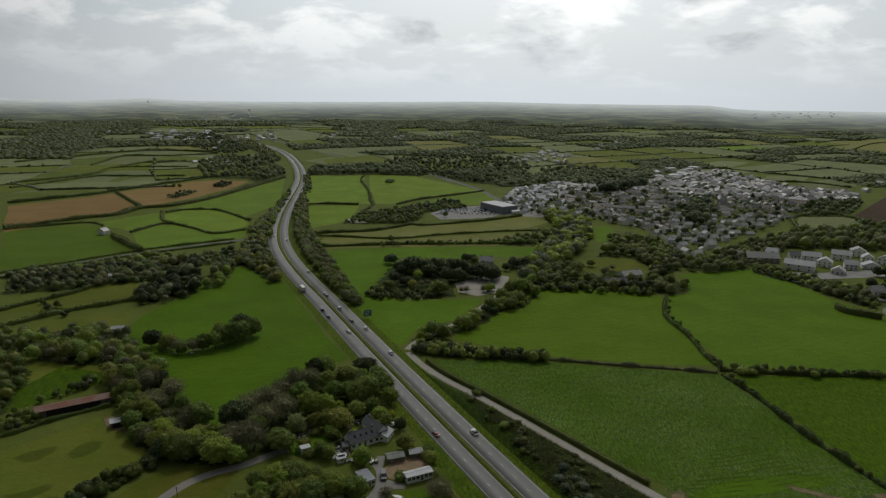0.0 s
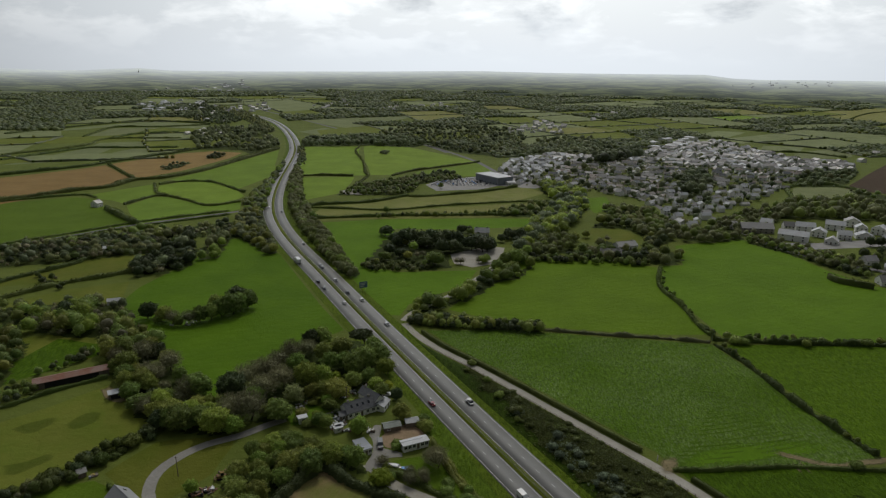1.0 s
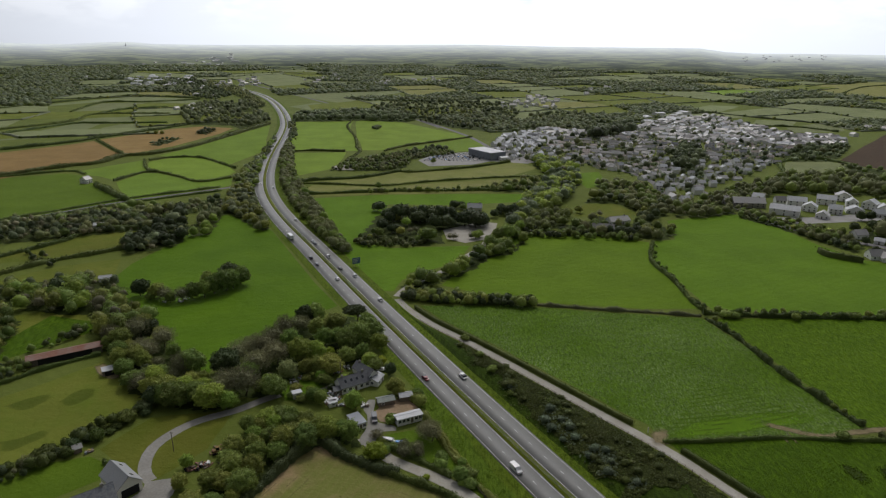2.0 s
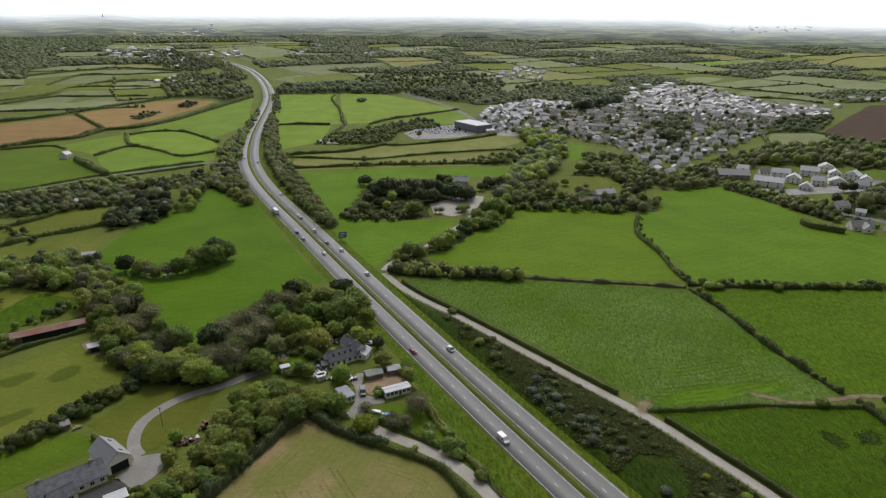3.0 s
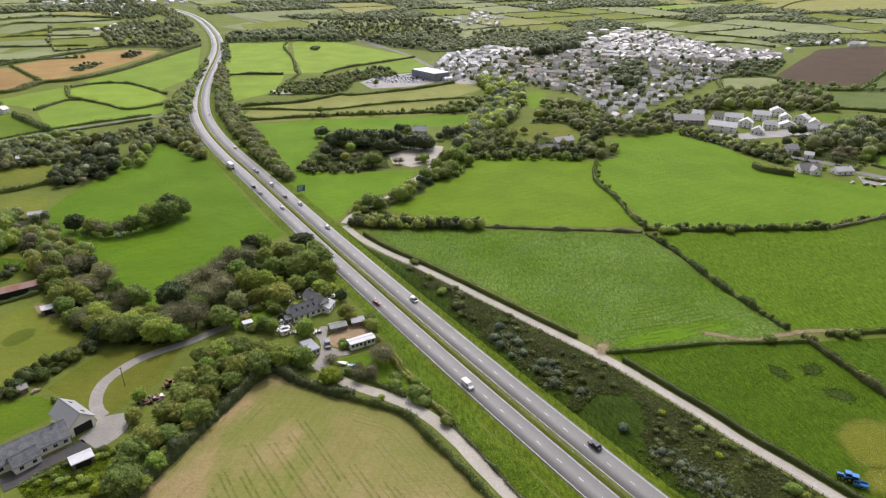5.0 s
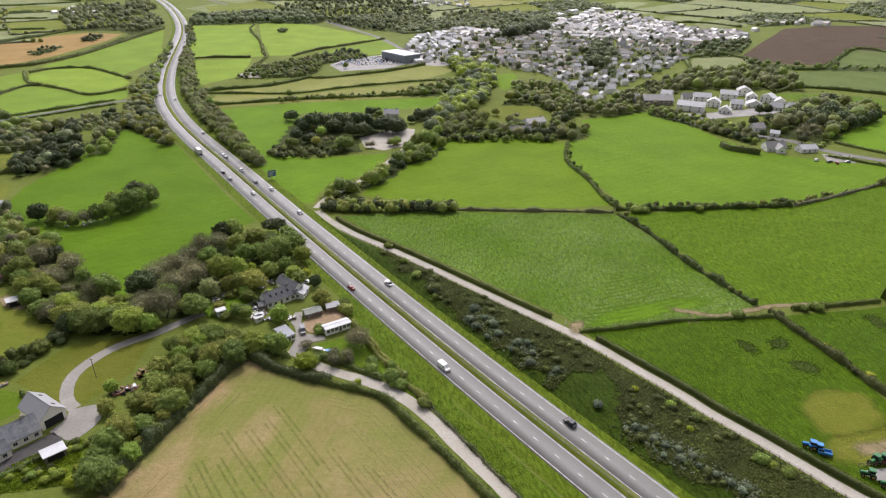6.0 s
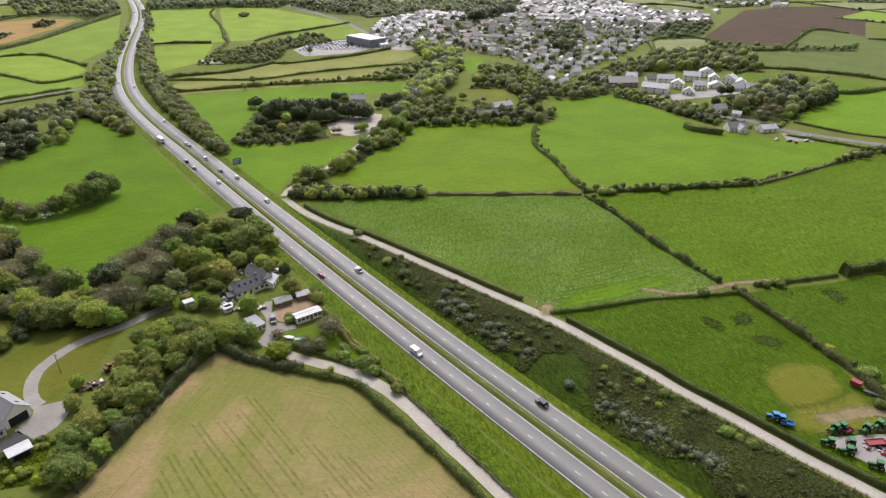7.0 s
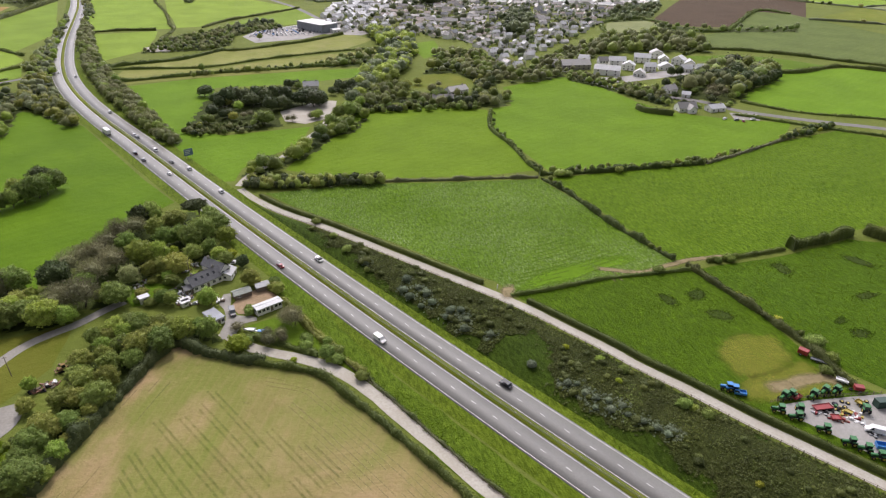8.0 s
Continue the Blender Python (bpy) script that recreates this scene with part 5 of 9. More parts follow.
hedge([(423, 520.2), (475.9, 492.4), (532.3, 504.2), (549, 500.6), (572.3, 478.7), (607.7, 432.8)], 2.6, 3.2)
hedge([(362.1, 417.7), (382.4, 385.9), (407.2, 368.3), (435.7, 351.6), (458.6, 312.9)], 1.4, 1.6)
hedge([(524.4, 699.2), (575.8, 713.6), (723, 843.1), (750.2, 804.9)], 3.0, 4.0)
hedge([(334.1, 388), (355.2, 366), (380.1, 340.2), (401.8, 320.1), (424.9, 285.8)], 1.5, 1.8)
for far_hedge in ([(-485.2, 928.8), (-460.3, 988.2), (-427, 1042.8)], [(-638, 945.1), (-600.2, 1095.4), (-556.5, 1109.9), (-450, 1125.6)], [(-672.7, 999.9), (-618.7, 1131.2), (-627.4, 1239.8), (-500.2, 1272.1)], [(-625.8, 1256.5), (-611.8, 1335.8), (-550, 1391.5)], [(-690.2, 1269.8), (-715.8, 1448), (-628.2, 1478.5), (-536.2, 1547.7)],
                  [(-855, 1289.4), (-795.5, 1474.8), (-705.8, 1609.9), (-544.1, 1571.4)], [(403.5, 713.5), (437.2, 784.5), (498.5, 813.3), (520.7, 762.7)], [(574.2, 1169.7), (661.9, 1152.9), (699, 1090.4)], [(991.2, 1727.3), (1122.1, 1734.2), (1369.9, 1745.9)], [(1192.6, 2074.7), (1598.6, 2394.5), (1913.2, 2466.7)], [(1076.1, 1737.2), (1393.3, 2077.9), (1680.9, 2158.2)]):
    hedge(far_hedge, 2.6, 4.0)

# ---------------------------------------------------------------- trees
LEAFY = {"fresh": 4, "mid": 4, "olive": 2, "dark": 1}
MIXED = {"mid": 4, "fresh": 2, "grey": 2, "olive": 2, "dark": 2}
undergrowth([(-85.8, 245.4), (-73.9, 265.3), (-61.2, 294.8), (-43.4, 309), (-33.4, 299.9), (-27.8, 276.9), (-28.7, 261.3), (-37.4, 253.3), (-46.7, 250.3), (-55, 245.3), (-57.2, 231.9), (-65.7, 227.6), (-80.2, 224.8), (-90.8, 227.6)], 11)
for kind, group in (
        ('dark', [(-86.1, 246.4, 11), (-61.5, 297.9, 9), (-85.7, 221.2, 8), (-81.6, 220.0, 8), (-106.2, 222.1, 7)]),
        ('grey', [(-73.5, 228.3, 13), (-83.3, 254.7, 12), (-78.6, 261.6, 11), (-74.1, 264.1, 11), (-71.5, 273.6, 11), (-68.3, 280.8, 11), (-62.3, 287.2, 10), (-72.2, 247.0, 10), (-66.8, 255.1, 10), (-81.7, 233.5, 9)]),
        ('mid', [(-57.0, 300.4, 9), (-48.0, 271.7, 10), (-43.0, 274.4, 9), (-37.1, 268.3, 10), (-32.9, 274.0, 11), (-61.4, 228.2, 8), (-35.7, 256.5, 7), (-89.8, 223.5, 8), (-93.3, 222.4, 8), (-97.6, 220.7, 9), (-102.5, 222.4, 9), (-75.1, 241.8, 8), (-63.3, 269.0, 10), (-29.8, 260.4, 8), (-27.8, 281.2, 10), (-30.1, 293.1, 9), (-85.7, 231.5, 6)]),
        ('fresh', [(-55.8, 257.4, 12), (-49.3, 257.7, 10), (-67.6, 230.7, 6), (-65.4, 236.2, 6), (-76.8, 218.3, 8), (-89.6, 229.1, 8), (-22.6, 269.5, 8)]),
        ('olive', [(-46.0, 289.7, 9), (-51.4, 245.8, 8), (-46.5, 245.9, 8), (-41.4, 246.0, 9), (-53.2, 283.2, 9)]),
        ('sallow', [(-58.4, 242.0, 8)]),
        ('yellow', [(-44.3, 262.0, 5)])):
    for x, y, tall in group:
        tree(x, y, kind, tall * random.uniform(0.92, 1.08), True, "tree", random, random.uniform(0.9, 1.2))
wood([(-65, 204.2), (-55.9, 211.4), (-28.8, 202.8), (-22.5, 193.2), (-38.3, 197.7), (-46.1, 190.8), (-56.1, 171.5), (-66.1, 142), (-75.8, 141), (-72.6, 161.1), (-69.4, 171.9), (-67.8, 187.5)], 4.8, {"fresh": 4, "mid": 5, "olive": 3}, 6.5, 9.5, 12)
wood([(-212.2, 314.2), (-225.1, 337.2), (-211.7, 344.4), (-194.7, 345.9), (-167.1, 329.9), (-138.3, 299.6), (-114.4, 265.1), (-93.5, 240.2), (-77.5, 226.7), (-84, 215.7), (-110.1, 224.7), (-124.2, 238.6), (-145.9, 267.2), (-160.3, 289.4), (-173.6, 307.1), (-192.9, 308.2)], 5.6, {"mid": 4, "fresh": 1.5, "grey": 3, "olive": 4, "dark": 1}, 6.5, 11, 13, reach=330)
wood([(-108.2, 219.7), (-118.5, 205.4), (-124.2, 193), (-138.3, 182.5), (-136.4, 179), (-122, 188.5), (-114, 199.6), (-104, 214)], 3.4, {"hedge": 3, "dark": 4, "grey": 1}, 3, 5.5, 14, shape="bush")
for kind, group in (
        ('dark', [(-158.9, 334.0, 10), (-115.8, 355.5, 11)]),
        ('olive', [(-149.1, 330.5, 9), (-125.9, 348.5, 10)]),
        ('grey', [(-143.1, 327.2, 8), (-133.5, 326.9, 9)]),
        ('mid', [(-138.9, 323.9, 6), (-129.1, 330.0, 9), (-124.1, 333.1, 10), (-120.1, 338.0, 11), (-115.5, 341.3, 12), (-112.0, 346.4, 12), (-109.0, 351.7, 12), (-151.2, 327.4, 5)])):
    for x, y, tall in group:
        tree(x, y, kind, tall * random.uniform(0.92, 1.08), True, "tree", random, random.uniform(0.9, 1.2))
wood([(-209.6, 414.1), (-181.4, 413.8), (-176.7, 463.5), (-168.6, 503), (-185.9, 524.4), (-223.2, 481.8), (-243.6, 482.7), (-289.8, 452.5), (-310.1, 488.8), (-292.4, 500.4), (-242.2, 528.5), (-187.9, 568.6), (-164.8, 536.3), (-165.9, 511.3)], 6, {"grey": 5, "olive": 3, "mid": 2, "dark": 1}, 3.5, 7, 16)
wood([(-187.9, 599.1), (-177.4, 624.8), (-151.1, 551.1), (-121.3, 469.6), (-124.9, 462.5), (-150, 497.3), (-168.4, 520.1)], 5.0, {"olive": 4, "mid": 4, "fresh": 2, "dark": 1}, 5, 9, 17)
wood([(-201.5, 651.3), (-203.5, 741.6), (-223.4, 927), (-210.2, 837.2), (-202, 766.2), (-171.3, 629.6), (-183.7, 625.1)], 6, {"olive": 4, "mid": 4, "grey": 2}, 4, 8, 18)
wood([(-200.8, 916.5), (-179.4, 845.4), (-145.5, 683.2), (-109.2, 569.8), (-78.9, 486.1), (-53.2, 415.5), (-58.1, 409.8), (-82.7, 460.5), (-114.6, 536.1), (-146.2, 631.3), (-177.9, 765.7)], 4.0, {"mid": 4, "olive": 4, "grey": 3, "fresh": 1}, 4.5, 8, 19)
undergrowth([(-51.5, 433.1), (-43.4, 510.2), (-26.4, 526.4), (15.0, 522.4), (43.7, 516.0), (46.1, 490.0), (9.7, 470.5), (10.3, 437.4), (-3.4, 429.2), (-29.3, 431.5)], 20)
for kind, grove in (
        ('dark', [(-42.0, 524.8, 9), (-34.6, 503.4, 9), (-30.6, 490.5, 10), (-25.5, 496.7, 13), (-19.9, 504.9, 12), (-12.5, 498.5, 12), (-7.8, 488.0, 11), (-3.3, 501.2, 12), (3.5, 494.8, 12), (9.9, 498.2, 13), (17.1, 491.8, 12), (12.3, 474.4, 11), (5.0, 471.6, 11), (27.7, 482.8, 12), (32.7, 483.5, 13), (37.1, 476.9, 12), (41.9, 486.2, 9), (-34.7, 467.9, 9), (-27.7, 460.5, 8), (60.9, 523.0, 8), (65.5, 516.5, 9), (70.0, 510.1, 9), (76.1, 514.1, 8), (21.2, 537.3, 7), (28.1, 538.0, 7), (53.6, 508.5, 7)]),
        ('mid', [(0.3, 441.2, 11), (-36.4, 452.1, 7), (-7.5, 439.9, 5), (57.9, 446.6, 11), (50.4, 444.1, 10), (63.9, 453.8, 9), (42.5, 428.3, 9), (48.6, 422.3, 8), (36.9, 451.4, 6), (29.1, 533.3, 6), (84.2, 521.1, 9), (92.4, 527.3, 9), (101.7, 531.0, 9), (110.9, 547.0, 9), (106.3, 486.4, 6), (85.7, 491.0, 7)]),
        ('fresh', [(-17.5, 481.2, 7), (34.2, 447.9, 6), (68.4, 466.1, 9), (117.5, 571.3, 10), (121.5, 605.6, 10), (139.0, 632.8, 10)]),
        ('grey', [(15.2, 444.1, 6), (18.7, 444.9, 5), (-14.0, 459.0, 6), (-9.4, 462.1, 6), (30.6, 447.0, 5), (94.4, 494.2, 7), (107.0, 501.9, 6)]),
        ('olive', [(-42.7, 445.8, 4), (-20.9, 456.5, 7), (115.4, 514.2, 7), (126.7, 525.5, 7)])):
    for x, y, tall in grove:
        tree(x, y, kind, tall * random.uniform(0.9, 1.1), False, "tree", random, random.uniform(0.95, 1.35))
        if kind in ("dark", "mid") and tall > 6:
            tree(x + random.uniform(-5, 5), y + random.uniform(2, 6), kind if random.random() < 0.7 else "olive", tall * random.uniform(0.6, 0.9), False, "tree", random, random.uniform(0.95, 1.35))
wood([(-53.2, 435.7), (-49.4, 449.7), (-38.7, 455.0), (-31.8, 445.6), (-18.6, 442.5), (-3.1, 438.9), (-3.4, 429.9), (-20.7, 425.2), (-41.7, 424.4)], 3.4, {"bramble": 4, "hedge": 4, "olive": 2, "dark": 1}, 2.2, 4.5, 20, shape="bush")
wood([(-18.1, 347.9), (-8.6, 366.2), (16.9, 380.1), (31.4, 407.5), (44.2, 421.8), (62.5, 426), (67.7, 449.1), (70.4, 439.1), (56.9, 413.6), (42.5, 404.6), (20, 370.6), (0.7, 349.6)], 6, {"mid": 4, "fresh": 4, "dark": 2}, 6, 10, 21)
wood([(-15, 330.6), (3.5, 324.6), (18.9, 323.7), (34.2, 321.2), (55.6, 318.4), (57.2, 324.7), (35.1, 330.1), (19.5, 333.6), (3.8, 336.2), (-12.2, 344)], 2.7, {"mid": 4, "dark": 3, "olive": 1}, 4.0, 6.5, 22, shape="bush")
wood([(85, 518.6), (109.7, 525.1), (111.5, 494.2), (91.6, 465.8), (65.4, 470.1)], 7, {"mid": 4, "grey": 3, "olive": 2}, 6, 10, 57)
wood([(126.8, 782.2), (147.5, 755.1), (165.2, 709.3), (154.1, 643), (126.9, 578.7), (108.2, 540.8), (87.8, 518.4), (63.8, 478.1), (66.6, 515.6), (87.6, 562.4), (109.9, 615.3), (130.6, 660.7), (125.5, 723.7)], 7, {"fresh": 5, "mid": 5, "dark": 1, "grey": 1}, 8, 13, 23)
wood([(156.7, 449.2), (178.8, 448.2), (189.2, 470.8), (181, 496.4), (220.7, 553.1), (195, 587.8), (157.2, 589.2), (140.7, 560.4), (170.5, 559.3), (179.7, 522.2), (159.9, 488.7)], 7.5, MIXED, 6, 10, 24)
wood([(64.1, 453.6), (109.6, 448.5), (155.7, 443.5), (158.9, 453.6), (112.9, 463.3), (70.8, 471.4)], 3.6, {"mid": 3, "hedge": 3, "dark": 2}, 3.5, 5.5, 25, shape="bush")
wood([(91.8, 455.2), (109.5, 489.2), (126.5, 493.6), (141.5, 516.2), (157.4, 480.4), (158.5, 452.1), (137.9, 459.1), (115.8, 457.1)], 8, {"mid": 4, "olive": 2, "dark": 2, "grey": 1}, 5, 9, 31)
wood([(327.4, 608.1), (381.4, 677.8), (465.5, 708.5), (487, 659.3), (460.8, 590.8), (402.5, 605.6)], 10, {"mid": 4, "olive": 3, "grey": 3}, 8, 13, 26)
wood([(333.1, 446.7), (379, 476.7), (392.2, 463.7), (423.7, 466.9), (456.7, 492), (441.8, 528.4), (406.3, 514.3), (332.6, 457.7)], 9, {"mid": 3, "grey": 2, "dark": 2, "olive": 2}, 9, 15, 27)
wood([(326.3, 329.5), (350.1, 333.4), (381.2, 343.8), (385.4, 350.8), (355.6, 344.6), (329.5, 335.9)], 4.5, {"mid": 3, "yellow": 1, "dark": 2}, 3.5, 5.5, 28, shape="bush")
wood([(-110.3, 703.5), (-93.8, 771.3), (-30.1, 834.5), (27.8, 851.5), (30.3, 820.7), (-21.8, 781.2), (-26.9, 727.3), (-50.7, 708.2)], 5.5, {"mid": 4, "olive": 3, "dark": 1}, 3, 6, 29)

wood([(-378.1, 879.4), (-379.1, 928.1), (-362.6, 943.6), (-357, 907.8), (-364, 870.1)], 8, {"dark": 3, "mid": 3}, 3, 6, 32)
wood([(-356.9, 993.8), (-359.3, 1043.1), (-336.8, 1024.1), (-337.2, 982.2)], 8, {"dark": 3, "mid": 2}, 4, 7, 33)
wood([(-95.9, 1077.9), (-90.4, 1099.4), (-81.2, 1085.1), (-86.8, 1064.1)], 6, {"dark": 3, "mid": 2}, 4, 6, 34)
wood([(-30.3, 843.3), (6.2, 889.6), (27.9, 856.1), (-15.6, 817.2)], 9, {"dark": 2, "mid": 4}, 4, 8, 35)
wood([(-292.4, 500.4), (-269.9, 522.7), (-224.1, 538.7), (-204.1, 519.9), (-245, 485.8), (-276.5, 469.6)], 9, MIXED, 5, 9, 36)
wood([(51.6, 604.9), (65.3, 634.9), (129.7, 675.5), (127.4, 646.6), (94.7, 603.4)], 9, {"mid": 4, "fresh": 3}, 5, 9, 37)
wood([(-63.5, 585.6), (-43.6, 593.9), (8.6, 601.5), (62.6, 606.9), (107.2, 612.9), (108.9, 623), (8.8, 613.7), (-44.3, 605.7), (-64.3, 594.7)], 7, {"mid": 4, "fresh": 1, "dark": 1}, 3, 6, 38, shape="bush")
wood([(370.3, 472.5), (370, 434.8), (367.6, 418.1), (396.3, 447.3), (449.3, 476), (447.3, 503.2), (403.4, 486)], 9, {"mid": 3, "grey": 2, "dark": 2, "olive": 2}, 8, 13, 39)
wood([(-183.7, 605.8), (-200.5, 699.7), (-207.9, 804.2), (-231.5, 970.5), (-223.9, 953.7), (-201.3, 804.1), (-192.4, 731.3), (-166, 612.3)], 8, LEAFY, 4, 8, 40)

wood([(-278, 472.6), (-261.3, 486.6), (-224.6, 500.6), (-200.5, 491.5), (-218.3, 469.8), (-248.7, 459.9), (-262.2, 442.1)], 7, {"mid": 4, "dark": 2, "olive": 2}, 4, 8, 41)
wood([(-232.1, 349.7), (-218.4, 357.5), (-197.4, 358.1), (-183.3, 353.8), (-170.5, 338), (-194.7, 345.9), (-211.7, 344.4), (-225.1, 337.2)], 6, {"grey": 3, "mid": 3, "olive": 2}, 4, 7, 42)
wood([(-245.1, 1135.3), (-246.5, 1200.1), (-193.7, 942.7), (-197.8, 916.5)], 8, {"mid": 3, "olive": 3}, 4, 7, 43, shape="bush")
wood([(274.7, 540.3), (290, 514.9), (304.4, 491), (312.9, 460.3), (312.6, 433.9), (295.4, 418.2), (286, 450.1), (273.7, 484), (259, 513.2)], 5.5, {"mid": 4, "fresh": 3, "olive": 2, "dark": 1}, 3.5, 6.5, 51)
undergrowth([(338.7, 479.5), (372, 492), (420, 502), (440, 474), (402, 452), (371.3, 443.6), (355.5, 412.6), (338.5, 428), (319.9, 442.5)], 52)
wood([(152.5, 311), (181.4, 308.5), (213.2, 306.4), (251.1, 305.8), (282.5, 315.5), (286, 320), (254.7, 310.9), (216.2, 311.3), (184, 313.4), (154.7, 315.9)], 3.4, {"hedge": 4, "mid": 3, "olive": 2, "grey": 1}, 2.0, 4.2, 53, reach=0, shape="bush")
wood([(145.4, 304.9), (150.1, 280.4), (153.8, 244.7), (158.8, 222.5), (162.5, 204.9), (164.9, 206.9), (160.3, 225), (155.4, 247.5), (152.4, 283.7), (148.3, 306.8)], 4.5, {"hedge": 4, "mid": 3, "bramble": 2}, 1.4, 3.0, 54, reach=0, shape="bush")
wood([(166.6, 197.3), (170, 164.6), (172.4, 138.5), (171.8, 120.7), (174.7, 122.3), (175.3, 141.1), (172.6, 167.1), (169, 199.7)], 4.5, {"bramble": 4, "mid": 2, "yellow": 1, "hedge": 2}, 1.5, 3.4, 55, reach=0, shape="bush")
wood([(160.3, 433.8), (146.9, 395.9), (147.6, 360.5), (145.8, 328.3), (146.6, 313.4), (150.2, 316.1), (149.6, 333.1), (151.7, 366.2), (150.8, 400.1), (163.3, 436.1)], 4.0, {"hedge": 4, "mid": 3, "bramble": 2}, 1.6, 3.4, 56, reach=0, shape="bush")
wood([(-332.7, 474.1), (-308.7, 491.7), (-279.3, 503.4), (-253.1, 515.6), (-223.5, 505.7), (-202.1, 469.5), (-236.7, 453.0), (-269.0, 437.5), (-301.0, 425.6)], 5.5, {"dark": 3, "mid": 3, "olive": 2, "grey": 3}, 3.5, 7.5, 71)
wood([(-729.8, 2155.2), (-639.1, 2039.7), (-528.2, 1861.0), (-432.4, 1643.7), (-357.5, 1439.8), (-360.5, 1392.4), (-430.5, 1557.8), (-535.9, 1753.0), (-641.2, 1913.1)], 10, {"grey": 4, "olive": 3, "copse": 2}, 4, 8, 72)
wood([(-860.6, 2114.0), (-779.1, 2190.8), (-614.3, 1880.4), (-494.9, 1663.7), (-500.6, 1545.9), (-591.7, 1614.3), (-713.2, 1782.8)], 14, {"copse": 4, "dark": 2, "mid": 2}, 6, 11, 73, under=False)
# round the rusty barn and the western pastures
HEDGEROW = {"mid": 3, "dark": 3, "hedge": 3, "grey": 1}
wood([(-223.7, 309.4), (-217.4, 313.2), (-202.5, 293.6), (-195, 273.7), (-190, 257), (-198.9, 241.9), (-234.3, 291.8)], 5.5, {"mid": 4, "olive": 3, "dark": 2, "fresh": 1}, 5, 8, 81, reach=0)
wood([(-262.9, 332.1), (-248, 347.1), (-234.4, 356.6), (-213.5, 322.5), (-227, 314.5), (-238.1, 297.1)], 6, {"mid": 4, "olive": 3, "grey": 2, "fresh": 1}, 4, 7.5, 82, reach=0)
wood([(-198.2, 240.9), (-186, 250.8), (-181.8, 259.8), (-176.4, 259.8), (-169.2, 246), (-175.1, 241.2), (-188.7, 227.6)], 3.4, HEDGEROW, 2.5, 4, 83, reach=0, shape="bush")
wood([(-177, 262.5), (-170.6, 275.8), (-161.7, 285.1), (-163.8, 291.6), (-175.3, 284.3), (-181.4, 267.5)], 3.6, HEDGEROW, 2.5, 5, 84, reach=0, shape="bush")
wood([(-146, 167.3), (-139.8, 179), (-131.8, 184), (-126.8, 191.7), (-124.4, 201.8), (-120.7, 210.9), (-112.9, 216.7), (-108.3, 223.6), (-105, 218.4), (-110.5, 211.3), (-116, 205.4), (-119.9, 197), (-122.5, 187.4), (-128.9, 179), (-136.5, 173.9), (-143, 163.1)], 2.8, {"dark": 6, "hedge": 4, "grey": 1}, 2.8, 5.0, 85, reach=0, shape="bush")
wood([(-210.1, 425), (-206.8, 448.3), (-195.3, 460.5), (-184.3, 432.3), (-192.2, 414), (-199.1, 406.5)], 6, {"dark": 4, "mid": 3}, 6, 9, 86, reach=0)
wood([(-265.2, 407.2), (-255.3, 407.5), (-236.5, 391.6), (-234.7, 380.7), (-250.1, 389.1)], 4.5, HEDGEROW, 3, 5, 87, reach=0, shape="bush")
wood([(-195, 440.2), (-206.5, 482.2), (-199.3, 503), (-181.5, 473.3), (-172.6, 432.6), (-176.1, 419.5)], 8, {"dark": 6, "mid": 1}, 8, 12, 88, reach=0)
wood([(-170.6, 449.4), (-178.9, 483.1), (-177.3, 522.2), (-167, 504.1), (-160.2, 452.6)], 8, {"fresh": 2, "mid": 2, "olive": 2}, 6, 9, 89, reach=0)
hedge([(-188.7, 227.6), (-173.4, 238.4), (-168.1, 245.1), (-158.9, 254.2), (-146, 264)], 1.5, 1.5, "hedge", 0.4, "low field hedge below a rusty barn")
wood([(-56.3, 239.6), (-45, 246.6), (-34.2, 242), (-30.7, 234.7), (-37.2, 231), (-47.2, 223), (-56.1, 223.5)], 6.0, {"fresh": 3, "mid": 3, "olive": 2, "yellow": 1}, 2.2, 4.2, 91, shape="bush")
wood([(-35.3, 252.1), (-26.6, 257.9), (-21.4, 253.8), (-22.2, 247.1), (-31.3, 240.8)], 6.0, {"mid": 3, "olive": 2, "fresh": 2}, 3.5, 6, 92)

# ---------------------------------------------------------------- bank, verges and patches
def line_at(line, y):
    """The point of a line at that northing."""
    k = np.argsort(line[:, 1])
    return np.interp(y, line[k, 1], line[k, 0])


# the foot of the brambles, from the far end of the bank to the near one, and back behind the lane
SCRUB = [(-2, 318), (8, 290), (20, 262), (31.9, 234.5), (39.6, 213.1), (49.8, 190.1), (55.1, 178.5), (65, 164.2), (74.4, 170.1), (84.2, 170.3), (84.6, 159.1), (78, 144.2), (80.4, 134.8), (85, 125.3), (90.8, 119), (96.1, 109.6), (98.2, 100.7), (102.2, 92.8), (120, 60), (150, 0),
         (230, 0), (190, 90), (110, 200), (60, 280), (40, 325)]


SILVER = [(46.8, 214.3), (49.7, 207.1), (51.9, 202.3), (52.5, 196.1), (48.1, 196), (44, 208), (45.5, 203), (55.1, 185.8), (61.2, 188), (61.6, 182.3), (59.4, 177.4), (57.5, 189), (67, 171.3), (74.6, 152.4), (33.5, 232)]
LOW_SILVER = [(84.6, 139.7), (82, 141), (85.4, 135.4), (87.6, 132.2), (85.5, 129), (89.4, 126.6), (93.3, 126.8), (93.1, 123.1), (90.5, 130), (96, 119.5), (100.1, 113), (102.3, 113.6), (98.5, 116)]


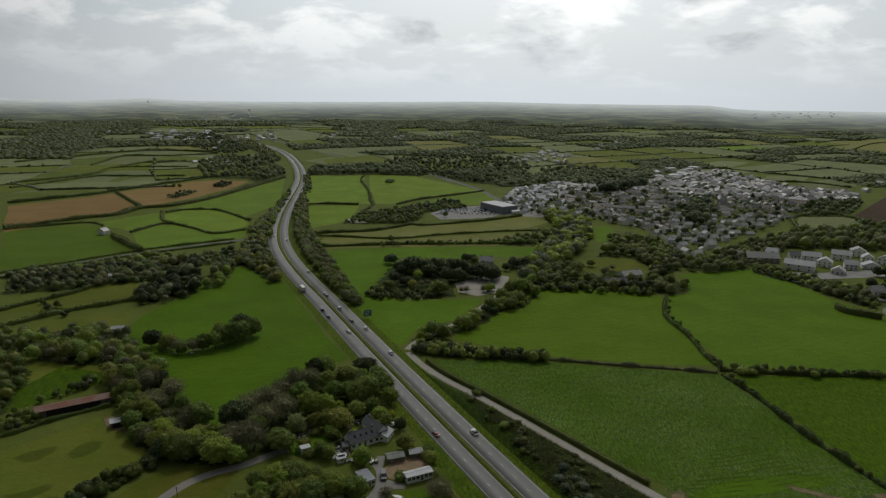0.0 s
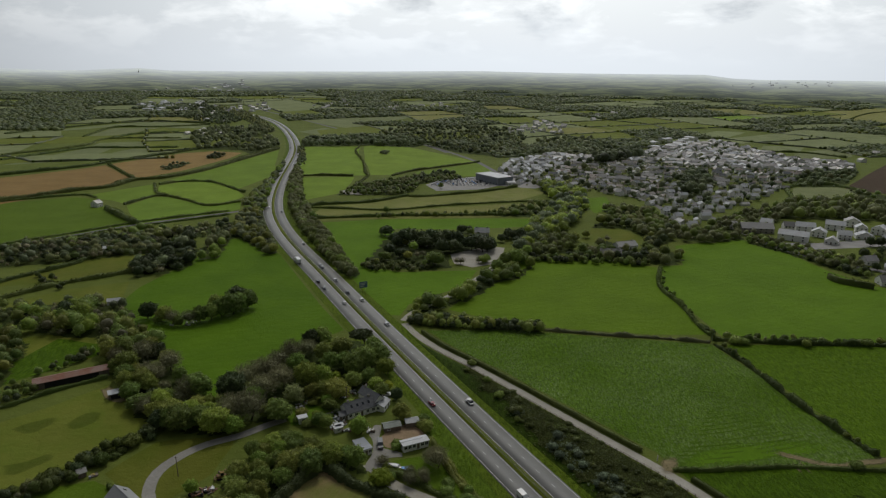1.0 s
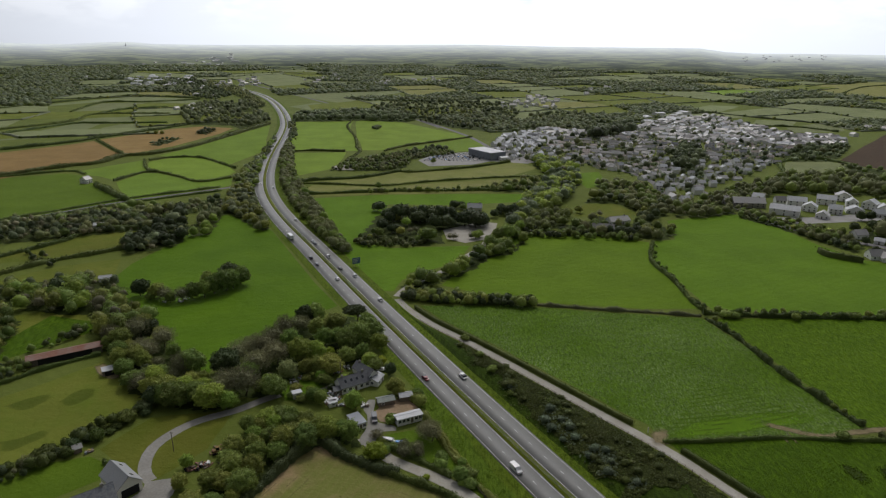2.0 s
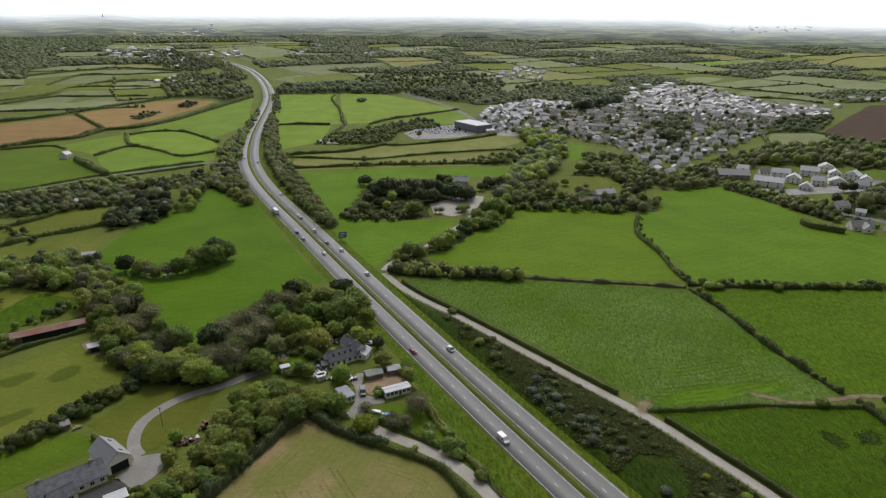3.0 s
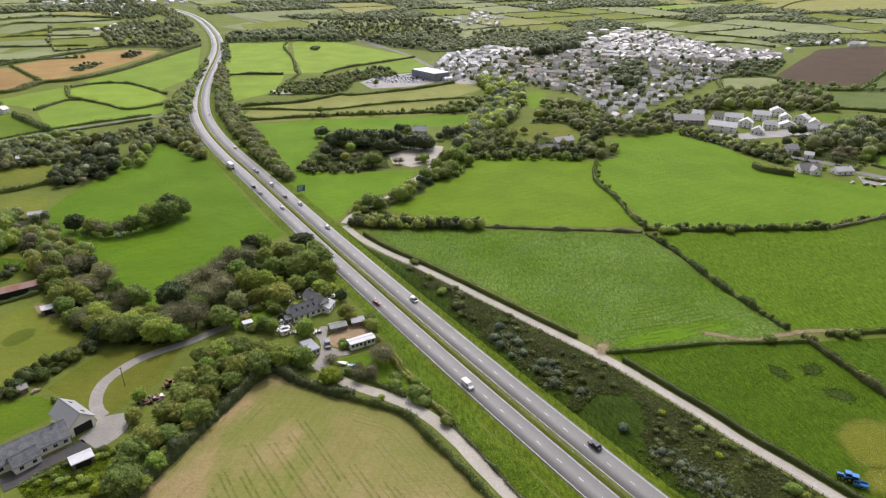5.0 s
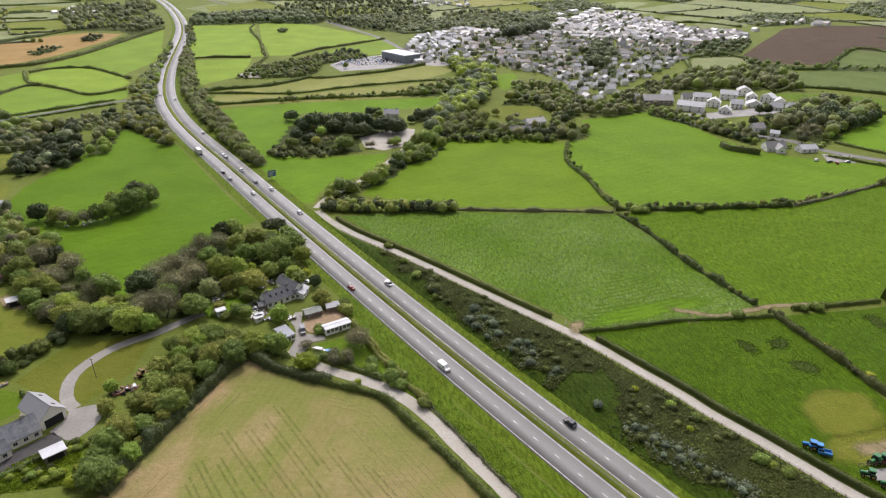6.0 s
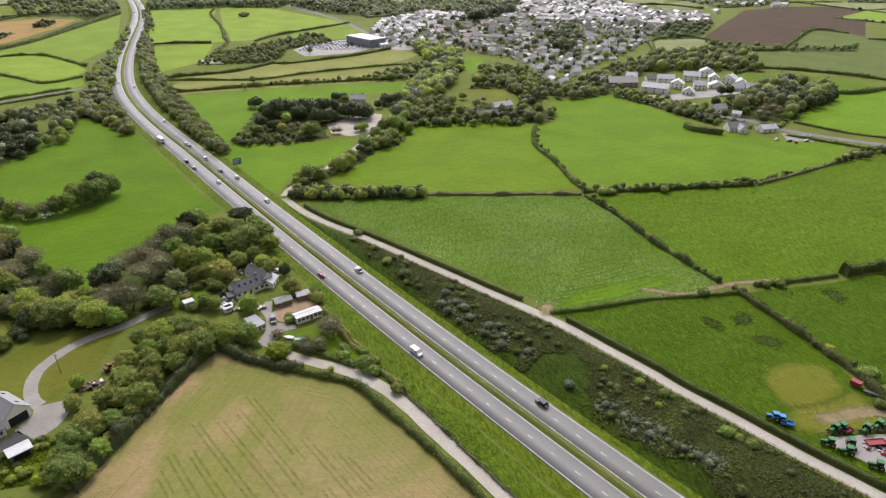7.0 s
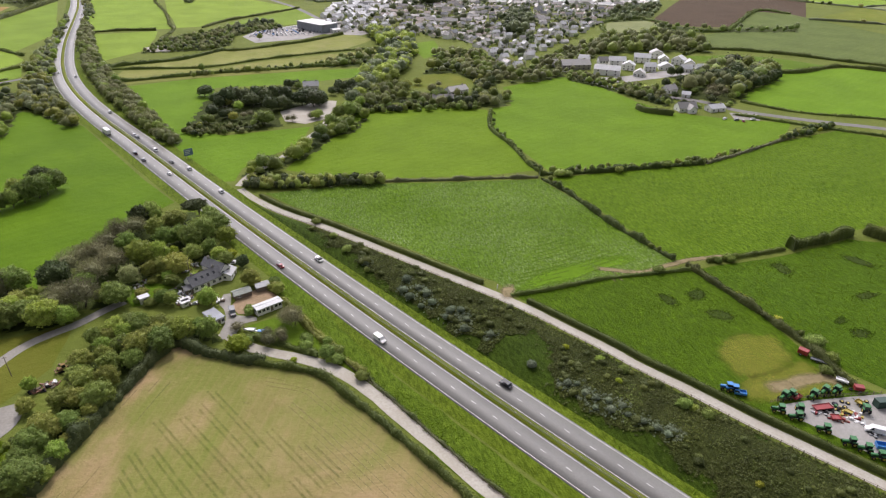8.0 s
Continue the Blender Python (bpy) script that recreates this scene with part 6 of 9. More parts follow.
def lift(x, y):
    """Height of the bank above the road."""
    x0, x1 = line_at(ROAD_LINE, y) + 13.5 / 0.89, line_at(LANE_LINE, y) - 3.4 / 0.86
    w = max(0.5, x1 - x0)
    t = min(1, max(0, (x - x0) / w))
    return 0.08 + min(2.2, w * 0.09) * math.sin(math.pi * min(1, t * 1.05)) ** 0.8


def build_bank():
    """The scrub bank between the carriageway and the lane: a low ridge with rounded shoulders."""
    ys = np.arange(-20, 322, 3.0)
    prof = np.linspace(0, 1, 9)
    v, f = [], []
    rng = np.random.default_rng(8)
    for y in ys:
        x0, x1 = line_at(ROAD_LINE, y) + 13.5 / 0.89, line_at(LANE_LINE, y) - 3.4 / 0.86
        width = max(0.5, x1 - x0)
        for t in prof:
            z = 0.08 + min(2.2, width * 0.09) * math.sin(math.pi * min(1, t * 1.05)) ** 0.8 if 0 < t < 1 else 0.04
            v.append((x0 + t * width, y, z + (rng.uniform(-.12, .12) if 0 < t < 1 else 0)))
    n = len(prof)
    f = [(j * n + i, j * n + i + 1, (j + 1) * n + i + 1, (j + 1) * n + i) for j in range(len(ys) - 1) for i in range(n - 1)]
    me = mesh_of("bank", v, f)
    me.polygons.foreach_set("use_smooth", np.ones(len(f), bool))
    tagged(link_mesh("bank", me, GRASS["bank"]), "grassy scrub bank between road and lane", "bank", kind="structure")
    # the brambles: a ragged dark floor and a low tangle of clumps above the grass
    def scrubby(x, y):
        a, b = noise.noise((x * 0.16, y * 0.16, 5)) * 4.2, noise.noise((x * 0.16, y * 0.16, 8)) * 4.2
        return inside(SCRUB, x + a, y + b) and x < line_at(LANE_LINE, y) - 3.9

    cell, cells, fv, ff = 1.3, {}, [], []

    def corner(i, j):
        if (i, j) not in cells:
            cells[i, j] = len(fv)
            x, y = (i + rng.uniform(-.35, .35)) * cell, (j + rng.uniform(-.35, .35)) * cell
            fv.append((x, y, lift(x, y) + 0.16 + 0.16 * noise.noise((x * 0.4, y * 0.4, 2))))
        return cells[i, j]

    for i in range(-8, 110):
        for j in range(-4, 246):
            if scrubby((i + .5) * cell, (j + .5) * cell):
                ff.append((corner(i, j), corner(i + 1, j), corner(i + 1, j + 1), corner(i, j + 1)))
    tagged(link_mesh("bramble_floor", mesh_of("bramble_floor", fv, ff), GRASS["bramble"]), "dark tangled bramble floor on the bank", "brambles", kind="stuff")
    kinds = {"bramble": [], "hedge": [], "silver": [], "mid": []}
    for _ in range(26000):
        y = rng.uniform(0, 318)
        x0, x1 = line_at(ROAD_LINE, y) + 15, line_at(LANE_LINE, y) - 3.9
        x = x0 + rng.uniform(0, 1) * (x1 - x0)
        astray = rng.random() < 0.2
        if not scrubby(x + (rng.uniform(0, 5) if astray else 0), y + (rng.uniform(-3, 3) if astray else 0)) or x1 - x0 < 1 or noise.noise((x * 0.12, y * 0.12, 20)) > 0.5:
            continue
        r = rng.uniform(0.26, 0.58) * (1.0 + 0.6 * noise.noise((x * 0.16, y * 0.16, 31)))
        k = noise.noise((x * 0.05, y * 0.05, 55)) + rng.uniform(-.25, .25)
        kind = "mid" if k > 0.5 else "silver" if min(math.dist((x, y), p) for p in SILVER + LOW_SILVER) < 3.4 and rng.random() < 0.6 else "hedge" if k < -0.18 else "bramble"
        kinds[kind].append((x, y, lift(x, y) + r * 0.4, r))
    words = {"bramble": "brown-green bramble scrub on the bank", "hedge": "dark green scrub on the bank", "silver": "pale silvery scrub on the bank", "mid": "green bushes on the bank"}
    for i, (kind, c) in enumerate(kinds.items()):
        c = np.array(c)
        stuff_clumps("scrub", c[:, :3], c[:, 3], kind, 90 + i, words[kind], "scrub", squash=0.6, sprays=9, spray=0.62, core=0.55)
    # rounded bushes that stand out of the brambles
    sets = {"hedge": [], "bramble": []}
    protos = []
    for k in range(3):
        me = crown_mesh(np.random.default_rng(400 + k), 0.62, 0.8, 7, 240, 2, 0.11, 0.0)
        v = np.empty(len(me.vertices) * 3, np.float32); me.vertices.foreach_get("co", v)
        q = np.empty(len(me.loops), np.int32); me.loops.foreach_get("vertex_index", q)
        bpy.data.meshes.remove(me)
        protos.append((v.reshape(-1, 3), q.reshape(-1, 3)))
    for _ in range(420):
        y = float(rng.uniform(20, 312))
        x0, x1 = float(line_at(ROAD_LINE, y)) + 15, float(line_at(LANE_LINE, y)) - 4.6
        x = x0 + float(rng.uniform(0, 1)) * (x1 - x0)
        if x1 - x0 < 1 or not scrubby(x, y) or noise.noise((x * 0.06, y * 0.06, 70)) < -0.1:
            continue
        v, q = protos[int(rng.integers(3))]
        size, a = float(rng.uniform(1.3, 2.9)) * (1.4 if y > 230 else 1.0), float(rng.uniform(0, 6.283))
        turned = np.c_[v[:, 0] * math.cos(a) - v[:, 1] * math.sin(a), v[:, 0] * math.sin(a) + v[:, 1] * math.cos(a), v[:, 2] * 0.85]
        sets[str(rng.choice(["hedge", "bramble", "bramble"]))].append((turned * size + np.array((x, y, lift(x, y) - 0.05)), q))
    for kind, made in sets.items():
        tagged(link_mesh("bank_bushes", mesh_of("bank_bushes", *merge(*made)), LEAF[kind]), words[kind].replace("scrub", "rounded bushes"), "bushes", kind="stuff")


build_bank()
for bush_kind, bush_high, bush_at in (("silver", 2.6, SILVER), ("silver", 1.9, LOW_SILVER),
                                      ("yellow", 2.0, [(89.3, 157.9), (98, 137.5), (112.9, 90.9), (-0.3, 176.5), (-17.4, 191.2)]),
                                      ("fresh", 2.6, [(114.2, 121.3), (97.7, 149.4), (11.5, 173.4), (4.1, 184.9)]),
                                      ("mid", 3.0, [(116.5, 117.5), (112, 123), (17.7, 279.9), (23.3, 260.5), (27.5, 245.8), (33, 227), (103, 143)])):
    for bx, by in bush_at:
        bush = tree(bx, by, bush_kind, bush_high * random.uniform(0.8, 1.2), True, "bush", random, random.uniform(0.9, 1.2))
        if bx > line_at(ROAD_LINE, by) + 15:
            bush.matrix_world = Matrix.Translation((0, 0, lift(bx, by) - 0.1)) @ bush.matrix_world

hedge([(-2.1, 217), (3.5, 201), (8.4, 188.6), (14.7, 176.3), (21.9, 162.3)], 1.3, 1.6, "olive", 0.8, "straggling roadside bushes and long grass")
hedge([(21.9, 162.3), (28.3, 148.6), (35.1, 133.5), (44.2, 114.7), (51.6, 100.9)], 0.9, 1.2, "bramble", 0.9, "low brambles along a roadside fence")
patch = field
patch("verge", [(-7, 244.4), (3.4, 227.6), (16.8, 192), (30.7, 160), (42.8, 136.6), (53, 116.4), (62, 99.7), (49.1, 87.6), (42, 108), (33.2, 126.3), (25.5, 143.4), (20.9, 156.4), (12.4, 173.2), (4.4, 188.2), (-1, 209.8)], 0.06, "bright green verge beside the road", "verge")
VERGE_SHAPE = [(-4.9, 240), (3.3, 225.9), (16.6, 190.6), (30.5, 158.9), (42.5, 135.7), (52.7, 115.7), (61.7, 99.1), (52.7, 96.2), (44.1, 114.1), (28.6, 150.3), (22.1, 163.4), (12.8, 176.8), (4.7, 191.6), (-0.9, 211.8)]
patch("lawn", [(-14.6, 201.1), (-10.5, 202.5), (-3.0, 204.5), (2.6, 198.1), (7.2, 190.4), (11.1, 180.9), (8.0, 179.0), (2.7, 183.1), (-4.5, 189.4), (-13.9, 196.4)], 0.09, "green garden lawn with small trees", "lawn")
patch("lawn", [(-60.8, 234.4), (-52.6, 242.2), (-42.3, 235.4), (-39.1, 228.4), (-47.5, 224.7), (-56.2, 224.4)], 0.07, "small green garden lawn", "lawn")
patch("pasture", [(-20.6, 220.7), (-11.9, 226.6), (-0.6, 221.5), (-2.8, 214.2), (-13.4, 206.2), (-17.5, 212.3)], 0.07, "worn garden grass", "lawn")
worn_patch([(139.3, 145.8), (149.1, 152.1), (157.6, 152.7), (161.5, 150.3), (167.9, 149.3), (166.5, 142), (165.3, 135.8), (157.5, 130.7), (148.6, 129.1), (143.1, 128.2), (137.8, 131.9), (137.6, 137.4)], WORN["yellowed"], "yellowish mown circle in the rough pasture", "grass_patch")
worn_patch([(133.5, 126), (138, 131.5), (147.2, 131.9), (162, 133.7), (167.2, 134.3), (169.5, 125.4), (171.1, 120.9), (168.2, 117.1), (155.2, 117.3), (139.2, 118.3), (132.5, 121.4)], WORN["yellowed"], "yellowish worn grass near farm machinery", "grass_patch")


def bare(pts, material, label, name="bare_ground", z=0.118, category="ground", soft=False):
    ob = field("pale", pts, z, label, name, soft)
    FIELD_SHAPES.pop()
    ob.data.materials[0] = material
    ob["category"] = category
    return ob


worn_track([(81.7, 192.1), (83.8, 198.3), (86.2, 203.8), (88.3, 208.7)], 7, WORN["earth"], "trodden earth in a field gateway")
worn_track([(124.1, 209.3), (132.7, 204.9), (144.4, 199.8), (156.3, 202.2), (170.1, 204.3), (179.1, 203.8), (191.7, 203.5)], 4.5, WORN["earth"], "pale worn earth track between fields")
for wheel_way in ([(129.6, 204.6), (129.6, 200.4), (129.6, 195.8), (129.4, 191.4)], [(132.7, 204.9), (132.6, 200.2), (132.9, 195.5), (133.1, 191.4)]):
    worn_track(wheel_way, 1.3, WORN["earth"], "wheel-worn earth through a field gateway", z=0.137)
worn_track([(141, 124.3), (150.9, 124.5), (160.1, 124.9), (166.8, 123.8), (168.6, 119.8), (168.1, 114.4)], 7, WORN["earth"], "worn bare earth beside farm machinery", z=0.14)
YARD = [(138.5, 116.9), (152.5, 116.6), (165.8, 114.7), (178.8, 112.7), (199.5, 108.4), (162.2, 77.7), (154.6, 90.2), (149.5, 100.4), (144.4, 108.8)]
bare(YARD, CONCRETE, "grey concrete yard with farm machinery", "yard", category="yard")
bare([(-90.3, 175.1), (-81.4, 176.7), (-79.5, 172.1), (-79.8, 166.8), (-84.7, 160), (-88.4, 162.8), (-92.6, 165.1), (-89.7, 170.7)], GRIT, "grey gravel yard before a barn", "yard", category="yard", soft=True)
bare([(-108.1, 150.2), (-93.4, 162.9), (-91.2, 165), (-86.7, 160.7), (-100.8, 147.5), (-103.9, 144.8)], OLD_TAR, "dark paved strip along a house", "yard", category="yard")
bare([(-24.9, 217.9), (-23.6, 225.1), (-20.8, 225.1), (-20.8, 216.9), (-21.1, 212.4), (-18.0, 208.7), (-11.7, 206.5), (-11.2, 203.7), (-16.7, 202.9), (-18.0, 198.7), (-20.6, 195.3), (-23.0, 194.2), (-24.4, 198.6), (-23.2, 202.4), (-22.4, 206.4), (-22.9, 213.5)], GRIT, "grey gravel farmyard", "yard", category="yard", soft=True)
bare([(-20.1, 216.7), (-18.4, 220.3), (-12.7, 225.2), (-6.7, 223.6), (-2.8, 215.6), (-8.8, 213.8), (-12.6, 212.1), (-15.0, 208.9), (-17.7, 209.3), (-19.2, 212.5)], DIRT, "bare reddish brown earth plot", "garden_plot", z=0.121, soft=True)
bare([(10.9, 470.3), (13.1, 446.2), (26.2, 436.8), (39.8, 444.9), (51.1, 471.9), (54.4, 490.1), (45.3, 494.1), (33.1, 487.2)], TRACK, "pale gravel yard among dark trees", "yard", category="yard")
bare([(-13.7, 777.2), (5.5, 816.9), (50.8, 842.2), (75.9, 775.4), (51.8, 749.9), (-0.5, 736.9)], CONCRETE, "grey car park beside a showroom", "car_park", category="car park")
bare([(75.9, 775.4), (50.8, 842.2), (90.5, 888.8), (122.6, 841.2), (151.9, 797.8), (117.9, 759.5)], CONCRETE, "grey forecourts at the village edge", "forecourt", category="car park")
bare([(-110.9, 729.3), (-92.2, 756.6), (-80.6, 735.4), (-84, 709.1), (-102.2, 709.6)], TRACK, "pale gravel patch beside scrub", "gravel_patch")
bare([(333.7, 394), (352.8, 386.7), (343, 371.6), (326.5, 378.2)], GRIT, "grey gravel parking beside a bungalow", "yard", category="yard")
bare([(290, 514.9), (318.3, 515.3), (366.8, 527.5), (393.3, 521.8), (391.5, 510.6), (337.8, 500.3), (294.7, 493.1)], CONCRETE, "pale paving between white houses", "paving", category="paving")


def post_fence(line, gap, side, high, label):
    """Timber posts with two thin rails."""
    top = empty("fence", Matrix(), label, "fence")
    pts = even(line, gap)
    pts = pts + normals(pts) * side
    me = bpy.data.meshes.new("post")
    bm = boxed(-0.08, 0.08, -0.08, 0.08, -0.1, high, bevel=0.02)
    bm.to_mesh(me); bm.free(); me.materials.append(TIMBER)
    for x, y in pts:
        ob = new("post", me)
        ob.parent = top
        ob.matrix_world = pose(x, y, 0, random.uniform(-3, 3), random.uniform(-3, 3), random.uniform(0, 90))
    for z in (high * 0.45, high * 0.85):
        ribbon("rail", pts, -0.03, 0.03, z, TIMBER, 0.09, top)


post_fence(LANE_LINE[8:100], 3.0, -2.7 * _east, 1.25, "weathered timber post fence beside the lane")
post_fence(even(smooth_line([(1.6, 203.3), (14.4, 174.5), (28.1, 147.6), (43.9, 113.6), (50.1, 100.8)], 4), 4), 4.0, 0, 1.1, "old timber post fence along the verge")

# ---------------------------------------------------------------- buildings
def window(parent, m, w, h, detail=True):
    pane = part("window", boxed(-w / 2, w / 2, -0.06, 0.06, 0, h), GLASS, parent)
    pane.matrix_local = m
    if detail:
        bm = bmesh.new()
        for a in ((-w / 2 - .07, -w / 2 + .03, -.09, .09, -.07, h + .07), (w / 2 - .03, w / 2 + .07, -.09, .09, -.07, h + .07), (-w / 2 + .03, w / 2 - .03, -.09, .09, -.07, .03), (-w / 2 + .03, w / 2 - .03, -.09, .09, h - .03, h + .07), (-.03, .03, -.08, .08, .03, h - .03)):
            box(bm, *a)
        part("window_frame", bm, FRAME, pane, "white window frame")
    return pane


def house_parts(top, L, D, wall_h, roof_h, wall_m, roof_m, windows=3, storeys=1, door=True, chimneys=1, gable_front=False, detail=True, garage=False, flat=False, rooflights=0):
    """Walls, pitched roof with eaves, windows, door and chimneys round the middle of the front wall; x along it, y to the back."""
    if flat:
        part("wall", boxed(-L / 2, L / 2, 0, D, -0.3, wall_h), wall_m, top)
        part("roof", boxed(-L / 2 - .3, L / 2 + .3, -.3, D + .3, wall_h, wall_h + max(.25, roof_h), bevel=0.08), roof_m, top)
    else:
        span, run = (L, D) if gable_front else (D, L)
        o, t = 0.35, 0.18
        k = roof_h / (span / 2)
        wall = prism([(-span / 2, -0.3), (span / 2, -0.3), (span / 2, wall_h), (0, wall_h + roof_h - 0.02), (-span / 2, wall_h)], -run / 2, run / 2)
        turn = Matrix.Translation((0, D / 2, 0)) @ (Matrix.Rotation(radians(90), 4, "Z") if gable_front else Matrix())
        bmesh.ops.transform(wall, matrix=turn, verts=wall.verts)
        part("wall", wall, wall_m, top)
        roof = prism([(-span / 2 - o, wall_h - o * k), (0, wall_h + roof_h), (span / 2 + o, wall_h - o * k), (span / 2 + o, wall_h - o * k + t), (0, wall_h + roof_h + t * 1.15), (-span / 2 - o, wall_h - o * k + t)], -run / 2 - o, run / 2 + o)
        bmesh.ops.transform(roof, matrix=turn, verts=roof.verts)
        roof_ob = part("roof", roof, roof_m, top)
        if detail:
          ridge = prism([(-.16, -.06), (0, .08), (.16, -.06)], -run / 2 - o, run / 2 + o)
          bmesh.ops.transform(ridge, matrix=turn @ Matrix.Translation((0, 0, wall_h + roof_h + t * 1.2)), verts=ridge.verts)
          part("ridge", ridge, roof_m, roof_ob)
        for i in range(rooflights):
            x = (-0.3 + 0.6 * i / max(1, rooflights - 1)) * run
            lite = boxed(-.45, .45, -.6, .6, 0, .08)
            part("rooflight", lite, GLASS, roof_ob).matrix_local = turn @ Matrix.Translation((x, -span / 4, wall_h + roof_h / 2 + t)) @ Matrix.Rotation(math.atan(k), 4, "X")
        for i in range(chimneys):
            x = (-0.36 + 0.72 * i) * run if chimneys > 1 else 0.33 * run
            c = turn @ Vector((x, 0, 0))
            bm = boxed(c.x - .45, c.x + .45, c.y - .35, c.y + .35, wall_h + roof_h - .6, wall_h + roof_h + 1.0, bevel=0.04)
            stack = part("chimney", bm, STONE_WALL, top)
            if detail:
                pot = bmesh.new()
                bmesh.ops.create_cone(pot, cap_ends=True, segments=8, radius1=.14, radius2=.11, depth=.5, matrix=Matrix.Translation((c.x, c.y, wall_h + roof_h + 1.2)))
                part("chimney_pot", pot, TILE, stack)
    lift = wall_h / storeys
    for s in range(storeys):
        for i in range(windows):
            x = (i + 0.5) / windows * L - L / 2
            if garage and s == 0:
                continue
            if door and s == 0 and i == windows // 2:
                part("door", boxed(x - .48, x + .48, -.07, .05, 0.02, 2.05), TIMBER, top)
            else:
                window(top, Matrix.Translation((x, 0, s * lift + 0.9)), 1.15, min(1.2, lift - 1.3), detail)
    for s in range(storeys):
        for x in ((-L / 2, L / 2) if windows and detail else ()):
            window(top, Matrix.Translation((x, D * 0.5, s * lift + 0.9)) @ Matrix.Rotation(radians(90), 4, "Z"), 1.0, min(1.1, lift - 1.3), detail)
    if garage:
        # a black slab on the wall, painted as the shade inside an opening
        part("garage_door", boxed(-L * .36, L * .36, -.08, .05, 0.02, min(2.9, wall_h - .3)), DARK, top, "dark open garage doorway")


def building(a, b, D, wall_h, roof_h, label, wall_m=None, roof_m=None, category="house", name="house", lift=0.0, **more):
    """A building whose front wall runs from a to b on the plan; it reaches D metres back from there."""
    a, b = np.array(a), np.array(b)
    mid, d = (a + b) / 2, b - a
    L = float(np.linalg.norm(d))
    back = np.array((-d[1], d[0])) / L
    turn = math.degrees(math.atan2(d[1], d[0]))
    top = empty(name, pose(mid[0], mid[1], gz(*mid) + lift, 0, 0, turn), label, category)
    house_parts(top, L, D, wall_h, roof_h, wall_m or WHITE_WALL, roof_m or SLATE, **more)
    return top


# the farmhouse by the road
building(*[(-34.5, 228.9), (-23.8, 235.8)], 6.8, 2.8, 2.9, "long white farmhouse with a grey slate roof and rooflights", WHITE_WALL, DARK_SLATE, windows=5, chimneys=2, rooflights=4)
building(*[(-24.4, 236.2), (-20.8, 239.6)], 11, 4.2, 2.2, "white two-storey gabled wing of the farmhouse", WHITE_WALL, DARK_SLATE, windows=2, storeys=2, chimneys=1, gable_front=True, door=False)
building(*[(-20.6, 235.0), (-18.6, 241.2)], 5, 2.4, 1.0, "low grey-roofed porch of the farmhouse", WHITE_WALL, BARN_SLATE, windows=2, chimneys=0)
building(*[(-37.2, 227.6), (-34.5, 228.9)], 3.6, 2.3, 0.9, "dark gable end of the farmhouse", TIMBER, DARK_SLATE, windows=1, chimneys=0, door=False)
building(*[(-18.9, 219.4), (-12.9, 221.7)], 4.0, 2.1, 0.7, "low green-grey shed beside an earth plot", TIMBER, SHED_GREEN, "shed", "shed", windows=2, chimneys=0, door=True)
building(*[(-10.8, 223.2), (-6.1, 224.5)], 3.6, 2.2, 0.8, "small pale timber garden shed", TIMBER, PALE_ROOF, "shed", "shed", windows=1, chimneys=0)
building(*[(-11.0, 206.3), (-2.0, 210.5)], 3.6, 2.5, 0.3, "white static caravan with a pale grey roof", WHITE_WALL, PALE_ROOF, "static caravan", "static_caravan", windows=6, chimneys=0, lift=0.3)
building(*[(-26.2, 203.4), (-22.5, 205.6)], 7.5, 2.5, 0.2, "small white cabin with a cluttered flat roof", WHITE_WALL, GREY_CLAD, "cabin", "cabin", flat=True, windows=3, chimneys=0)
building(*[(-38.1, 220.7), (-35.2, 221.7)], 2.2, 1.8, 0.15, "white flat-roofed garden store", WHITE_WALL, PALE_ROOF, "shed", "shed", flat=True, windows=1, door=False)
building(*[(-53.1, 225), (-50, 226.6)], 2.5, 2.2, 0.15, "small white touring caravan", WHITE_WALL, PALE_ROOF, "caravan", "caravan", flat=True, windows=1, door=False, lift=0.3)
building(*[(-38, 219), (-35.3, 220.5)], 2.2, 1.8, 0.15, "white flat-roofed garden store", WHITE_WALL, PALE_ROOF, "shed", "shed", flat=True, windows=1, door=False)
building(*[(-120.3, 189.5), (-118.4, 191.1)], 2.5, 2.0, 0.8, "small dark timber shed by a hedge", TIMBER, SLATE, "shed", "shed", windows=1, chimneys=0)
for van_at in ([(-230.7, 484.7), (-227.5, 486.5)], [(-222.3, 478.4), (-218.7, 480.2)], [(-216.3, 478.6), (-212.7, 480.4)]):
    building(*van_at, 2.6, 2.3, 0.2, "white caravan parked among scrub", WHITE_WALL, PALE_ROOF, "caravan", "caravan", flat=True, windows=2, door=False, chimneys=0, lift=0.3)
# the cream house and barn by the curved drive
building(*[(-109, 151.4), (-93.8, 163.9)], 8.5, 2.8, 3.2, "long cream cottage with a weathered slate roof", CREAM_WALL, OLD_SLATE, windows=7, chimneys=2)
building(*[(-103.7, 151.2), (-98.9, 156.3)], 4.5, 2.8, 2.2, "cream cottage extension with a slate roof", CREAM_WALL, OLD_SLATE, windows=2, door=False, chimneys=0)
building(*[(-94.6, 166), (-89.6, 171.7)], 12, 3.7, 3.2, "cream barn with a pale slate roof and wide doorway", CREAM_WALL, BARN_SLATE, "barn", "barn", gable_front=True, windows=1, garage=True, chimneys=0, rooflights=2)
building(*[(-88.3, 151.2), (-83.6, 154.5)], 4.0, 2.3, 0.2, "open-fronted store with a white sheet roof", TIMBER, PALE_ROOF, "shed", "shed", flat=True, windows=0, garage=True, door=False)
building(*[(-136.2, 243), (-132, 245.6)], 4.2, 2.4, 0.2, "small field shelter with a white sheet roof", TIMBER, PALE_ROOF, "shed", "field_shelter", flat=True, windows=0, garage=True, door=False)
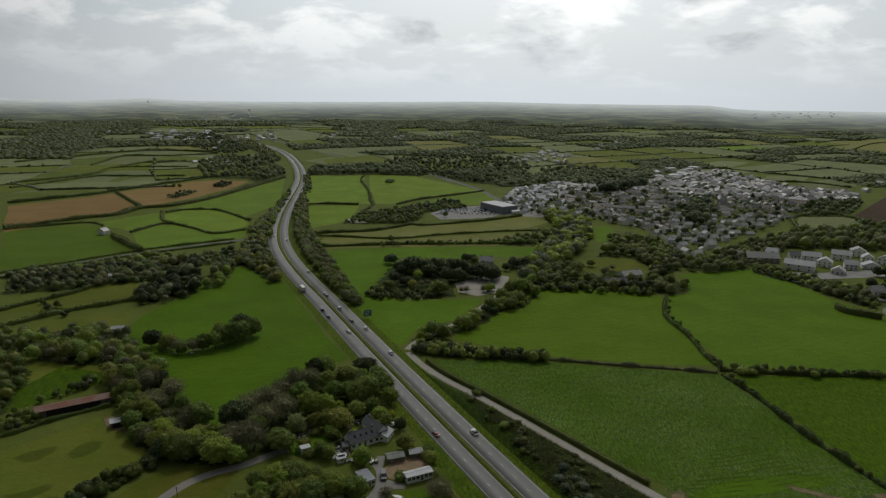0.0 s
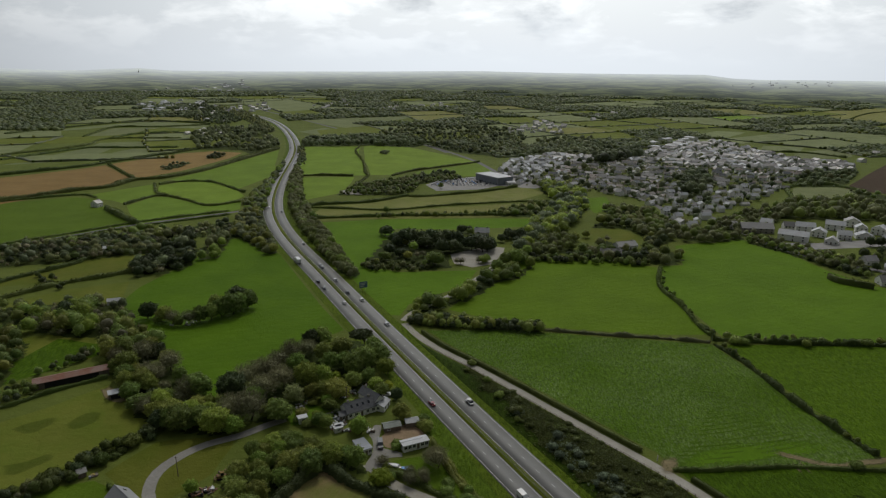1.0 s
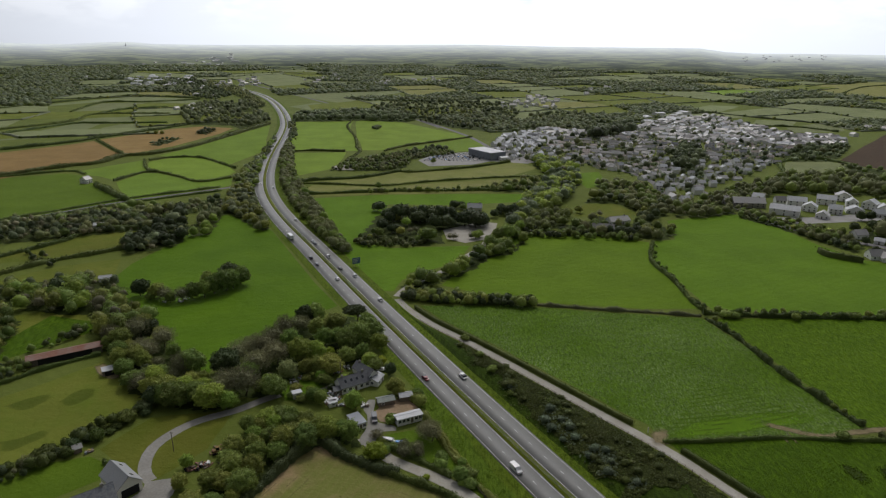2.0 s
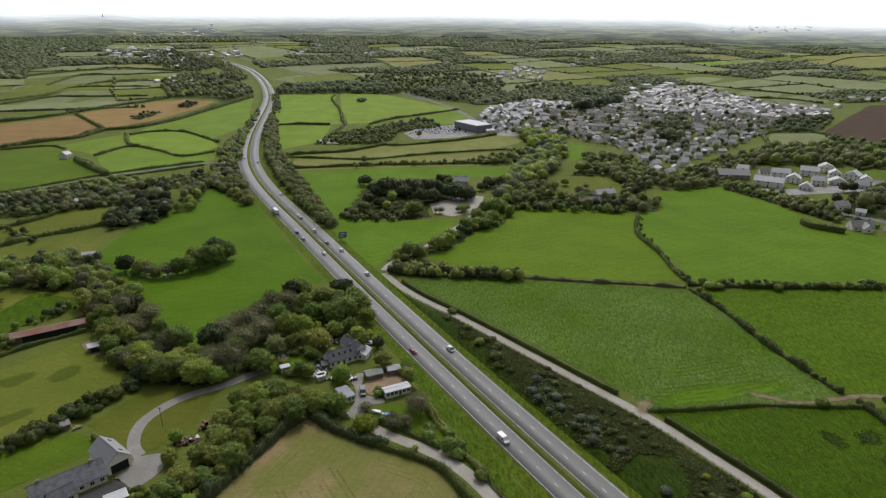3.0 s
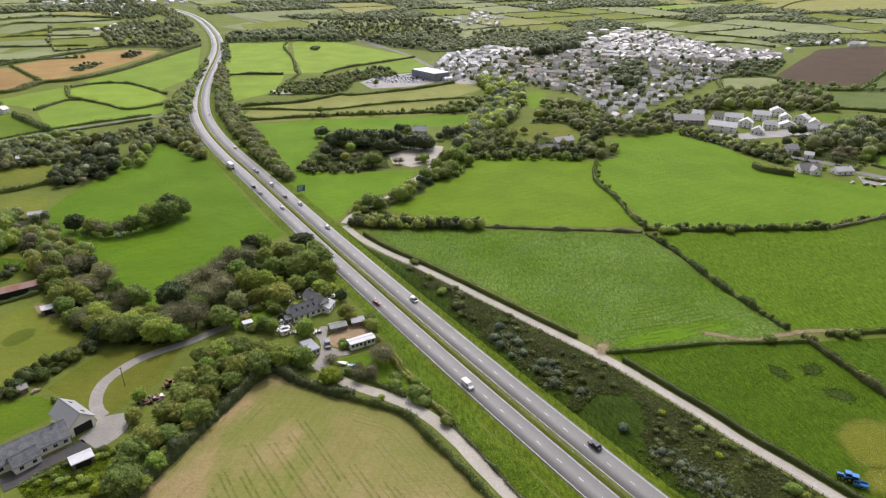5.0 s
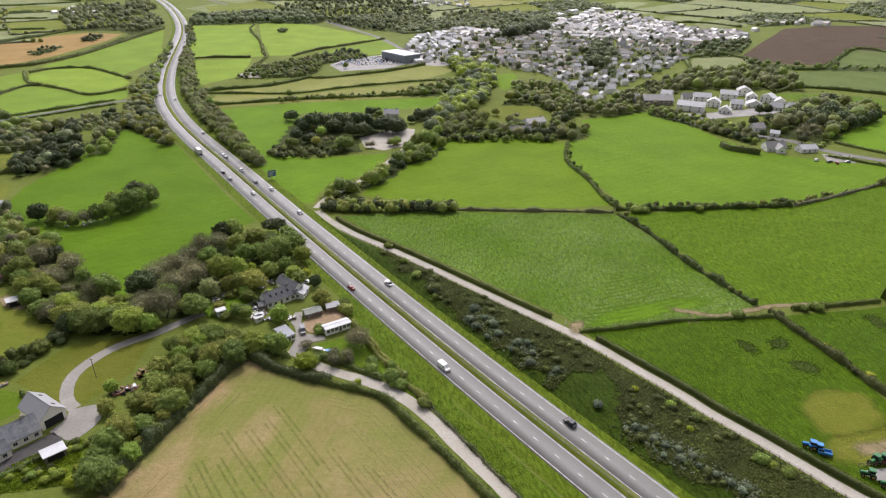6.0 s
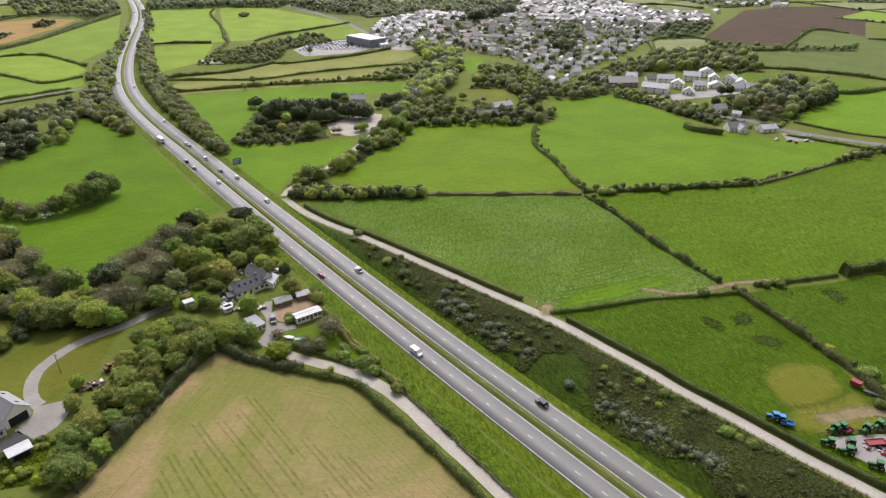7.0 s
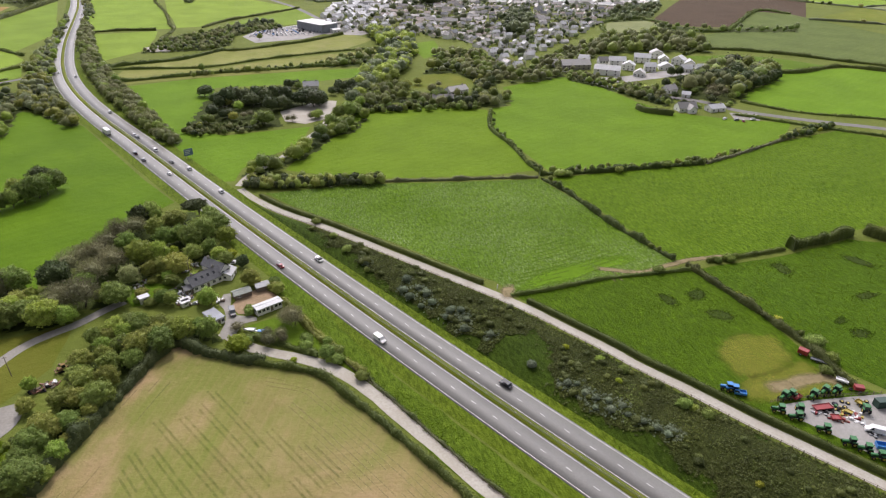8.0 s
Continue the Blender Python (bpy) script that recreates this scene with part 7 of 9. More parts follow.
building(*[(-172.2, 250.7), (-147.5, 266)], 6, 3.0, 0.9, "long open barn with a rusty red sheet roof", TIMBER, RUST, "barn", "barn", windows=0, door=False, chimneys=0, garage=True)
building(*[(-251.3, 467), (-236.7, 470.6)], 7, 2.6, 1.0, "long pale sheet-roofed shed", WHITE_WALL, PALE_ROOF, "shed", "shed", windows=3, chimneys=0)
building(*[(-192, 354.3), (-185.7, 356.5)], 4, 2.4, 1.0, "small white garden shed", WHITE_WALL, PALE_ROOF, "shed", "shed", windows=1, chimneys=0)
building(*[(-335.5, 625.2), (-333.5, 632.5)], 8, 4.0, 2.6, "white farmhouse among fields", windows=3, storeys=2)
building(*[(32.6, 526.0), (44.7, 525.5)], 9, 3.6, 3.0, "cream cottage with a pale roof among dark trees", CREAM_WALL, BARN_SLATE, windows=3, chimneys=2)
building(*[(-7.5, 443.0), (-1.9, 443.3)], 5, 2.6, 1.6, "stone outbuilding in a pale yard", STONE_WALL, SLATE, "shed", "outbuilding", windows=1, chimneys=0)
building(*[(124.8, 467.4), (140.5, 465.1)], 9, 3.0, 2.8, "grey-roofed white bungalow beside a field", windows=4)
building(*[(144.4, 486), (160.9, 492.1)], 9, 3.0, 2.8, "white bungalow with a slate roof", windows=4)
# white houses beyond the big field
for new_house, deep, tall, floors in (([(291.1, 527.8), (310.2, 514.9)], 12, 5.0, 2), ([(322.5, 556.2), (336.9, 550.7)], 10, 5.0, 2), ([(353.6, 564.7), (366.9, 556.8)], 10, 5.2, 2), ([(379.7, 577.8), (391.3, 572.6)], 10, 5.2, 2), ([(373.7, 552.8), (382.2, 548.5)], 9, 5.0, 2),
                                      ([(385.8, 550.3), (393, 541.2)], 10, 5.2, 2), ([(343.2, 527.9), (352.4, 523.6)], 9, 4.6, 2), ([(360.7, 531.2), (373.7, 526)], 9, 3.0, 1), ([(391.7, 536.6), (400.5, 532.2)], 9, 3.4, 1), ([(412.5, 517.7), (421.5, 518.1)], 8, 2.8, 1), ([(325.8, 538.6), (335, 532)], 9, 4.6, 2), ([(323.4, 514.2), (331.2, 508.1)], 8, 3.0, 1), ([(311.7, 556), (320.2, 554.2)], 9, 5.0, 2), ([(393.1, 517.2), (403.7, 514.9)], 8, 3.0, 1), ([(375.9, 518.6), (385.1, 514.3)], 8, 3.2, 1), ([(298, 573.9), (305.5, 567.3)], 9, 4.5, 2)):
    # mostly pale roofs: the sun's glint on them is put into their colour
    building(*new_house, deep, tall, 3.2, "new white rendered house with a pale grey roof", WHITE_WALL, random.choice((PALE_ROOF, PALE_ROOF, BARN_SLATE, PALE_ROOF, SLATE)), windows=3, storeys=floors, detail=False, gable_front=random.random() < 0.5, chimneys=0)
building(*[(270.5, 549), (297.6, 545.8)], 12, 4.5, 4.0, "large building with a long grey slate roof", STONE_WALL, SLATE, windows=6, storeys=2, detail=False)
building(*[(262.5, 564.6), (272.1, 562.1)], 9, 3.4, 3.0, "white house with a grey roof", windows=3, detail=False)
building(*[(297.5, 403.5), (311.5, 401.8)], 9, 2.9, 3.6, "grey-roofed white bungalow behind a clipped hedge", WHITE_WALL, SLATE, windows=3, chimneys=2)
building(*[(302.5, 398.6), (308.5, 397.9)], 7, 2.7, 2.8, "white gabled wing of a bungalow", WHITE_WALL, SLATE, windows=1, chimneys=0, gable_front=True, door=False)
building(*[(320.5, 397.2), (333.5, 398)], 8, 2.8, 2.2, "white bungalow with a shallow pale roof", WHITE_WALL, PALE_ROOF, windows=3)
building(*[(318.6, 451.8), (328.5, 453)], 8, 3.4, 3.0, "grey-roofed house among trees", windows=3, detail=False)
building(*[(324.4, 441), (329.5, 437)], 6, 2.6, 1.8, "small white outhouse among trees", WHITE_WALL, PALE_ROOF, windows=1, detail=False, chimneys=0)
for kind, group in (
        ("dark", [(394, 473.1, 13), (392.2, 460, 11), (402.1, 462, 13), (402.8, 452.4, 10), (413.9, 456, 11), (431, 466.4, 11), (443.2, 474.2, 9), (418.1, 499.8, 12), (410, 485, 13), (425.5, 484, 11), (371.9, 477.2, 11), (373.2, 486.9, 12), (375.5, 470.7, 10), (383, 478, 12), (296, 429.4, 5), (304.3, 431, 6), (296.6, 442.3, 5), (293.5, 449.6, 5), (329.1, 471.6, 8), (316.6, 438.5, 6), (346.5, 476, 9), (357, 506.5, 8), (364, 505, 9), (349, 465, 8), (359.7, 479.4, 9), (315, 424, 5), (338, 421, 6), (311, 413, 5)]),
        ("grey", [(345.7, 436.4, 7), (350.3, 432.2, 7), (361.5, 436.9, 8), (371.8, 458.1, 9), (365, 448, 8), (355, 445, 8)]),
        ("mid", [(359.6, 425.5, 6), (339.6, 446.2, 6), (314.5, 463.2, 6), (306, 482, 5), (324, 462, 5), (337, 468, 6), (319, 411, 4), (286.5, 455, 5), (284, 466, 4.5), (343, 408, 4), (349, 413, 4)]),
        ("fresh", [(340.1, 458.5, 7), (351.5, 467.5, 7), (299.3, 477.1, 5), (296.1, 485.2, 5), (294.7, 497.2, 4.5), (300.5, 465.8, 5), (303, 453, 5), (309.1, 469.7, 5), (366, 428, 6)]),
        ("olive", [(282, 492, 4.5), (276, 503, 4), (287, 480, 4.5), (338.4, 336.8, 4.5), (347.6, 339.7, 5), (330, 333, 4), (266.2, 314, 3.2)]),
        ("hedge", [(355.1, 341.6, 4), (366.5, 345.7, 5), (374.3, 346.7, 5), (382.2, 347.7, 4), (278.8, 318.2, 3)])):
    for x, y, tall in group:
        tree(x, y, kind, tall * random.uniform(0.92, 1.08), False, "tree" if tall > 5 else "bush", random, random.uniform(0.95, 1.25))
hedge([(272.4, 420.3), (272.6, 411), (289.7, 396.7)], 4.2, 4.0, label="tall clipped round-topped hedge", clipped=True)
# showroom
building(*[(49.9, 816.2), (74.9, 779.3)], 24, 8.5, 0.9, "dark grey flat-roofed showroom with tall glazing", GREY_CLAD, PALE_ROOF, "showroom", "showroom", flat=True, windows=8, storeys=1, detail=False, door=False)
building(*[(87.8, 779.1), (97.2, 782.8)], 10, 3.5, 1.0, "white workshop hall beside the showroom", WHITE_WALL, PALE_ROOF, "workshop", "workshop", windows=2, detail=False, chimneys=0)

# ---------------------------------------------------------------- village
HOUSE_PROTOS = []


def house_proto(i, L, D, wall_h, roof_h, wall_m, roof_m, storeys, label, **k):
    top = empty("house", pose(0, 0, -500 - 30 * i), label, "house", "houses of the village")
    house_parts(top, L, D, wall_h, roof_h, wall_m, roof_m, windows=2, storeys=storeys, detail=False, **k)
    HOUSE_PROTOS.append(top)


for i, (L, D, wh, rh, wm, rm, st, words) in enumerate((
        (9, 8, 5.0, 3.0, WHITE_WALL, SLATE, 2, "white two-storey village house with a slate roof"),
        (10, 8, 5.0, 2.8, WHITE_WALL, PALE_ROOF, 2, "white village house with a pale sheet roof"),
        (12, 8, 2.8, 2.6, CREAM_WALL, TILE, 1, "cream bungalow with a brown tiled roof"),
        (8, 8, 5.0, 2.8, WHITE_WALL, PALE_ROOF, 2, "white village house with a pale roof"),
        (13, 9, 2.8, 2.6, WHITE_WALL, SLATE, 1, "white bungalow with a grey slate roof"),
        (10, 8, 5.0, 3.0, CREAM_WALL, OLD_SLATE, 2, "cream rendered house with a dark slate roof"),
        (16, 8, 5.0, 3.0, WHITE_WALL, OLD_SLATE, 2, "short white terrace under one dark slate roof"),
        (11, 8, 5.2, 2.6, WHITE_WALL, TILE, 2, "white rendered house with a brown tiled roof"),
        (18, 8, 5.0, 3.0, CREAM_WALL, SLATE, 2, "cream terrace with a long slate roof"))):
    house_proto(i, L, D, wh, rh, wm, rm, st, words, door=True, chimneys=1)
TOWN = [(85.9, 841.7), (123.7, 969.3), (184.2, 1079.6), (253.4, 1051.9), (298.1, 1012), (365.2, 1142.2), (474.1, 1275.3), (573.8, 1322.2), (583.4, 1144.7), (595.7, 1032.3), (651.2, 1012.2), (623.7, 938.1), (528.9, 910.8), (464.4, 836.4), (423.7, 772.6), (346.2, 685.1), (289.3, 641.7), (242.2, 567.6), (208.2, 547.2), (234.6, 657.6), (203.2, 721.8), (174.6, 740), (148.3, 777.9), (107, 778.7)]
rng_town = random.Random(5)
strip("street", [(90.3, 841.6), (137.4, 841), (177.6, 785.2), (213.5, 735.5), (233.5, 663.6), (221, 568.4), (229.8, 536), (248.2, 531.2)], 7.0, LANE_TAR, "grey street between village houses", z=0.30)
# districts of the village: a middle, the way its rows of houses run, how far apart the houses of a row stand, and the mix of houses
# the first district's many pale roofs stand in for roofs glinting in sun
DISTRICTS = (((120, 900), 62, 14.5, (1, 1, 3, 3, 6, 0, 1)), ((215, 900), -28, 13.0, (2, 4, 4, 5, 2, 8)), ((215, 720), 35, 13.0, (2, 4, 2, 4, 5, 0)), ((300, 690), 5, 13.5, (4, 1, 0, 1, 3, 3)),
             ((340, 930), -20, 13.0, (2, 4, 4, 2, 5, 8)), ((430, 1150), 50, 14.0, (1, 1, 6, 3, 3, 1)), ((450, 900), -12, 13.0, (4, 2, 4, 7, 5, 3)), ((560, 1010), 10, 13.5, (4, 2, 7, 3, 4, 0)))
PARK = [(285, 740), (318, 838), (377, 912), (352, 800), (296, 715)]
spots = []
for d, ((mx, my), way, pitch, mix) in enumerate(DISTRICTS):
    c, sn = math.cos(radians(way)), math.sin(radians(way))
    row, v = 0, -260.0
    while v < 260:
        bend = rng_town.uniform(0, 6)
        u = -260 + rng_town.uniform(0, pitch)
        line = []
        while u < 260:
            vv = v + 5 * math.sin(u * 0.018 + d) + rng_town.uniform(-.8, .8)
            x, y = mx + u * c - vv * sn, my + u * sn + vv * c
            mine = min(range(len(DISTRICTS)), key=lambda k: math.dist((x, y), DISTRICTS[k][0])) == d
            if mine and inside(TOWN, x, y) and not inside(PARK, x, y):
                if row % 2 == 0:
                    line.append((x + 8.0 * -sn, y + 8.0 * c))
                if rng_town.random() < 0.86:
                    spots.append((x, y, way + (0 if row % 2 else 180) + rng_town.choice((0, 0, 0, 90)) + rng_town.uniform(-4, 4), rng_town.choice(mix)))
            elif len(line) > 4:
                strip("street", line, 5.0, LANE_TAR, "grey street between rows of houses", z=0.30 + 0.01 * d)
                line = []
            u += pitch * rng_town.uniform(0.85, 1.25)
        if len(line) > 4:
            strip("street", line, 5.0, LANE_TAR, "grey street between rows of houses", z=0.30 + 0.01 * d)
        v += 16.0 if row % 2 == 0 else 19.0
        row += 1
spots.sort(key=lambda p: math.hypot(p[0], p[1]))
EXTRA_SPOTS = [p[:2] for p in spots[330:]]
for x, y, turn, kind in spots[:330]:
    copy_thing(HOUSE_PROTOS[kind], pose(x, y, gz(x, y), 0, 0, turn) @ Matrix.Scale(rng_town.uniform(0.66, 0.90), 4))
for top in HOUSE_PROTOS:
    for ob in (*top.children_recursive, top):
        bpy.data.objects.remove(ob)
wood(TOWN, 12, {"mid": 5, "dark": 4, "olive": 2, "fresh": 2, "grey": 1}, 3.0, 6.5, 61, under=False)
wood(TOWN, 34, {"mid": 4, "dark": 5, "olive": 2}, 7, 11, 60, under=False)
wood([(317.7, 838.4), (377.3, 912), (345.9, 794.4), (295.1, 719.6), (288.1, 755.9)], 9, {"dark": 5, "mid": 3}, 9, 14, 62)
wood([(244.2, 1012), (355, 1142.1), (332.9, 1052.2), (251.4, 968.9)], 10, {"dark": 5, "mid": 2}, 12, 20, 63)
wood([(208.2, 547.2), (247.5, 567.4), (319.2, 640.8), (384.7, 684), (341.5, 612.8), (275.2, 534.2), (235.2, 512.3), (206.2, 513.5)], 9, {"mid": 3, "fresh": 3, "olive": 2, "grey": 1}, 5, 9, 64)
wood([(262.9, 518.8), (283, 511), (296, 495), (310, 485), (318, 470), (309, 447), (299, 447), (283, 468), (266, 496)], 7, {"mid": 3, "fresh": 1, "hedge": 3, "dark": 2}, 2.6, 4.6, 65, shape="bush")
wood([(171.1, 645.3), (218.1, 643.8), (221, 568.4), (184.6, 537.8), (169.2, 593.5)], 8.5, {"mid": 3, "fresh": 2, "grey": 2}, 5, 9, 66)
wood([(-501.6, 1317.3), (-502.6, 1480.8), (-405.3, 1511.4), (-286.2, 1174.4), (-304.3, 1049.8), (-334.8, 1097.5), (-407, 1104)], 16, {"mid": 4, "dark": 3, "olive": 1}, 7, 12, 67)
wood([(-242.3, 1158.9), (-255.8, 1291.1), (-89.3, 1335), (-21.2, 1221.6), (-40.1, 1169.7), (-139.9, 1193.3)], 14, {"mid": 4, "dark": 3}, 8, 13, 68)
wood([(-129.2, 1415.3), (-53.7, 1629.8), (191, 1513.6), (154.1, 1065.3), (97.6, 1051.3), (36.3, 1100.4), (-42.2, 1239.3)], 17, {"mid": 4, "dark": 2, "olive": 2, "fresh": 1}, 6, 11, 69)
wood([(159.1, 1101.4), (201.4, 1321.9), (327.6, 1373), (325.5, 1183.4), (253.4, 1051.9), (184.2, 1079.6)], 17, {"mid": 4, "dark": 3, "olive": 1}, 7, 12, 70)
wood([(464.4, 836.4), (528.9, 910.8), (616.6, 926.7), (508.7, 791.5), (448.9, 792.6)], 12, {"mid": 4, "dark": 2, "olive": 2}, 5, 9, 71)
wood([(503.7, 771), (536.6, 731.8), (585.2, 712.6), (677.5, 710.4), (647.9, 677), (515.1, 700.5), (487.7, 722.1)], 12, {"mid": 4, "olive": 2}, 4, 8, 72)

for k, rushes in enumerate(([(140.7, 183.6), (145, 180.9), (145.4, 175.3), (141.9, 174), (140.3, 177.7)], [(152.7, 181.2), (158, 182.9), (160.4, 179.3), (157, 175.6), (151.8, 175.8)], [(195.4, 143.9), (200.4, 144.1), (202.2, 140.6), (197.5, 138), (194.2, 140)],
                            [(216.3, 162.7), (223.4, 163.8), (227.6, 161.4), (221.5, 159.1), (216.3, 159.7)], [(194.6, 150), (199.7, 151.7), (199.5, 148.7), (194.7, 148)], [(151.3, 168.4), (157.5, 167.8), (160.9, 161.8), (155.7, 160.1), (151.5, 164.2)],
                            [(201, 192.8), (207.2, 192), (206.8, 184.2), (201.5, 183)], [(238, 192), (243, 189), (246, 180), (241, 179), (237.4, 186)])):
    worn_patch(rushes, WORN["rush"], "dark patch of rushes in the pasture", "rush_patch", 0.12)
    wide = np.mean(rushes, 0)
    tufts([tuple(wide + (np.array(p) - wide) * 1.35) for p in rushes], 200, 0.42, "rush", 500 + k, "dark rushes standing in the pasture", -0.8)

# ---------------------------------------------------------------- the far country
def far_country():
    """Patchwork of small fields, hedges and woods out to the hills."""
    rng = random.Random(77)
    fields, woods, hedges = {"dull": [], "pale": [], "spring": [], "pasture": []}, {"copse": [], "sallow": [], "hedge": []}, {"mid": [], "olive": [], "hedge": []}
    bank_v, bank_f = [], []
    road = ROAD_LINE
    size, turn = 165.0, radians(24)
    ct, st = math.cos(turn), math.sin(turn)

    def corner(i, j):
        """Corners of the uneven field grid."""
        dx, dy = noise.noise((i * 0.77, j * 0.91, 5)) * 85, noise.noise((i * 0.83, j * 0.71, 15)) * 85
        u, v = i * size + dx, j * size * 0.8 + dy
        return (u * ct - v * st, u * st + v * ct)

    for i in range(-32, 33):
        for j in range(-32, 40):
            pts = [corner(i, j), corner(i + 1, j), corner(i + 1, j + 1), corner(i, j + 1)]
            cx, cy = sum(p[0] for p in pts) / 4, sum(p[1] for p in pts) / 4
            r = math.hypot(cx, cy)
            az = math.degrees(math.atan2(cx, cy))
            if not (1080 < r < 2960 and -48 < az < 64):
                continue
            if any(inside(s, cx, cy) for s in FIELD_SHAPES) or inside(TOWN, cx, cy) or np.min(np.hypot(road[:, 0] - cx, road[:, 1] - cy)) < 75:
                continue
            wild = noise.noise((cx * 0.0012, cy * 0.0012, 4)) + rng.uniform(-.45, .45)
            if wild > (0.02 if az < -3 and r > 1350 else 0.12):
                gap = 10.5 + (r - 1150) * 0.0032
                for x, y in scatter(pts, gap, rng, 140):
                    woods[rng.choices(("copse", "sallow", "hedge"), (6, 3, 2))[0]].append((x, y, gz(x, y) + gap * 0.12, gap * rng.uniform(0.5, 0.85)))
            else:
                # dull, pale and spring grass colours have haze painted in
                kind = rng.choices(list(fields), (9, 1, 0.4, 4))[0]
                n = 4
                P = [np.array(p) for p in pts]
                fields[kind].append([[tuple((1 - u) * ((1 - t) * P[0] + t * P[1]) + u * ((1 - t) * P[3] + t * P[2])) for t in np.linspace(0.01, .99, n)] for u in np.linspace(0.01, .99, n)][::-1])
            for p, q in ((pts[0], pts[1]), (pts[0], pts[3])):
                d = math.dist(p, q)
                if rng.random() < 0.15:
                    continue
                m = max(2, int(d / 11))
                wide, run = rng.uniform(1.6, 3.2), None
                for k in range(m + 1):
                    t = k / m
                    x, y = p[0] + (q[0] - p[0]) * t + rng.uniform(-1.2, 1.2), p[1] + (q[1] - p[1]) * t + rng.uniform(-1.2, 1.2)
                    tall, z = rng.uniform(1.6, 3.6), gz(x, y)
                    u = ((q[1] - p[1]) / d * wide, -(q[0] - p[0]) / d * wide)
                    b = len(bank_v)
                    bank_v.extend(((x - u[0], y - u[1], z), (x - u[0] * .6, y - u[1] * .6, z + tall * rng.uniform(.8, 1)), (x + u[0] * .6, y + u[1] * .6, z + tall * rng.uniform(.8, 1)), (x + u[0], y + u[1], z)))
                    if run is not None and rng.random() < 0.95:
                        bank_f.extend(((run, b, b + 1, run + 1), (run + 1, b + 1, b + 2, run + 2), (run + 2, b + 2, b + 3, run + 3)))
                    run = b
                    if rng.random() < 0.34:
                        big = rng.uniform(1.8, 4.6)
                        hedges[rng.choice(("mid", "olive", "hedge"))].append((x + rng.uniform(-2, 2), y + rng.uniform(-2, 2), z + big * 0.6, big))
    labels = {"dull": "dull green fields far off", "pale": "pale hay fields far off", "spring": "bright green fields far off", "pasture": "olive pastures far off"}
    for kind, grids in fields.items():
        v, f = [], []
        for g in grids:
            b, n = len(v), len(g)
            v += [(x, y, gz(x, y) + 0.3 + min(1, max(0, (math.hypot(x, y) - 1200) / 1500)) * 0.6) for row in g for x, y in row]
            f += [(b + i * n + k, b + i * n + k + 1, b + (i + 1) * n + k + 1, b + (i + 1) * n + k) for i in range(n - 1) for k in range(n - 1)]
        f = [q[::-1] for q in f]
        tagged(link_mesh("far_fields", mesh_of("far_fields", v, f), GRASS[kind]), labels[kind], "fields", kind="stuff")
    # far woods and hedges: the copse and sallow leaf colours hold painted haze
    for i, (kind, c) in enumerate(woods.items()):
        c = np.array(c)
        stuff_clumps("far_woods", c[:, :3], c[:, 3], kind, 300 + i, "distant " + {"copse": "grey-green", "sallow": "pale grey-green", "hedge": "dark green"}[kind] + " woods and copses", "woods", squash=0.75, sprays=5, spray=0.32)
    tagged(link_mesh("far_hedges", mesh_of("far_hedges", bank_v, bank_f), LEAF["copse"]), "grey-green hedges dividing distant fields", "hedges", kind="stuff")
    for i, (kind, c) in enumerate(hedges.items()):
        c = np.array(c)
        stuff_clumps("hedgerow_trees", c[:, :3], c[:, 3], kind, 320 + i, "scattered hedgerow trees between distant fields", "trees", squash=0.85, sprays=5)


far_country()


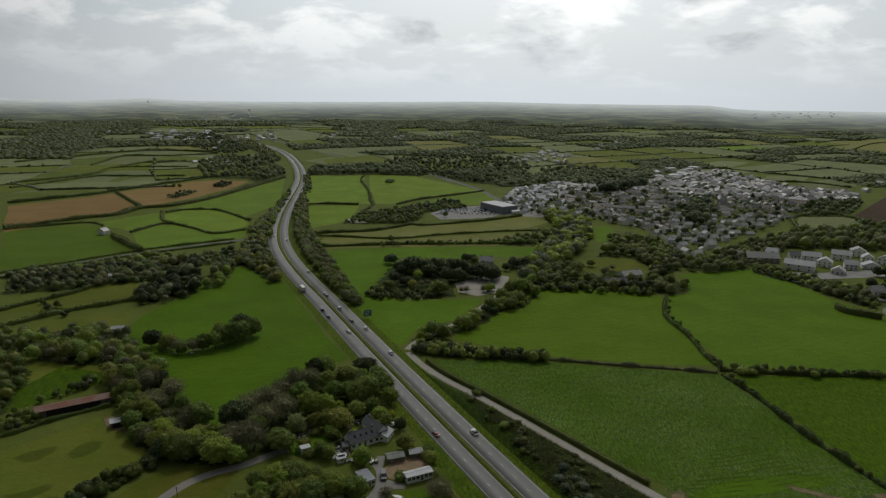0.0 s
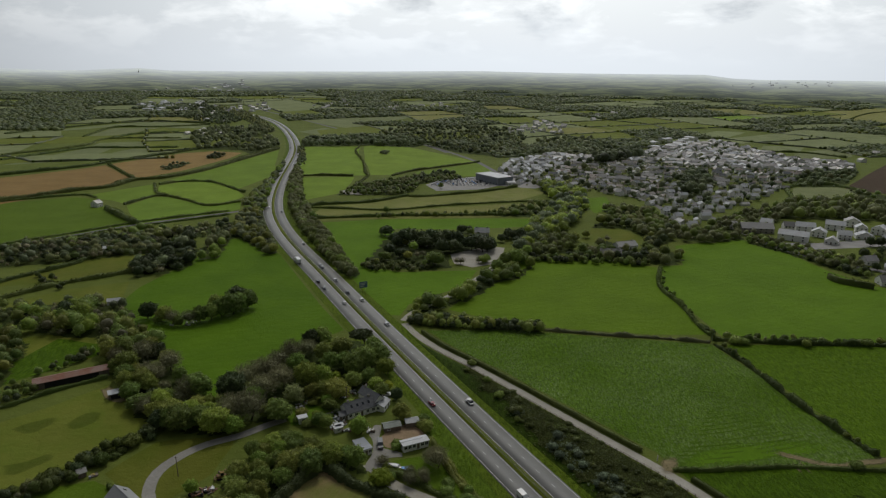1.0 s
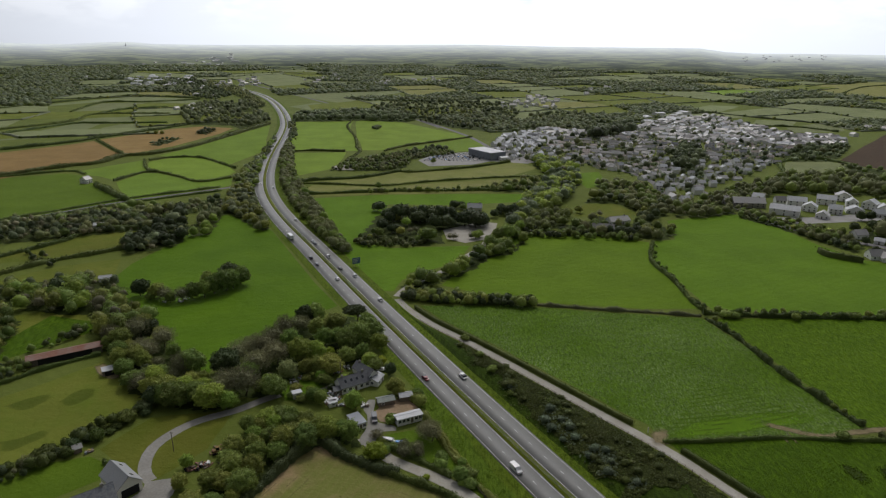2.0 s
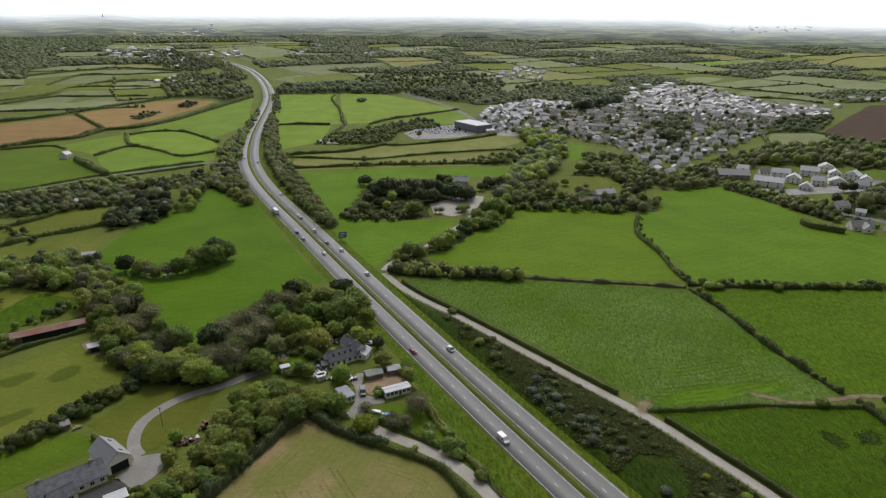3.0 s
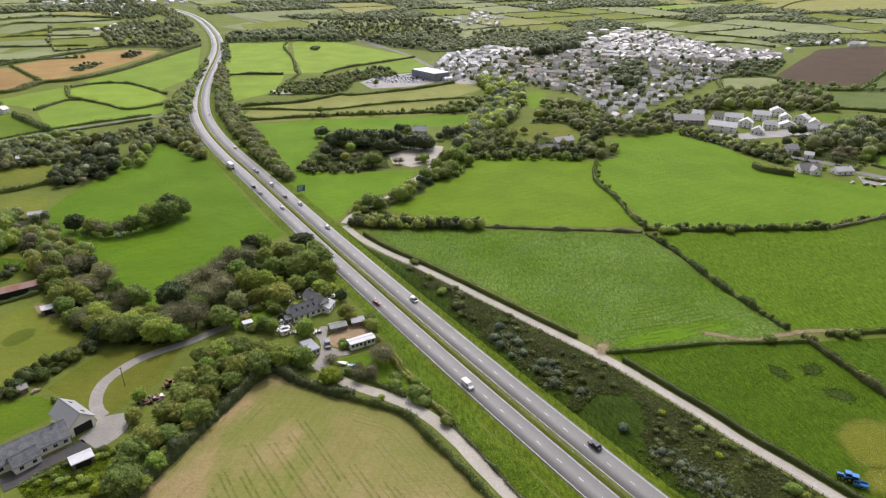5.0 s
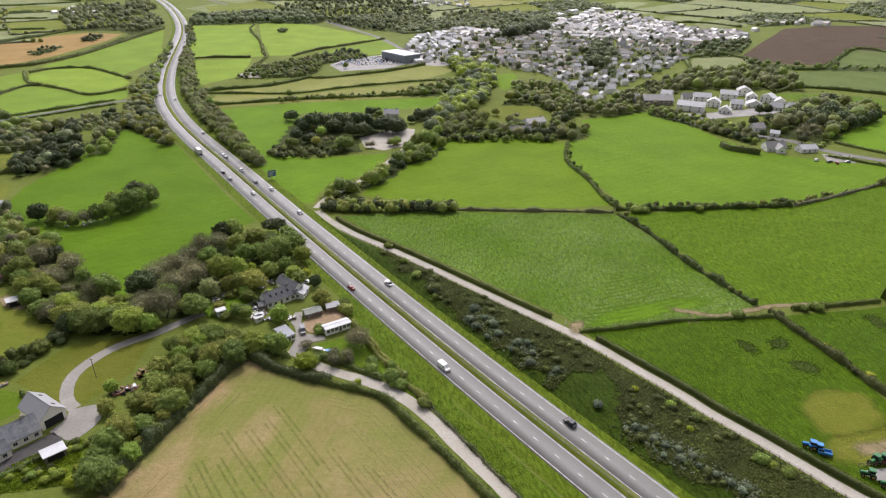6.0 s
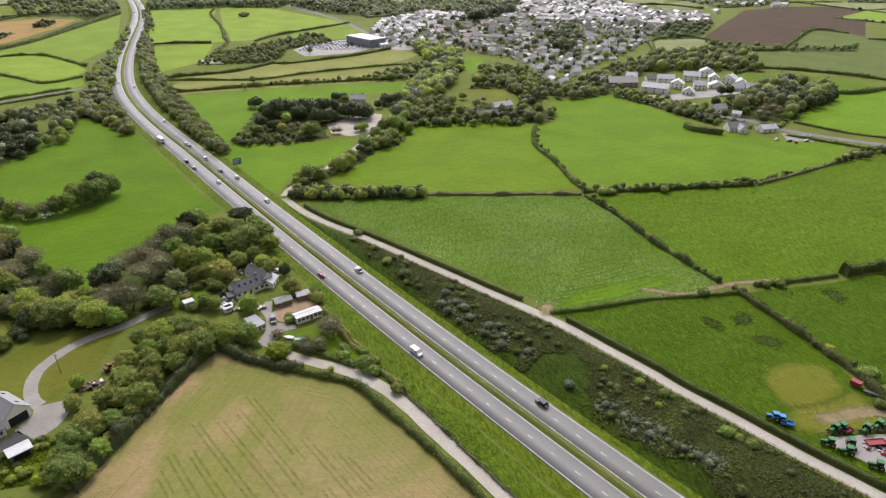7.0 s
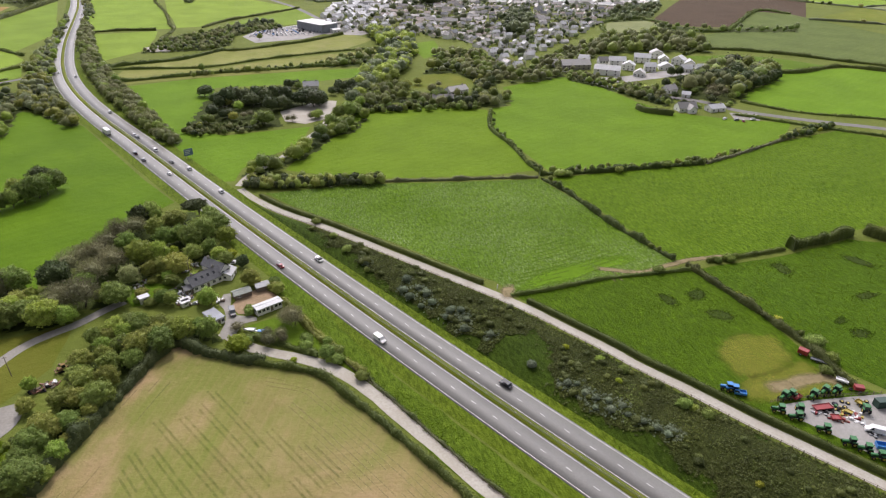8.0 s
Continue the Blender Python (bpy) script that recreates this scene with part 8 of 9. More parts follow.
def wheel_lines():
    """Pairs of green wheel lines curving with the mown field's edge, and straight ones across it."""
    v, f = [], []
    edge = even(smooth_line([(-9.4, 175.2), (6.1, 166.4), (12.2, 157.6), (22.8, 138.6), (31.9, 121.4), (39.2, 106.5), (49.8, 85.9)], 3), 3.0)
    n = normals(edge)
    inward = 1 if inside(FIELD_SHAPES[0], *(edge[20] + n[20] * 6)) else -1
    for i, off in enumerate((3.5, 7, 10.5, 14, 17.5, 21)):
        for rail in (-0.9, 0.9):
            line = edge + n * inward * (off + rail)
            w = 0.13 + 0.05 * (i % 2)
            nn = normals(line)
            keep = [k for k in range(len(line)) if inside(FIELD_SHAPES[0], *line[k])]
            for k in keep[:-1]:
                if k + 1 in keep and noise.noise((line[k][0] * 0.05, line[k][1] * 0.05, i * 0.7)) > -0.02:
                    b = len(v)
                    for p, q in ((line[k], nn[k]), (line[k + 1], nn[k + 1])):
                        v += [(*(p - q * w), 0.1), (*(p + q * w), 0.1)]
                    f.append((b, b + 1, b + 3, b + 2))
    left = even(smooth_line([(-76, 128), (-66, 146), (-56, 168), (-49, 182)], 3), 3.0)
    n = normals(left)
    side = 1 if inside(FIELD_SHAPES[0], *(left[12] + n[12] * 6)) else -1
    for i, off in enumerate((4, 8, 12)):
        line = left + n * side * off
        for k in range(len(line) - 1):
            if inside(FIELD_SHAPES[0], *line[k]) and noise.noise((line[k][0] * 0.06, line[k][1] * 0.06, i * 1.7 + 20)) > 0.0:
                b = len(v)
                for p, q in ((line[k], n[k]), (line[k + 1], n[k + 1])):
                    v += [(*(p - q * 0.2), 0.1 + 0.0005 * i), (*(p + q * 0.2), 0.1 + 0.0005 * i)]
                f.append((b, b + 1, b + 3, b + 2))
    v2, f2 = [], []
    a, b = np.array((-32.9, 156.1)), np.array((-14.6, 122.7))
    way = (b - a) / np.linalg.norm(b - a)
    across = np.array((-way[1], way[0]))
    ring = np.array(FIELD_SHAPES[0])
    rim = np.concatenate([even(np.array((p, q)), 3.0) for p, q in zip(ring, np.roll(ring, -1, 0)) if min(p[1], q[1]) > 100])
    for i in range(-9, 12):
        for rail in (-0.85, 0.85):
            run = [a + way * s + across * (i * 5.4 + rail + 0.8 * math.sin(s * 0.03 + i)) for s in np.arange(-60, 140, 2.0)]
            for p, q in zip(run, run[1:]):
                deep = np.min(np.hypot(*(rim - p).T)) > 19 + 3 * math.sin(i * 2.3)
                if deep and inside(FIELD_SHAPES[0], *p) and inside(FIELD_SHAPES[0], *q) and noise.noise((p[0] * 0.05, p[1] * 0.05, 4 + i * 0.6)) > -0.10:
                    k, w = len(v2), 0.34
                    v2 += [(*(p - across * w), 0.093), (*(p + across * w), 0.093), (*(q + across * w), 0.093), (*(q - across * w), 0.093)]
                    f2.append((k, k + 1, k + 2, k + 3))
    rimmed("regrowth_lines", v2, f2, [0.36] * len(v2), WORN["regrowth"], "broken green lines across the mown field", "wheel lines")
    rimmed("wheel_lines", v, f, [0.36] * len(v), WORN["straw"], "pale wheel lines in the mown field", "wheel lines")


wheel_lines()


worn_patch([(86, 200.3), (96.2, 207.6), (111.5, 213.3), (130.1, 216.2), (145.1, 216.1), (152, 211.2), (140, 207.1), (127.1, 205.4), (120.8, 203.2), (109.4, 200.6), (96.5, 199.4), (88.2, 198)], WORN["fresh"], "fresh green mown corner of the meadow", "grass_patch", 0.095)


def mown_lines():
    """Curved mowing lines in the meadow's corner by the gateway."""
    edge = even(smooth_line([(86.3, 201.1), (99.9, 201.6), (116.3, 204.4), (132.9, 208.9), (150.7, 213.6)], 3), 3.0)
    n = normals(edge)
    inward = 1 if inside(FIELD_SHAPES[1], *(edge[10] + n[10] * 8)) else -1
    v, f = [], []
    for i in range(13):
        line = edge + n * inward * (2 + i * 2.6)
        nn = normals(line)
        for k in range(i, len(line) - 1 - i // 2):
            if inside(FIELD_SHAPES[1], *line[k]) and noise.noise((line[k][0] * 0.07, line[k][1] * 0.07, i * 3.3)) > -0.22:
                b = len(v)
                for p, q in ((line[k], nn[k]), (line[k + 1], nn[k + 1])):
                    v += [(*(p - q * 0.38), 0.105), (*(p + q * 0.38), 0.105)]
                f.append((b, b + 1, b + 3, b + 2))
    tagged(link_mesh("mown_lines", mesh_of("mown_lines", v, f), GRASS["mown"]), "darker mowing lines curving through the meadow's corner", "mowing lines", kind="stuff")


mown_lines()

tufts(FIELD_SHAPES[3], 9000, 0.36, "green", 6, "green tussocks in the rough pasture", -0.1, (YARD, [(141.3, 147.6), (153.1, 152.4), (163.1, 149.8), (167.6, 142.4), (168.7, 117.6), (152.8, 114.7), (139.8, 116.6), (137, 125.9), (136.3, 137.7)]))
tufts(FIELD_SHAPES[4], 9000, 0.36, "green", 8, "green tussocks in the rough pasture", -0.1)
tufts(FIELD_SHAPES[1], 15000, 0.34, "pale", 9, "pale seed heads in the meadow", 0.0)
tufts(FIELD_SHAPES[2], 9000, 0.34, "green", 12, "pale grass tufts in the long grass", 0.1)
tufts(VERGE_SHAPE, 12000, 0.4, "green", 14, "long grass tufts on the verge", 0.0)
_foot = ROAD_LINE[(ROAD_LINE[:, 1] > -30) & (ROAD_LINE[:, 1] < 330)]
_side = normals(_foot)
tufts([tuple(p) for p in _foot + _side * 10.6] + [tuple(p) for p in (_foot + _side * 19)[::-1]], 30000, 0.42, "green", 15, "long grass tufts at the foot of the bank", -0.15)
worn_patch([(-163.7, 219.5), (-158.6, 225.3), (-151.1, 229.6), (-148.1, 226.2), (-149.6, 221.2), (-154.3, 216.4)], WORN["green"], "darker green patch in the grazed pasture", "grass_patch")
worn_patch([(-144.1, 223.7), (-142, 231.5), (-136.2, 234.2), (-132.2, 228.9), (-134.9, 222.2), (-139.7, 219.7)], WORN["green"], "darker green patch in the grazed pasture", "grass_patch")
worn_patch([(-151, 196.5), (-144.1, 199.6), (-138, 205.2), (-134.8, 201), (-138.7, 195.6), (-145, 190)], WORN["green"], "darker green patch in the grazed pasture", "grass_patch")
worn_patch([(-145.7, 253.3), (-142.4, 255.4), (-133.7, 249.4), (-128.2, 241.6), (-132.9, 240.7), (-139.9, 245.4)], WORN["earth"], "trodden earth round a field shelter", "worn_patch")

# ---------------------------------------------------------------- vehicles
PAINTS = {"white": plain("white_car_paint", (0.75, 0.75, 0.74), 0.3), "black": plain("black_car_paint", (0.02, 0.02, 0.025), 0.25), "silver": plain("silver_car_paint", (0.45, 0.46, 0.48), 0.3, 0.5),
          "red": plain("dark_red_car_paint", (0.22, 0.02, 0.025), 0.3), "blue": plain("blue_paint", (0.04, 0.22, 0.55), 0.35), "grey": plain("grey_car_paint", (0.12, 0.13, 0.14), 0.3),
          "green": plain("tractor_green_paint", (0.03, 0.17, 0.045), 0.45), "yellow": plain("yellow_paint", (0.42, 0.33, 0.06), 0.5), "machine_red": plain("machine_red_paint", (0.27, 0.025, 0.025), 0.5)}
LAMP_CLEAR = plain("clear_lamp", (0.7, 0.7, 0.68), 0.2)
LAMP_RED = plain("red_lamp", (0.35, 0.01, 0.01), 0.3)


def wheels(top, spots, r, w, name="wheel", close=True):
    tyre = bpy.data.meshes.new(name)
    bm = wheel_bm(r, w); bm.to_mesh(tyre); bm.free(); tyre.materials.append(RUBBER)
    hub = bpy.data.meshes.new("hub")
    bm = wheel_bm(r * 0.55, w * 1.06, 10); bm.to_mesh(hub); bm.free(); hub.materials.append(STEEL)
    for x, y in spots:
        a = new(name, tyre); a.parent = top; a.location = (x, y, r)
        if close:
            b = new("hub", hub); b.parent = a


def car_parts(top, paint, style="car", close=True):
    """A car, x forwards: body with bonnet and boot, glazed cabin, painted roof, wheels and lamps."""
    L, W, H = {"car": (4.3, 1.78, 1.48), "suv": (4.6, 1.88, 1.70), "van": (5.3, 1.98, 2.15)}[style]
    h = L / 2
    if style == "van":
        prof = [(-h, .35), (-h, H - .08), (-h + .1, H), (h - 1.75, H), (h - .95, 1.18), (h - .1, .98), (h, .75), (h, .35)]
        cab = [(h - 1.72, H - .12), (h - 1.0, 1.22), (h - 1.55, 1.22), (h - 2.1, 1.22), (h - 2.1, H - .12)]
    else:
        prof = [(-h, .32), (-h, .82), (-h + .08, .95), (-h + .6, 1.0), (h - 1.35, .98), (h - .25, .82), (h, .62), (h, .32)]
        cab = [(-h + .35, .96), (-h + .85, H - .06), (h - 2.0, H - .06), (h - 1.2, .96)]
    body = prism([(-x, z) for x, z in prof][::-1], -W / 2, W / 2)
    bmesh.ops.transform(body, matrix=Matrix.Rotation(radians(-90), 4, "Z"), verts=body.verts)
    bmesh.ops.bevel(body, geom=[e for e in body.edges if e.calc_length() > 0.3], offset=0.06, segments=2, affect="EDGES")
    b = part("body", body, PAINTS[paint], top)
    glass = prism([(-x, z) for x, z in cab][::-1], -W / 2 + (.10 if style != "van" else -.012), W / 2 - (.10 if style != "van" else -.012))
    bmesh.ops.transform(glass, matrix=Matrix.Rotation(radians(-90), 4, "Z"), verts=glass.verts)
    part("cabin_glass", glass, GLASS, top, "dark tinted glass")
    if style != "van":
        part("roof", boxed(-h + .8, h - 1.95, -W / 2 + .14, W / 2 - .14, H - .08, H, bevel=.03), PAINTS[paint], top)
    wheels(top, [(h - .85, W / 2 - .1), (h - .85, -W / 2 + .1), (-h + .8, W / 2 - .1), (-h + .8, -W / 2 + .1)], 0.32, .2, close=close)
    for y in (() if not close else (-W / 2 + .3, W / 2 - .3)):
        part("headlight", boxed(h - .12, h + .02, y - .16, y + .16, .62, .78, bevel=.02), LAMP_CLEAR, top, "clear headlight")
        part("tail_light", boxed(-h - .02, -h + .08, y - .12, y + .12, .72, .95, bevel=.02), LAMP_RED, top, "red tail light")


def vehicle(x, y, turn, paint, style, label, group="", z=None, close=True):
    key = (paint, style, close)
    names = {"car": "car", "suv": "car", "van": "van"}
    top = empty(names[style], pose(x, y, gz(x, y) + (0.14 if z is None else z), 0, 0, turn), label, names[style], group)
    if key not in CAR_KEEP:
        car_parts(top, paint, style, close)
        CAR_KEEP[key] = top
    else:
        src = CAR_KEEP[key]
        made = {src: top}
        for o in src.children_recursive:
            made[o] = o.copy()
            scene.collection.objects.link(made[o])
            made[o].parent = made[o.parent]
    return top


CAR_KEEP = {}


def road_turn(x, y):
    k = int(np.argmin(np.hypot(ROAD_LINE[:, 0] - x, ROAD_LINE[:, 1] - y)))
    d = ROAD_LINE[min(k + 1, len(ROAD_LINE) - 1)] - ROAD_LINE[max(k - 1, 0)]
    return math.degrees(math.atan2(d[1], d[0]))


PAINT_WORDS = {"white": "white", "black": "black", "silver": "silver", "red": "dark red", "grey": "grey", "blue": "blue"}
# away from the viewer on the west carriageway, towards the viewer on the east one
for at, paint, style, away in (([(29.2, 180.3)], "white", "van", True), ([(-1.3, 241.3)], "red", "car", True), ([(-55.6, 360.1)], "white", "car", True), ([(-72.7, 386)], "grey", "car", True), ([(-75.3, 400.3)], "black", "suv", True),
                               ([(-168.1, 632)], "white", "car", True), ([(-190.7, 721.4)], "silver", "car", True), ([(-211.6, 877.5)], "white", "car", True), ([(-258.9, 1135.2)], "grey", "car", True), ([(-324.7, 1406.2)], "white", "van", True),
                               ([(64.4, 147.4)], "black", "suv", False), ([(15.2, 243.2)], "white", "suv", False), ([(-28.1, 327.2)], "silver", "car", False), ([(-46.2, 365.3)], "white", "car", False), ([(-56.5, 378.9)], "grey", "car", False),
                               ([(-68, 402.2)], "white", "suv", False), ([(-80.6, 437)], "silver", "car", False), ([(-81.5, 430.6)], "grey", "car", False), ([(-106.6, 493.8)], "white", "car", False), ([(-150.4, 611.8)], "white", "car", False),
                               ([(-209.3, 932.1)], "white", "suv", False), ([(-214.4, 976.1)], "silver", "car", False), ([(-263.7, 1262.6)], "white", "van", False), ([(-370.4, 1537.4)], "white", "car", False)):
    (cx, cy), = at
    k = int(np.argmin(np.hypot(ROAD_LINE[:, 0] - cx, ROAD_LINE[:, 1] - cy)))
    nn = normals(ROAD_LINE)[k]
    off = (np.array((cx, cy)) - ROAD_LINE[k]) @ nn
    lane = min((-7.5, -3.7, 3.7, 7.5), key=lambda v: abs(v - off) + (0 if (v < 0) == away else 9))
    cx, cy = np.array((cx, cy)) + nn * (lane - off)
    kind_word = {"car": "hatchback", "suv": "tall estate car", "van": "panel van"}[style]
    vehicle(cx, cy, road_turn(cx, cy) + (0 if away else 180), paint, style, PAINT_WORDS[paint] + " " + kind_word + " driving on the dual carriageway", "traffic on the road")


def lorry(x, y, turn):
    top = empty("lorry", pose(x, y, 0.14, 0, 0, turn), "white box lorry driving on the dual carriageway", "lorry")
    part("box_body", boxed(-5.2, 2.6, -1.25, 1.25, .95, 3.7, bevel=.05), PAINTS["white"], top)
    part("cab", boxed(2.75, 4.9, -1.2, 1.2, .6, 3.0, bevel=.15), PAINTS["white"], top)
    part("windscreen", boxed(4.8, 4.93, -1.0, 1.0, 1.7, 2.7), GLASS, top)
    part("chassis", boxed(-5.1, 4.6, -.5, .5, .5, .95), DARK, top)
    wheels(top, [(3.8, 1.05), (3.8, -1.05), (-3.2, 1.0), (-3.2, -1.0), (-4.3, 1.0), (-4.3, -1.0)], .48, .34)


(lx, ly), = [(-99.8, 444.6)]
lorry(lx, ly, road_turn(lx, ly))
for at, paint, style, turn, words in (([(-20, 210.5)], "grey", "van", 100, "grey camper van with a white roof parked in a farmyard"),
                                      ([(-20.2, 249)], "white", "car", 170, "white car parked beside a farmhouse"), ([(161.1, 100.3)], "white", "van", -38, "white panel van parked in the machinery yard"),
                                      ([(319.2, 379.9)], "white", "car", 30, "white car parked by a bungalow"), ([(325.9, 375.6)], "grey", "car", 10, "grey car parked by a bungalow"), ([(338.6, 374)], "white", "car", 0, "white car parked on gravel"), ([(329, 372.1)], "red", "car", 60, "red car parked on gravel")):
    vehicle(*at[0], turn, paint, style, words, z=0.13)


def boat(x, y, turn, cover, label):
    """A small boat on the grass: a pointed hull with a rim, and a cover or a thwart."""
    top = empty("boat", pose(x, y, 0.12, 0, 0, turn), label, "boat")
    hull = bmesh.new()
    rings = []
    for t in np.linspace(0, 1, 7):
        half = 0.95 * (1 - t ** 2.6) + 0.03
        keel = 0.05 + 0.25 * t ** 2
        rings.append([hull.verts.new((-2.0 + 4.4 * t, yy, zz)) for yy, zz in ((-half, 0.85 + 0.2 * t), (-half * 0.8, 0.35 + 0.1 * t), (0, keel), (half * 0.8, 0.35 + 0.1 * t), (half, 0.85 + 0.2 * t))])
    for a, b in zip(rings, rings[1:]):
        for k in range(4):
            hull.faces.new((a[k], a[k + 1], b[k + 1], b[k]))
    hull.faces.new(rings[0])
    bmesh.ops.recalc_face_normals(hull, faces=hull.faces)
    part("hull", hull, PAINTS["white"], top)
    part("cover", boxed(-1.7, 1.0, -0.72, 0.72, 0.8, 0.98, bevel=0.08), PAINTS[cover], top, "fitted cover")
    part("foredeck", boxed(1.05, 1.9, -0.35, 0.35, 0.86, 0.96, bevel=0.05), PAINTS["white"], top)


boat(*(-14.0, 197.6), 160, "white", "small white covered boat on garden grass")
boat(*(-10.3, 195.7), 170, "blue", "white boat under a blue cover on garden grass")


def digger(x, y, turn):
    """An old tracked digger: two tracks, a body, a cab and a blade on arms."""
    top = empty("digger", pose(x, y, 0.1, 0, 0, turn), "old rusty yellow tracked digger beside trees", "digger")
    for side in (-0.8, 0.8):
        part("track", prism([(-1.5, 0.25), (-1.2, 0), (1.2, 0), (1.5, 0.25), (1.3, 0.65), (-1.3, 0.65)], side - 0.22, side + 0.22), RUBBER, top).matrix_local = Matrix.Rotation(radians(-90), 4, "Z")
    part("body", boxed(-1.4, 1.3, -0.6, 0.6, 0.6, 1.35, bevel=0.06), OLD_YELLOW, top)
    part("cab", boxed(-0.9, 0.2, -0.55, 0.55, 1.35, 2.4, bevel=0.06), GLASS, top, "glazed cab")
    part("cab_roof", boxed(-1.0, 0.3, -0.62, 0.62, 2.4, 2.52, bevel=0.04), OLD_YELLOW, top)
    for side in (-0.7, 0.7):
        part("arm", boxed(1.0, 2.2, side - 0.08, side + 0.08, 0.55, 0.75), RUST, top)
    part("blade", prism([(2.15, 0.05), (2.3, 0.1), (2.25, 0.95), (2.1, 0.9)], -1.1, 1.1), RUST, top).matrix_local = Matrix.Rotation(radians(-90), 4, "Z")


digger(*(-72.3, 190.2), 205)

# the showroom's car park: rows of parked cars
(p0, p1, p2, p3) = [np.array(p) for p in [(-9.6, 769.6), (6.8, 812.7), (50.2, 833.3), (68.8, 771.8)]]
rng_cars = random.Random(9)
for i in range(6):
    for j in range(15):
        a, b = (i + 0.5) / 6, (j + 0.5) / 15
        q = (1 - b) * ((1 - a) * p0 + a * p1) + b * ((1 - a) * p3 + a * p2)
        if rng_cars.random() < 0.9:
            vehicle(q[0], q[1], 100 + rng_cars.choice((0, 180)) + rng_cars.uniform(-3, 3), rng_cars.choice(("white", "white", "silver", "grey", "black", "blue")), rng_cars.choice(("car", "car", "suv")), "car parked in a row beside the showroom", "cars in the car park", 0.16, False)

# ---------------------------------------------------------------- farm machinery
def tractor(x, y, turn, paint="green", label="green farm tractor with a glazed cab in a yard"):
    top = empty("tractor", pose(x, y, 0.13, 0, 0, turn), label, "tractor", "tractors in the yard")
    part("bonnet", boxed(.2, 2.1, -.42, .42, .95, 1.65, bevel=.12), PAINTS[paint], top)
    part("chassis", boxed(-1.2, 1.9, -.3, .3, .55, .98), DARK, top)
    part("cab", boxed(-1.35, .15, -.75, .75, 1.2, 2.55, bevel=.08), GLASS, top, "dark glazed cab")
    part("cab_roof", boxed(-1.5, .3, -.85, .85, 2.55, 2.75, bevel=.07), PAINTS[paint], top)
    for s in (-1, 1):
        part("mudguard", boxed(-1.7, -.3, s * .98 - .25, s * .98 + .25, 1.62, 1.75, bevel=.05), PAINTS[paint], top)
    for xx, yy, r, w in ((-1.0, .95, .82, .5), (-1.0, -.95, .82, .5), (1.5, .85, .55, .36), (1.5, -.85, .55, .36)):
        t = part("wheel", wheel_bm(r, w), RUBBER, top)
        t.location = (xx, yy, r)
        part("rim", wheel_bm(r * .55, w * 1.08, 10), PAINTS["yellow"], t, "yellow wheel rim")
    ex = bmesh.new()
    bmesh.ops.create_cone(ex, cap_ends=True, segments=8, radius1=.05, radius2=.05, depth=1.0, matrix=Matrix.Translation((.4, .35, 2.1)))
    part("exhaust", ex, DARK, top)
    return top


first = None
for (x, y), turn in zip([(145.5, 119.3), (147.9, 119.2), (154.9, 117.4), (159.8, 118), (163.3, 117.1), (139.8, 114.8), (145.8, 112.7), (142.5, 110.8), (146.7, 104.4), (149.8, 98.2), (152.1, 95), (153.4, 91.8), (165.7, 108.2)], (200, 195, 205, 200, 200, 150, 240, 160, 150, 155, 150, 155, 60)):
    if first is None:
        first = tractor(x, y, turn)
    else:
        copy_thing(first, pose(x, y, 0.13, 0, 0, turn))
for (x, y), turn in zip([(131, 127.5), (132.1, 126.1)], (150, 150)):
    tractor(x, y, turn, "blue", "blue farm tractor parked beside a hedge")


def trailer(x, y, turn, paint, L, W, H, label, name="trailer", closed=False):
    top = empty(name, pose(x, y, 0.12, 0, 0, turn), label, "trailer")
    part("bed", boxed(-L / 2, L / 2, -W / 2, W / 2, .6, .78, bevel=.03), PAINTS[paint], top)
    if closed:
        part("box_body", boxed(-L / 2, L / 2, -W / 2, W / 2, .78, H, bevel=.06), PAINTS[paint], top)
    else:
        for nm, a in (("side_board", (-L / 2, L / 2, -W / 2, -W / 2 + .08)), ("side_board", (-L / 2, L / 2, W / 2 - .08, W / 2)), ("end_board", (-L / 2, -L / 2 + .08, -W / 2 + .08, W / 2 - .08)), ("end_board", (L / 2 - .08, L / 2, -W / 2 + .08, W / 2 - .08))):
            part(nm, boxed(*a, .78, H), PAINTS[paint], top)
    part("drawbar", boxed(L / 2, L / 2 + 1.2, -.08, .08, .5, .62), DARK, top)
    wheels(top, [(-.4, W / 2), (-.4, -W / 2)], .42, .28)
    return top


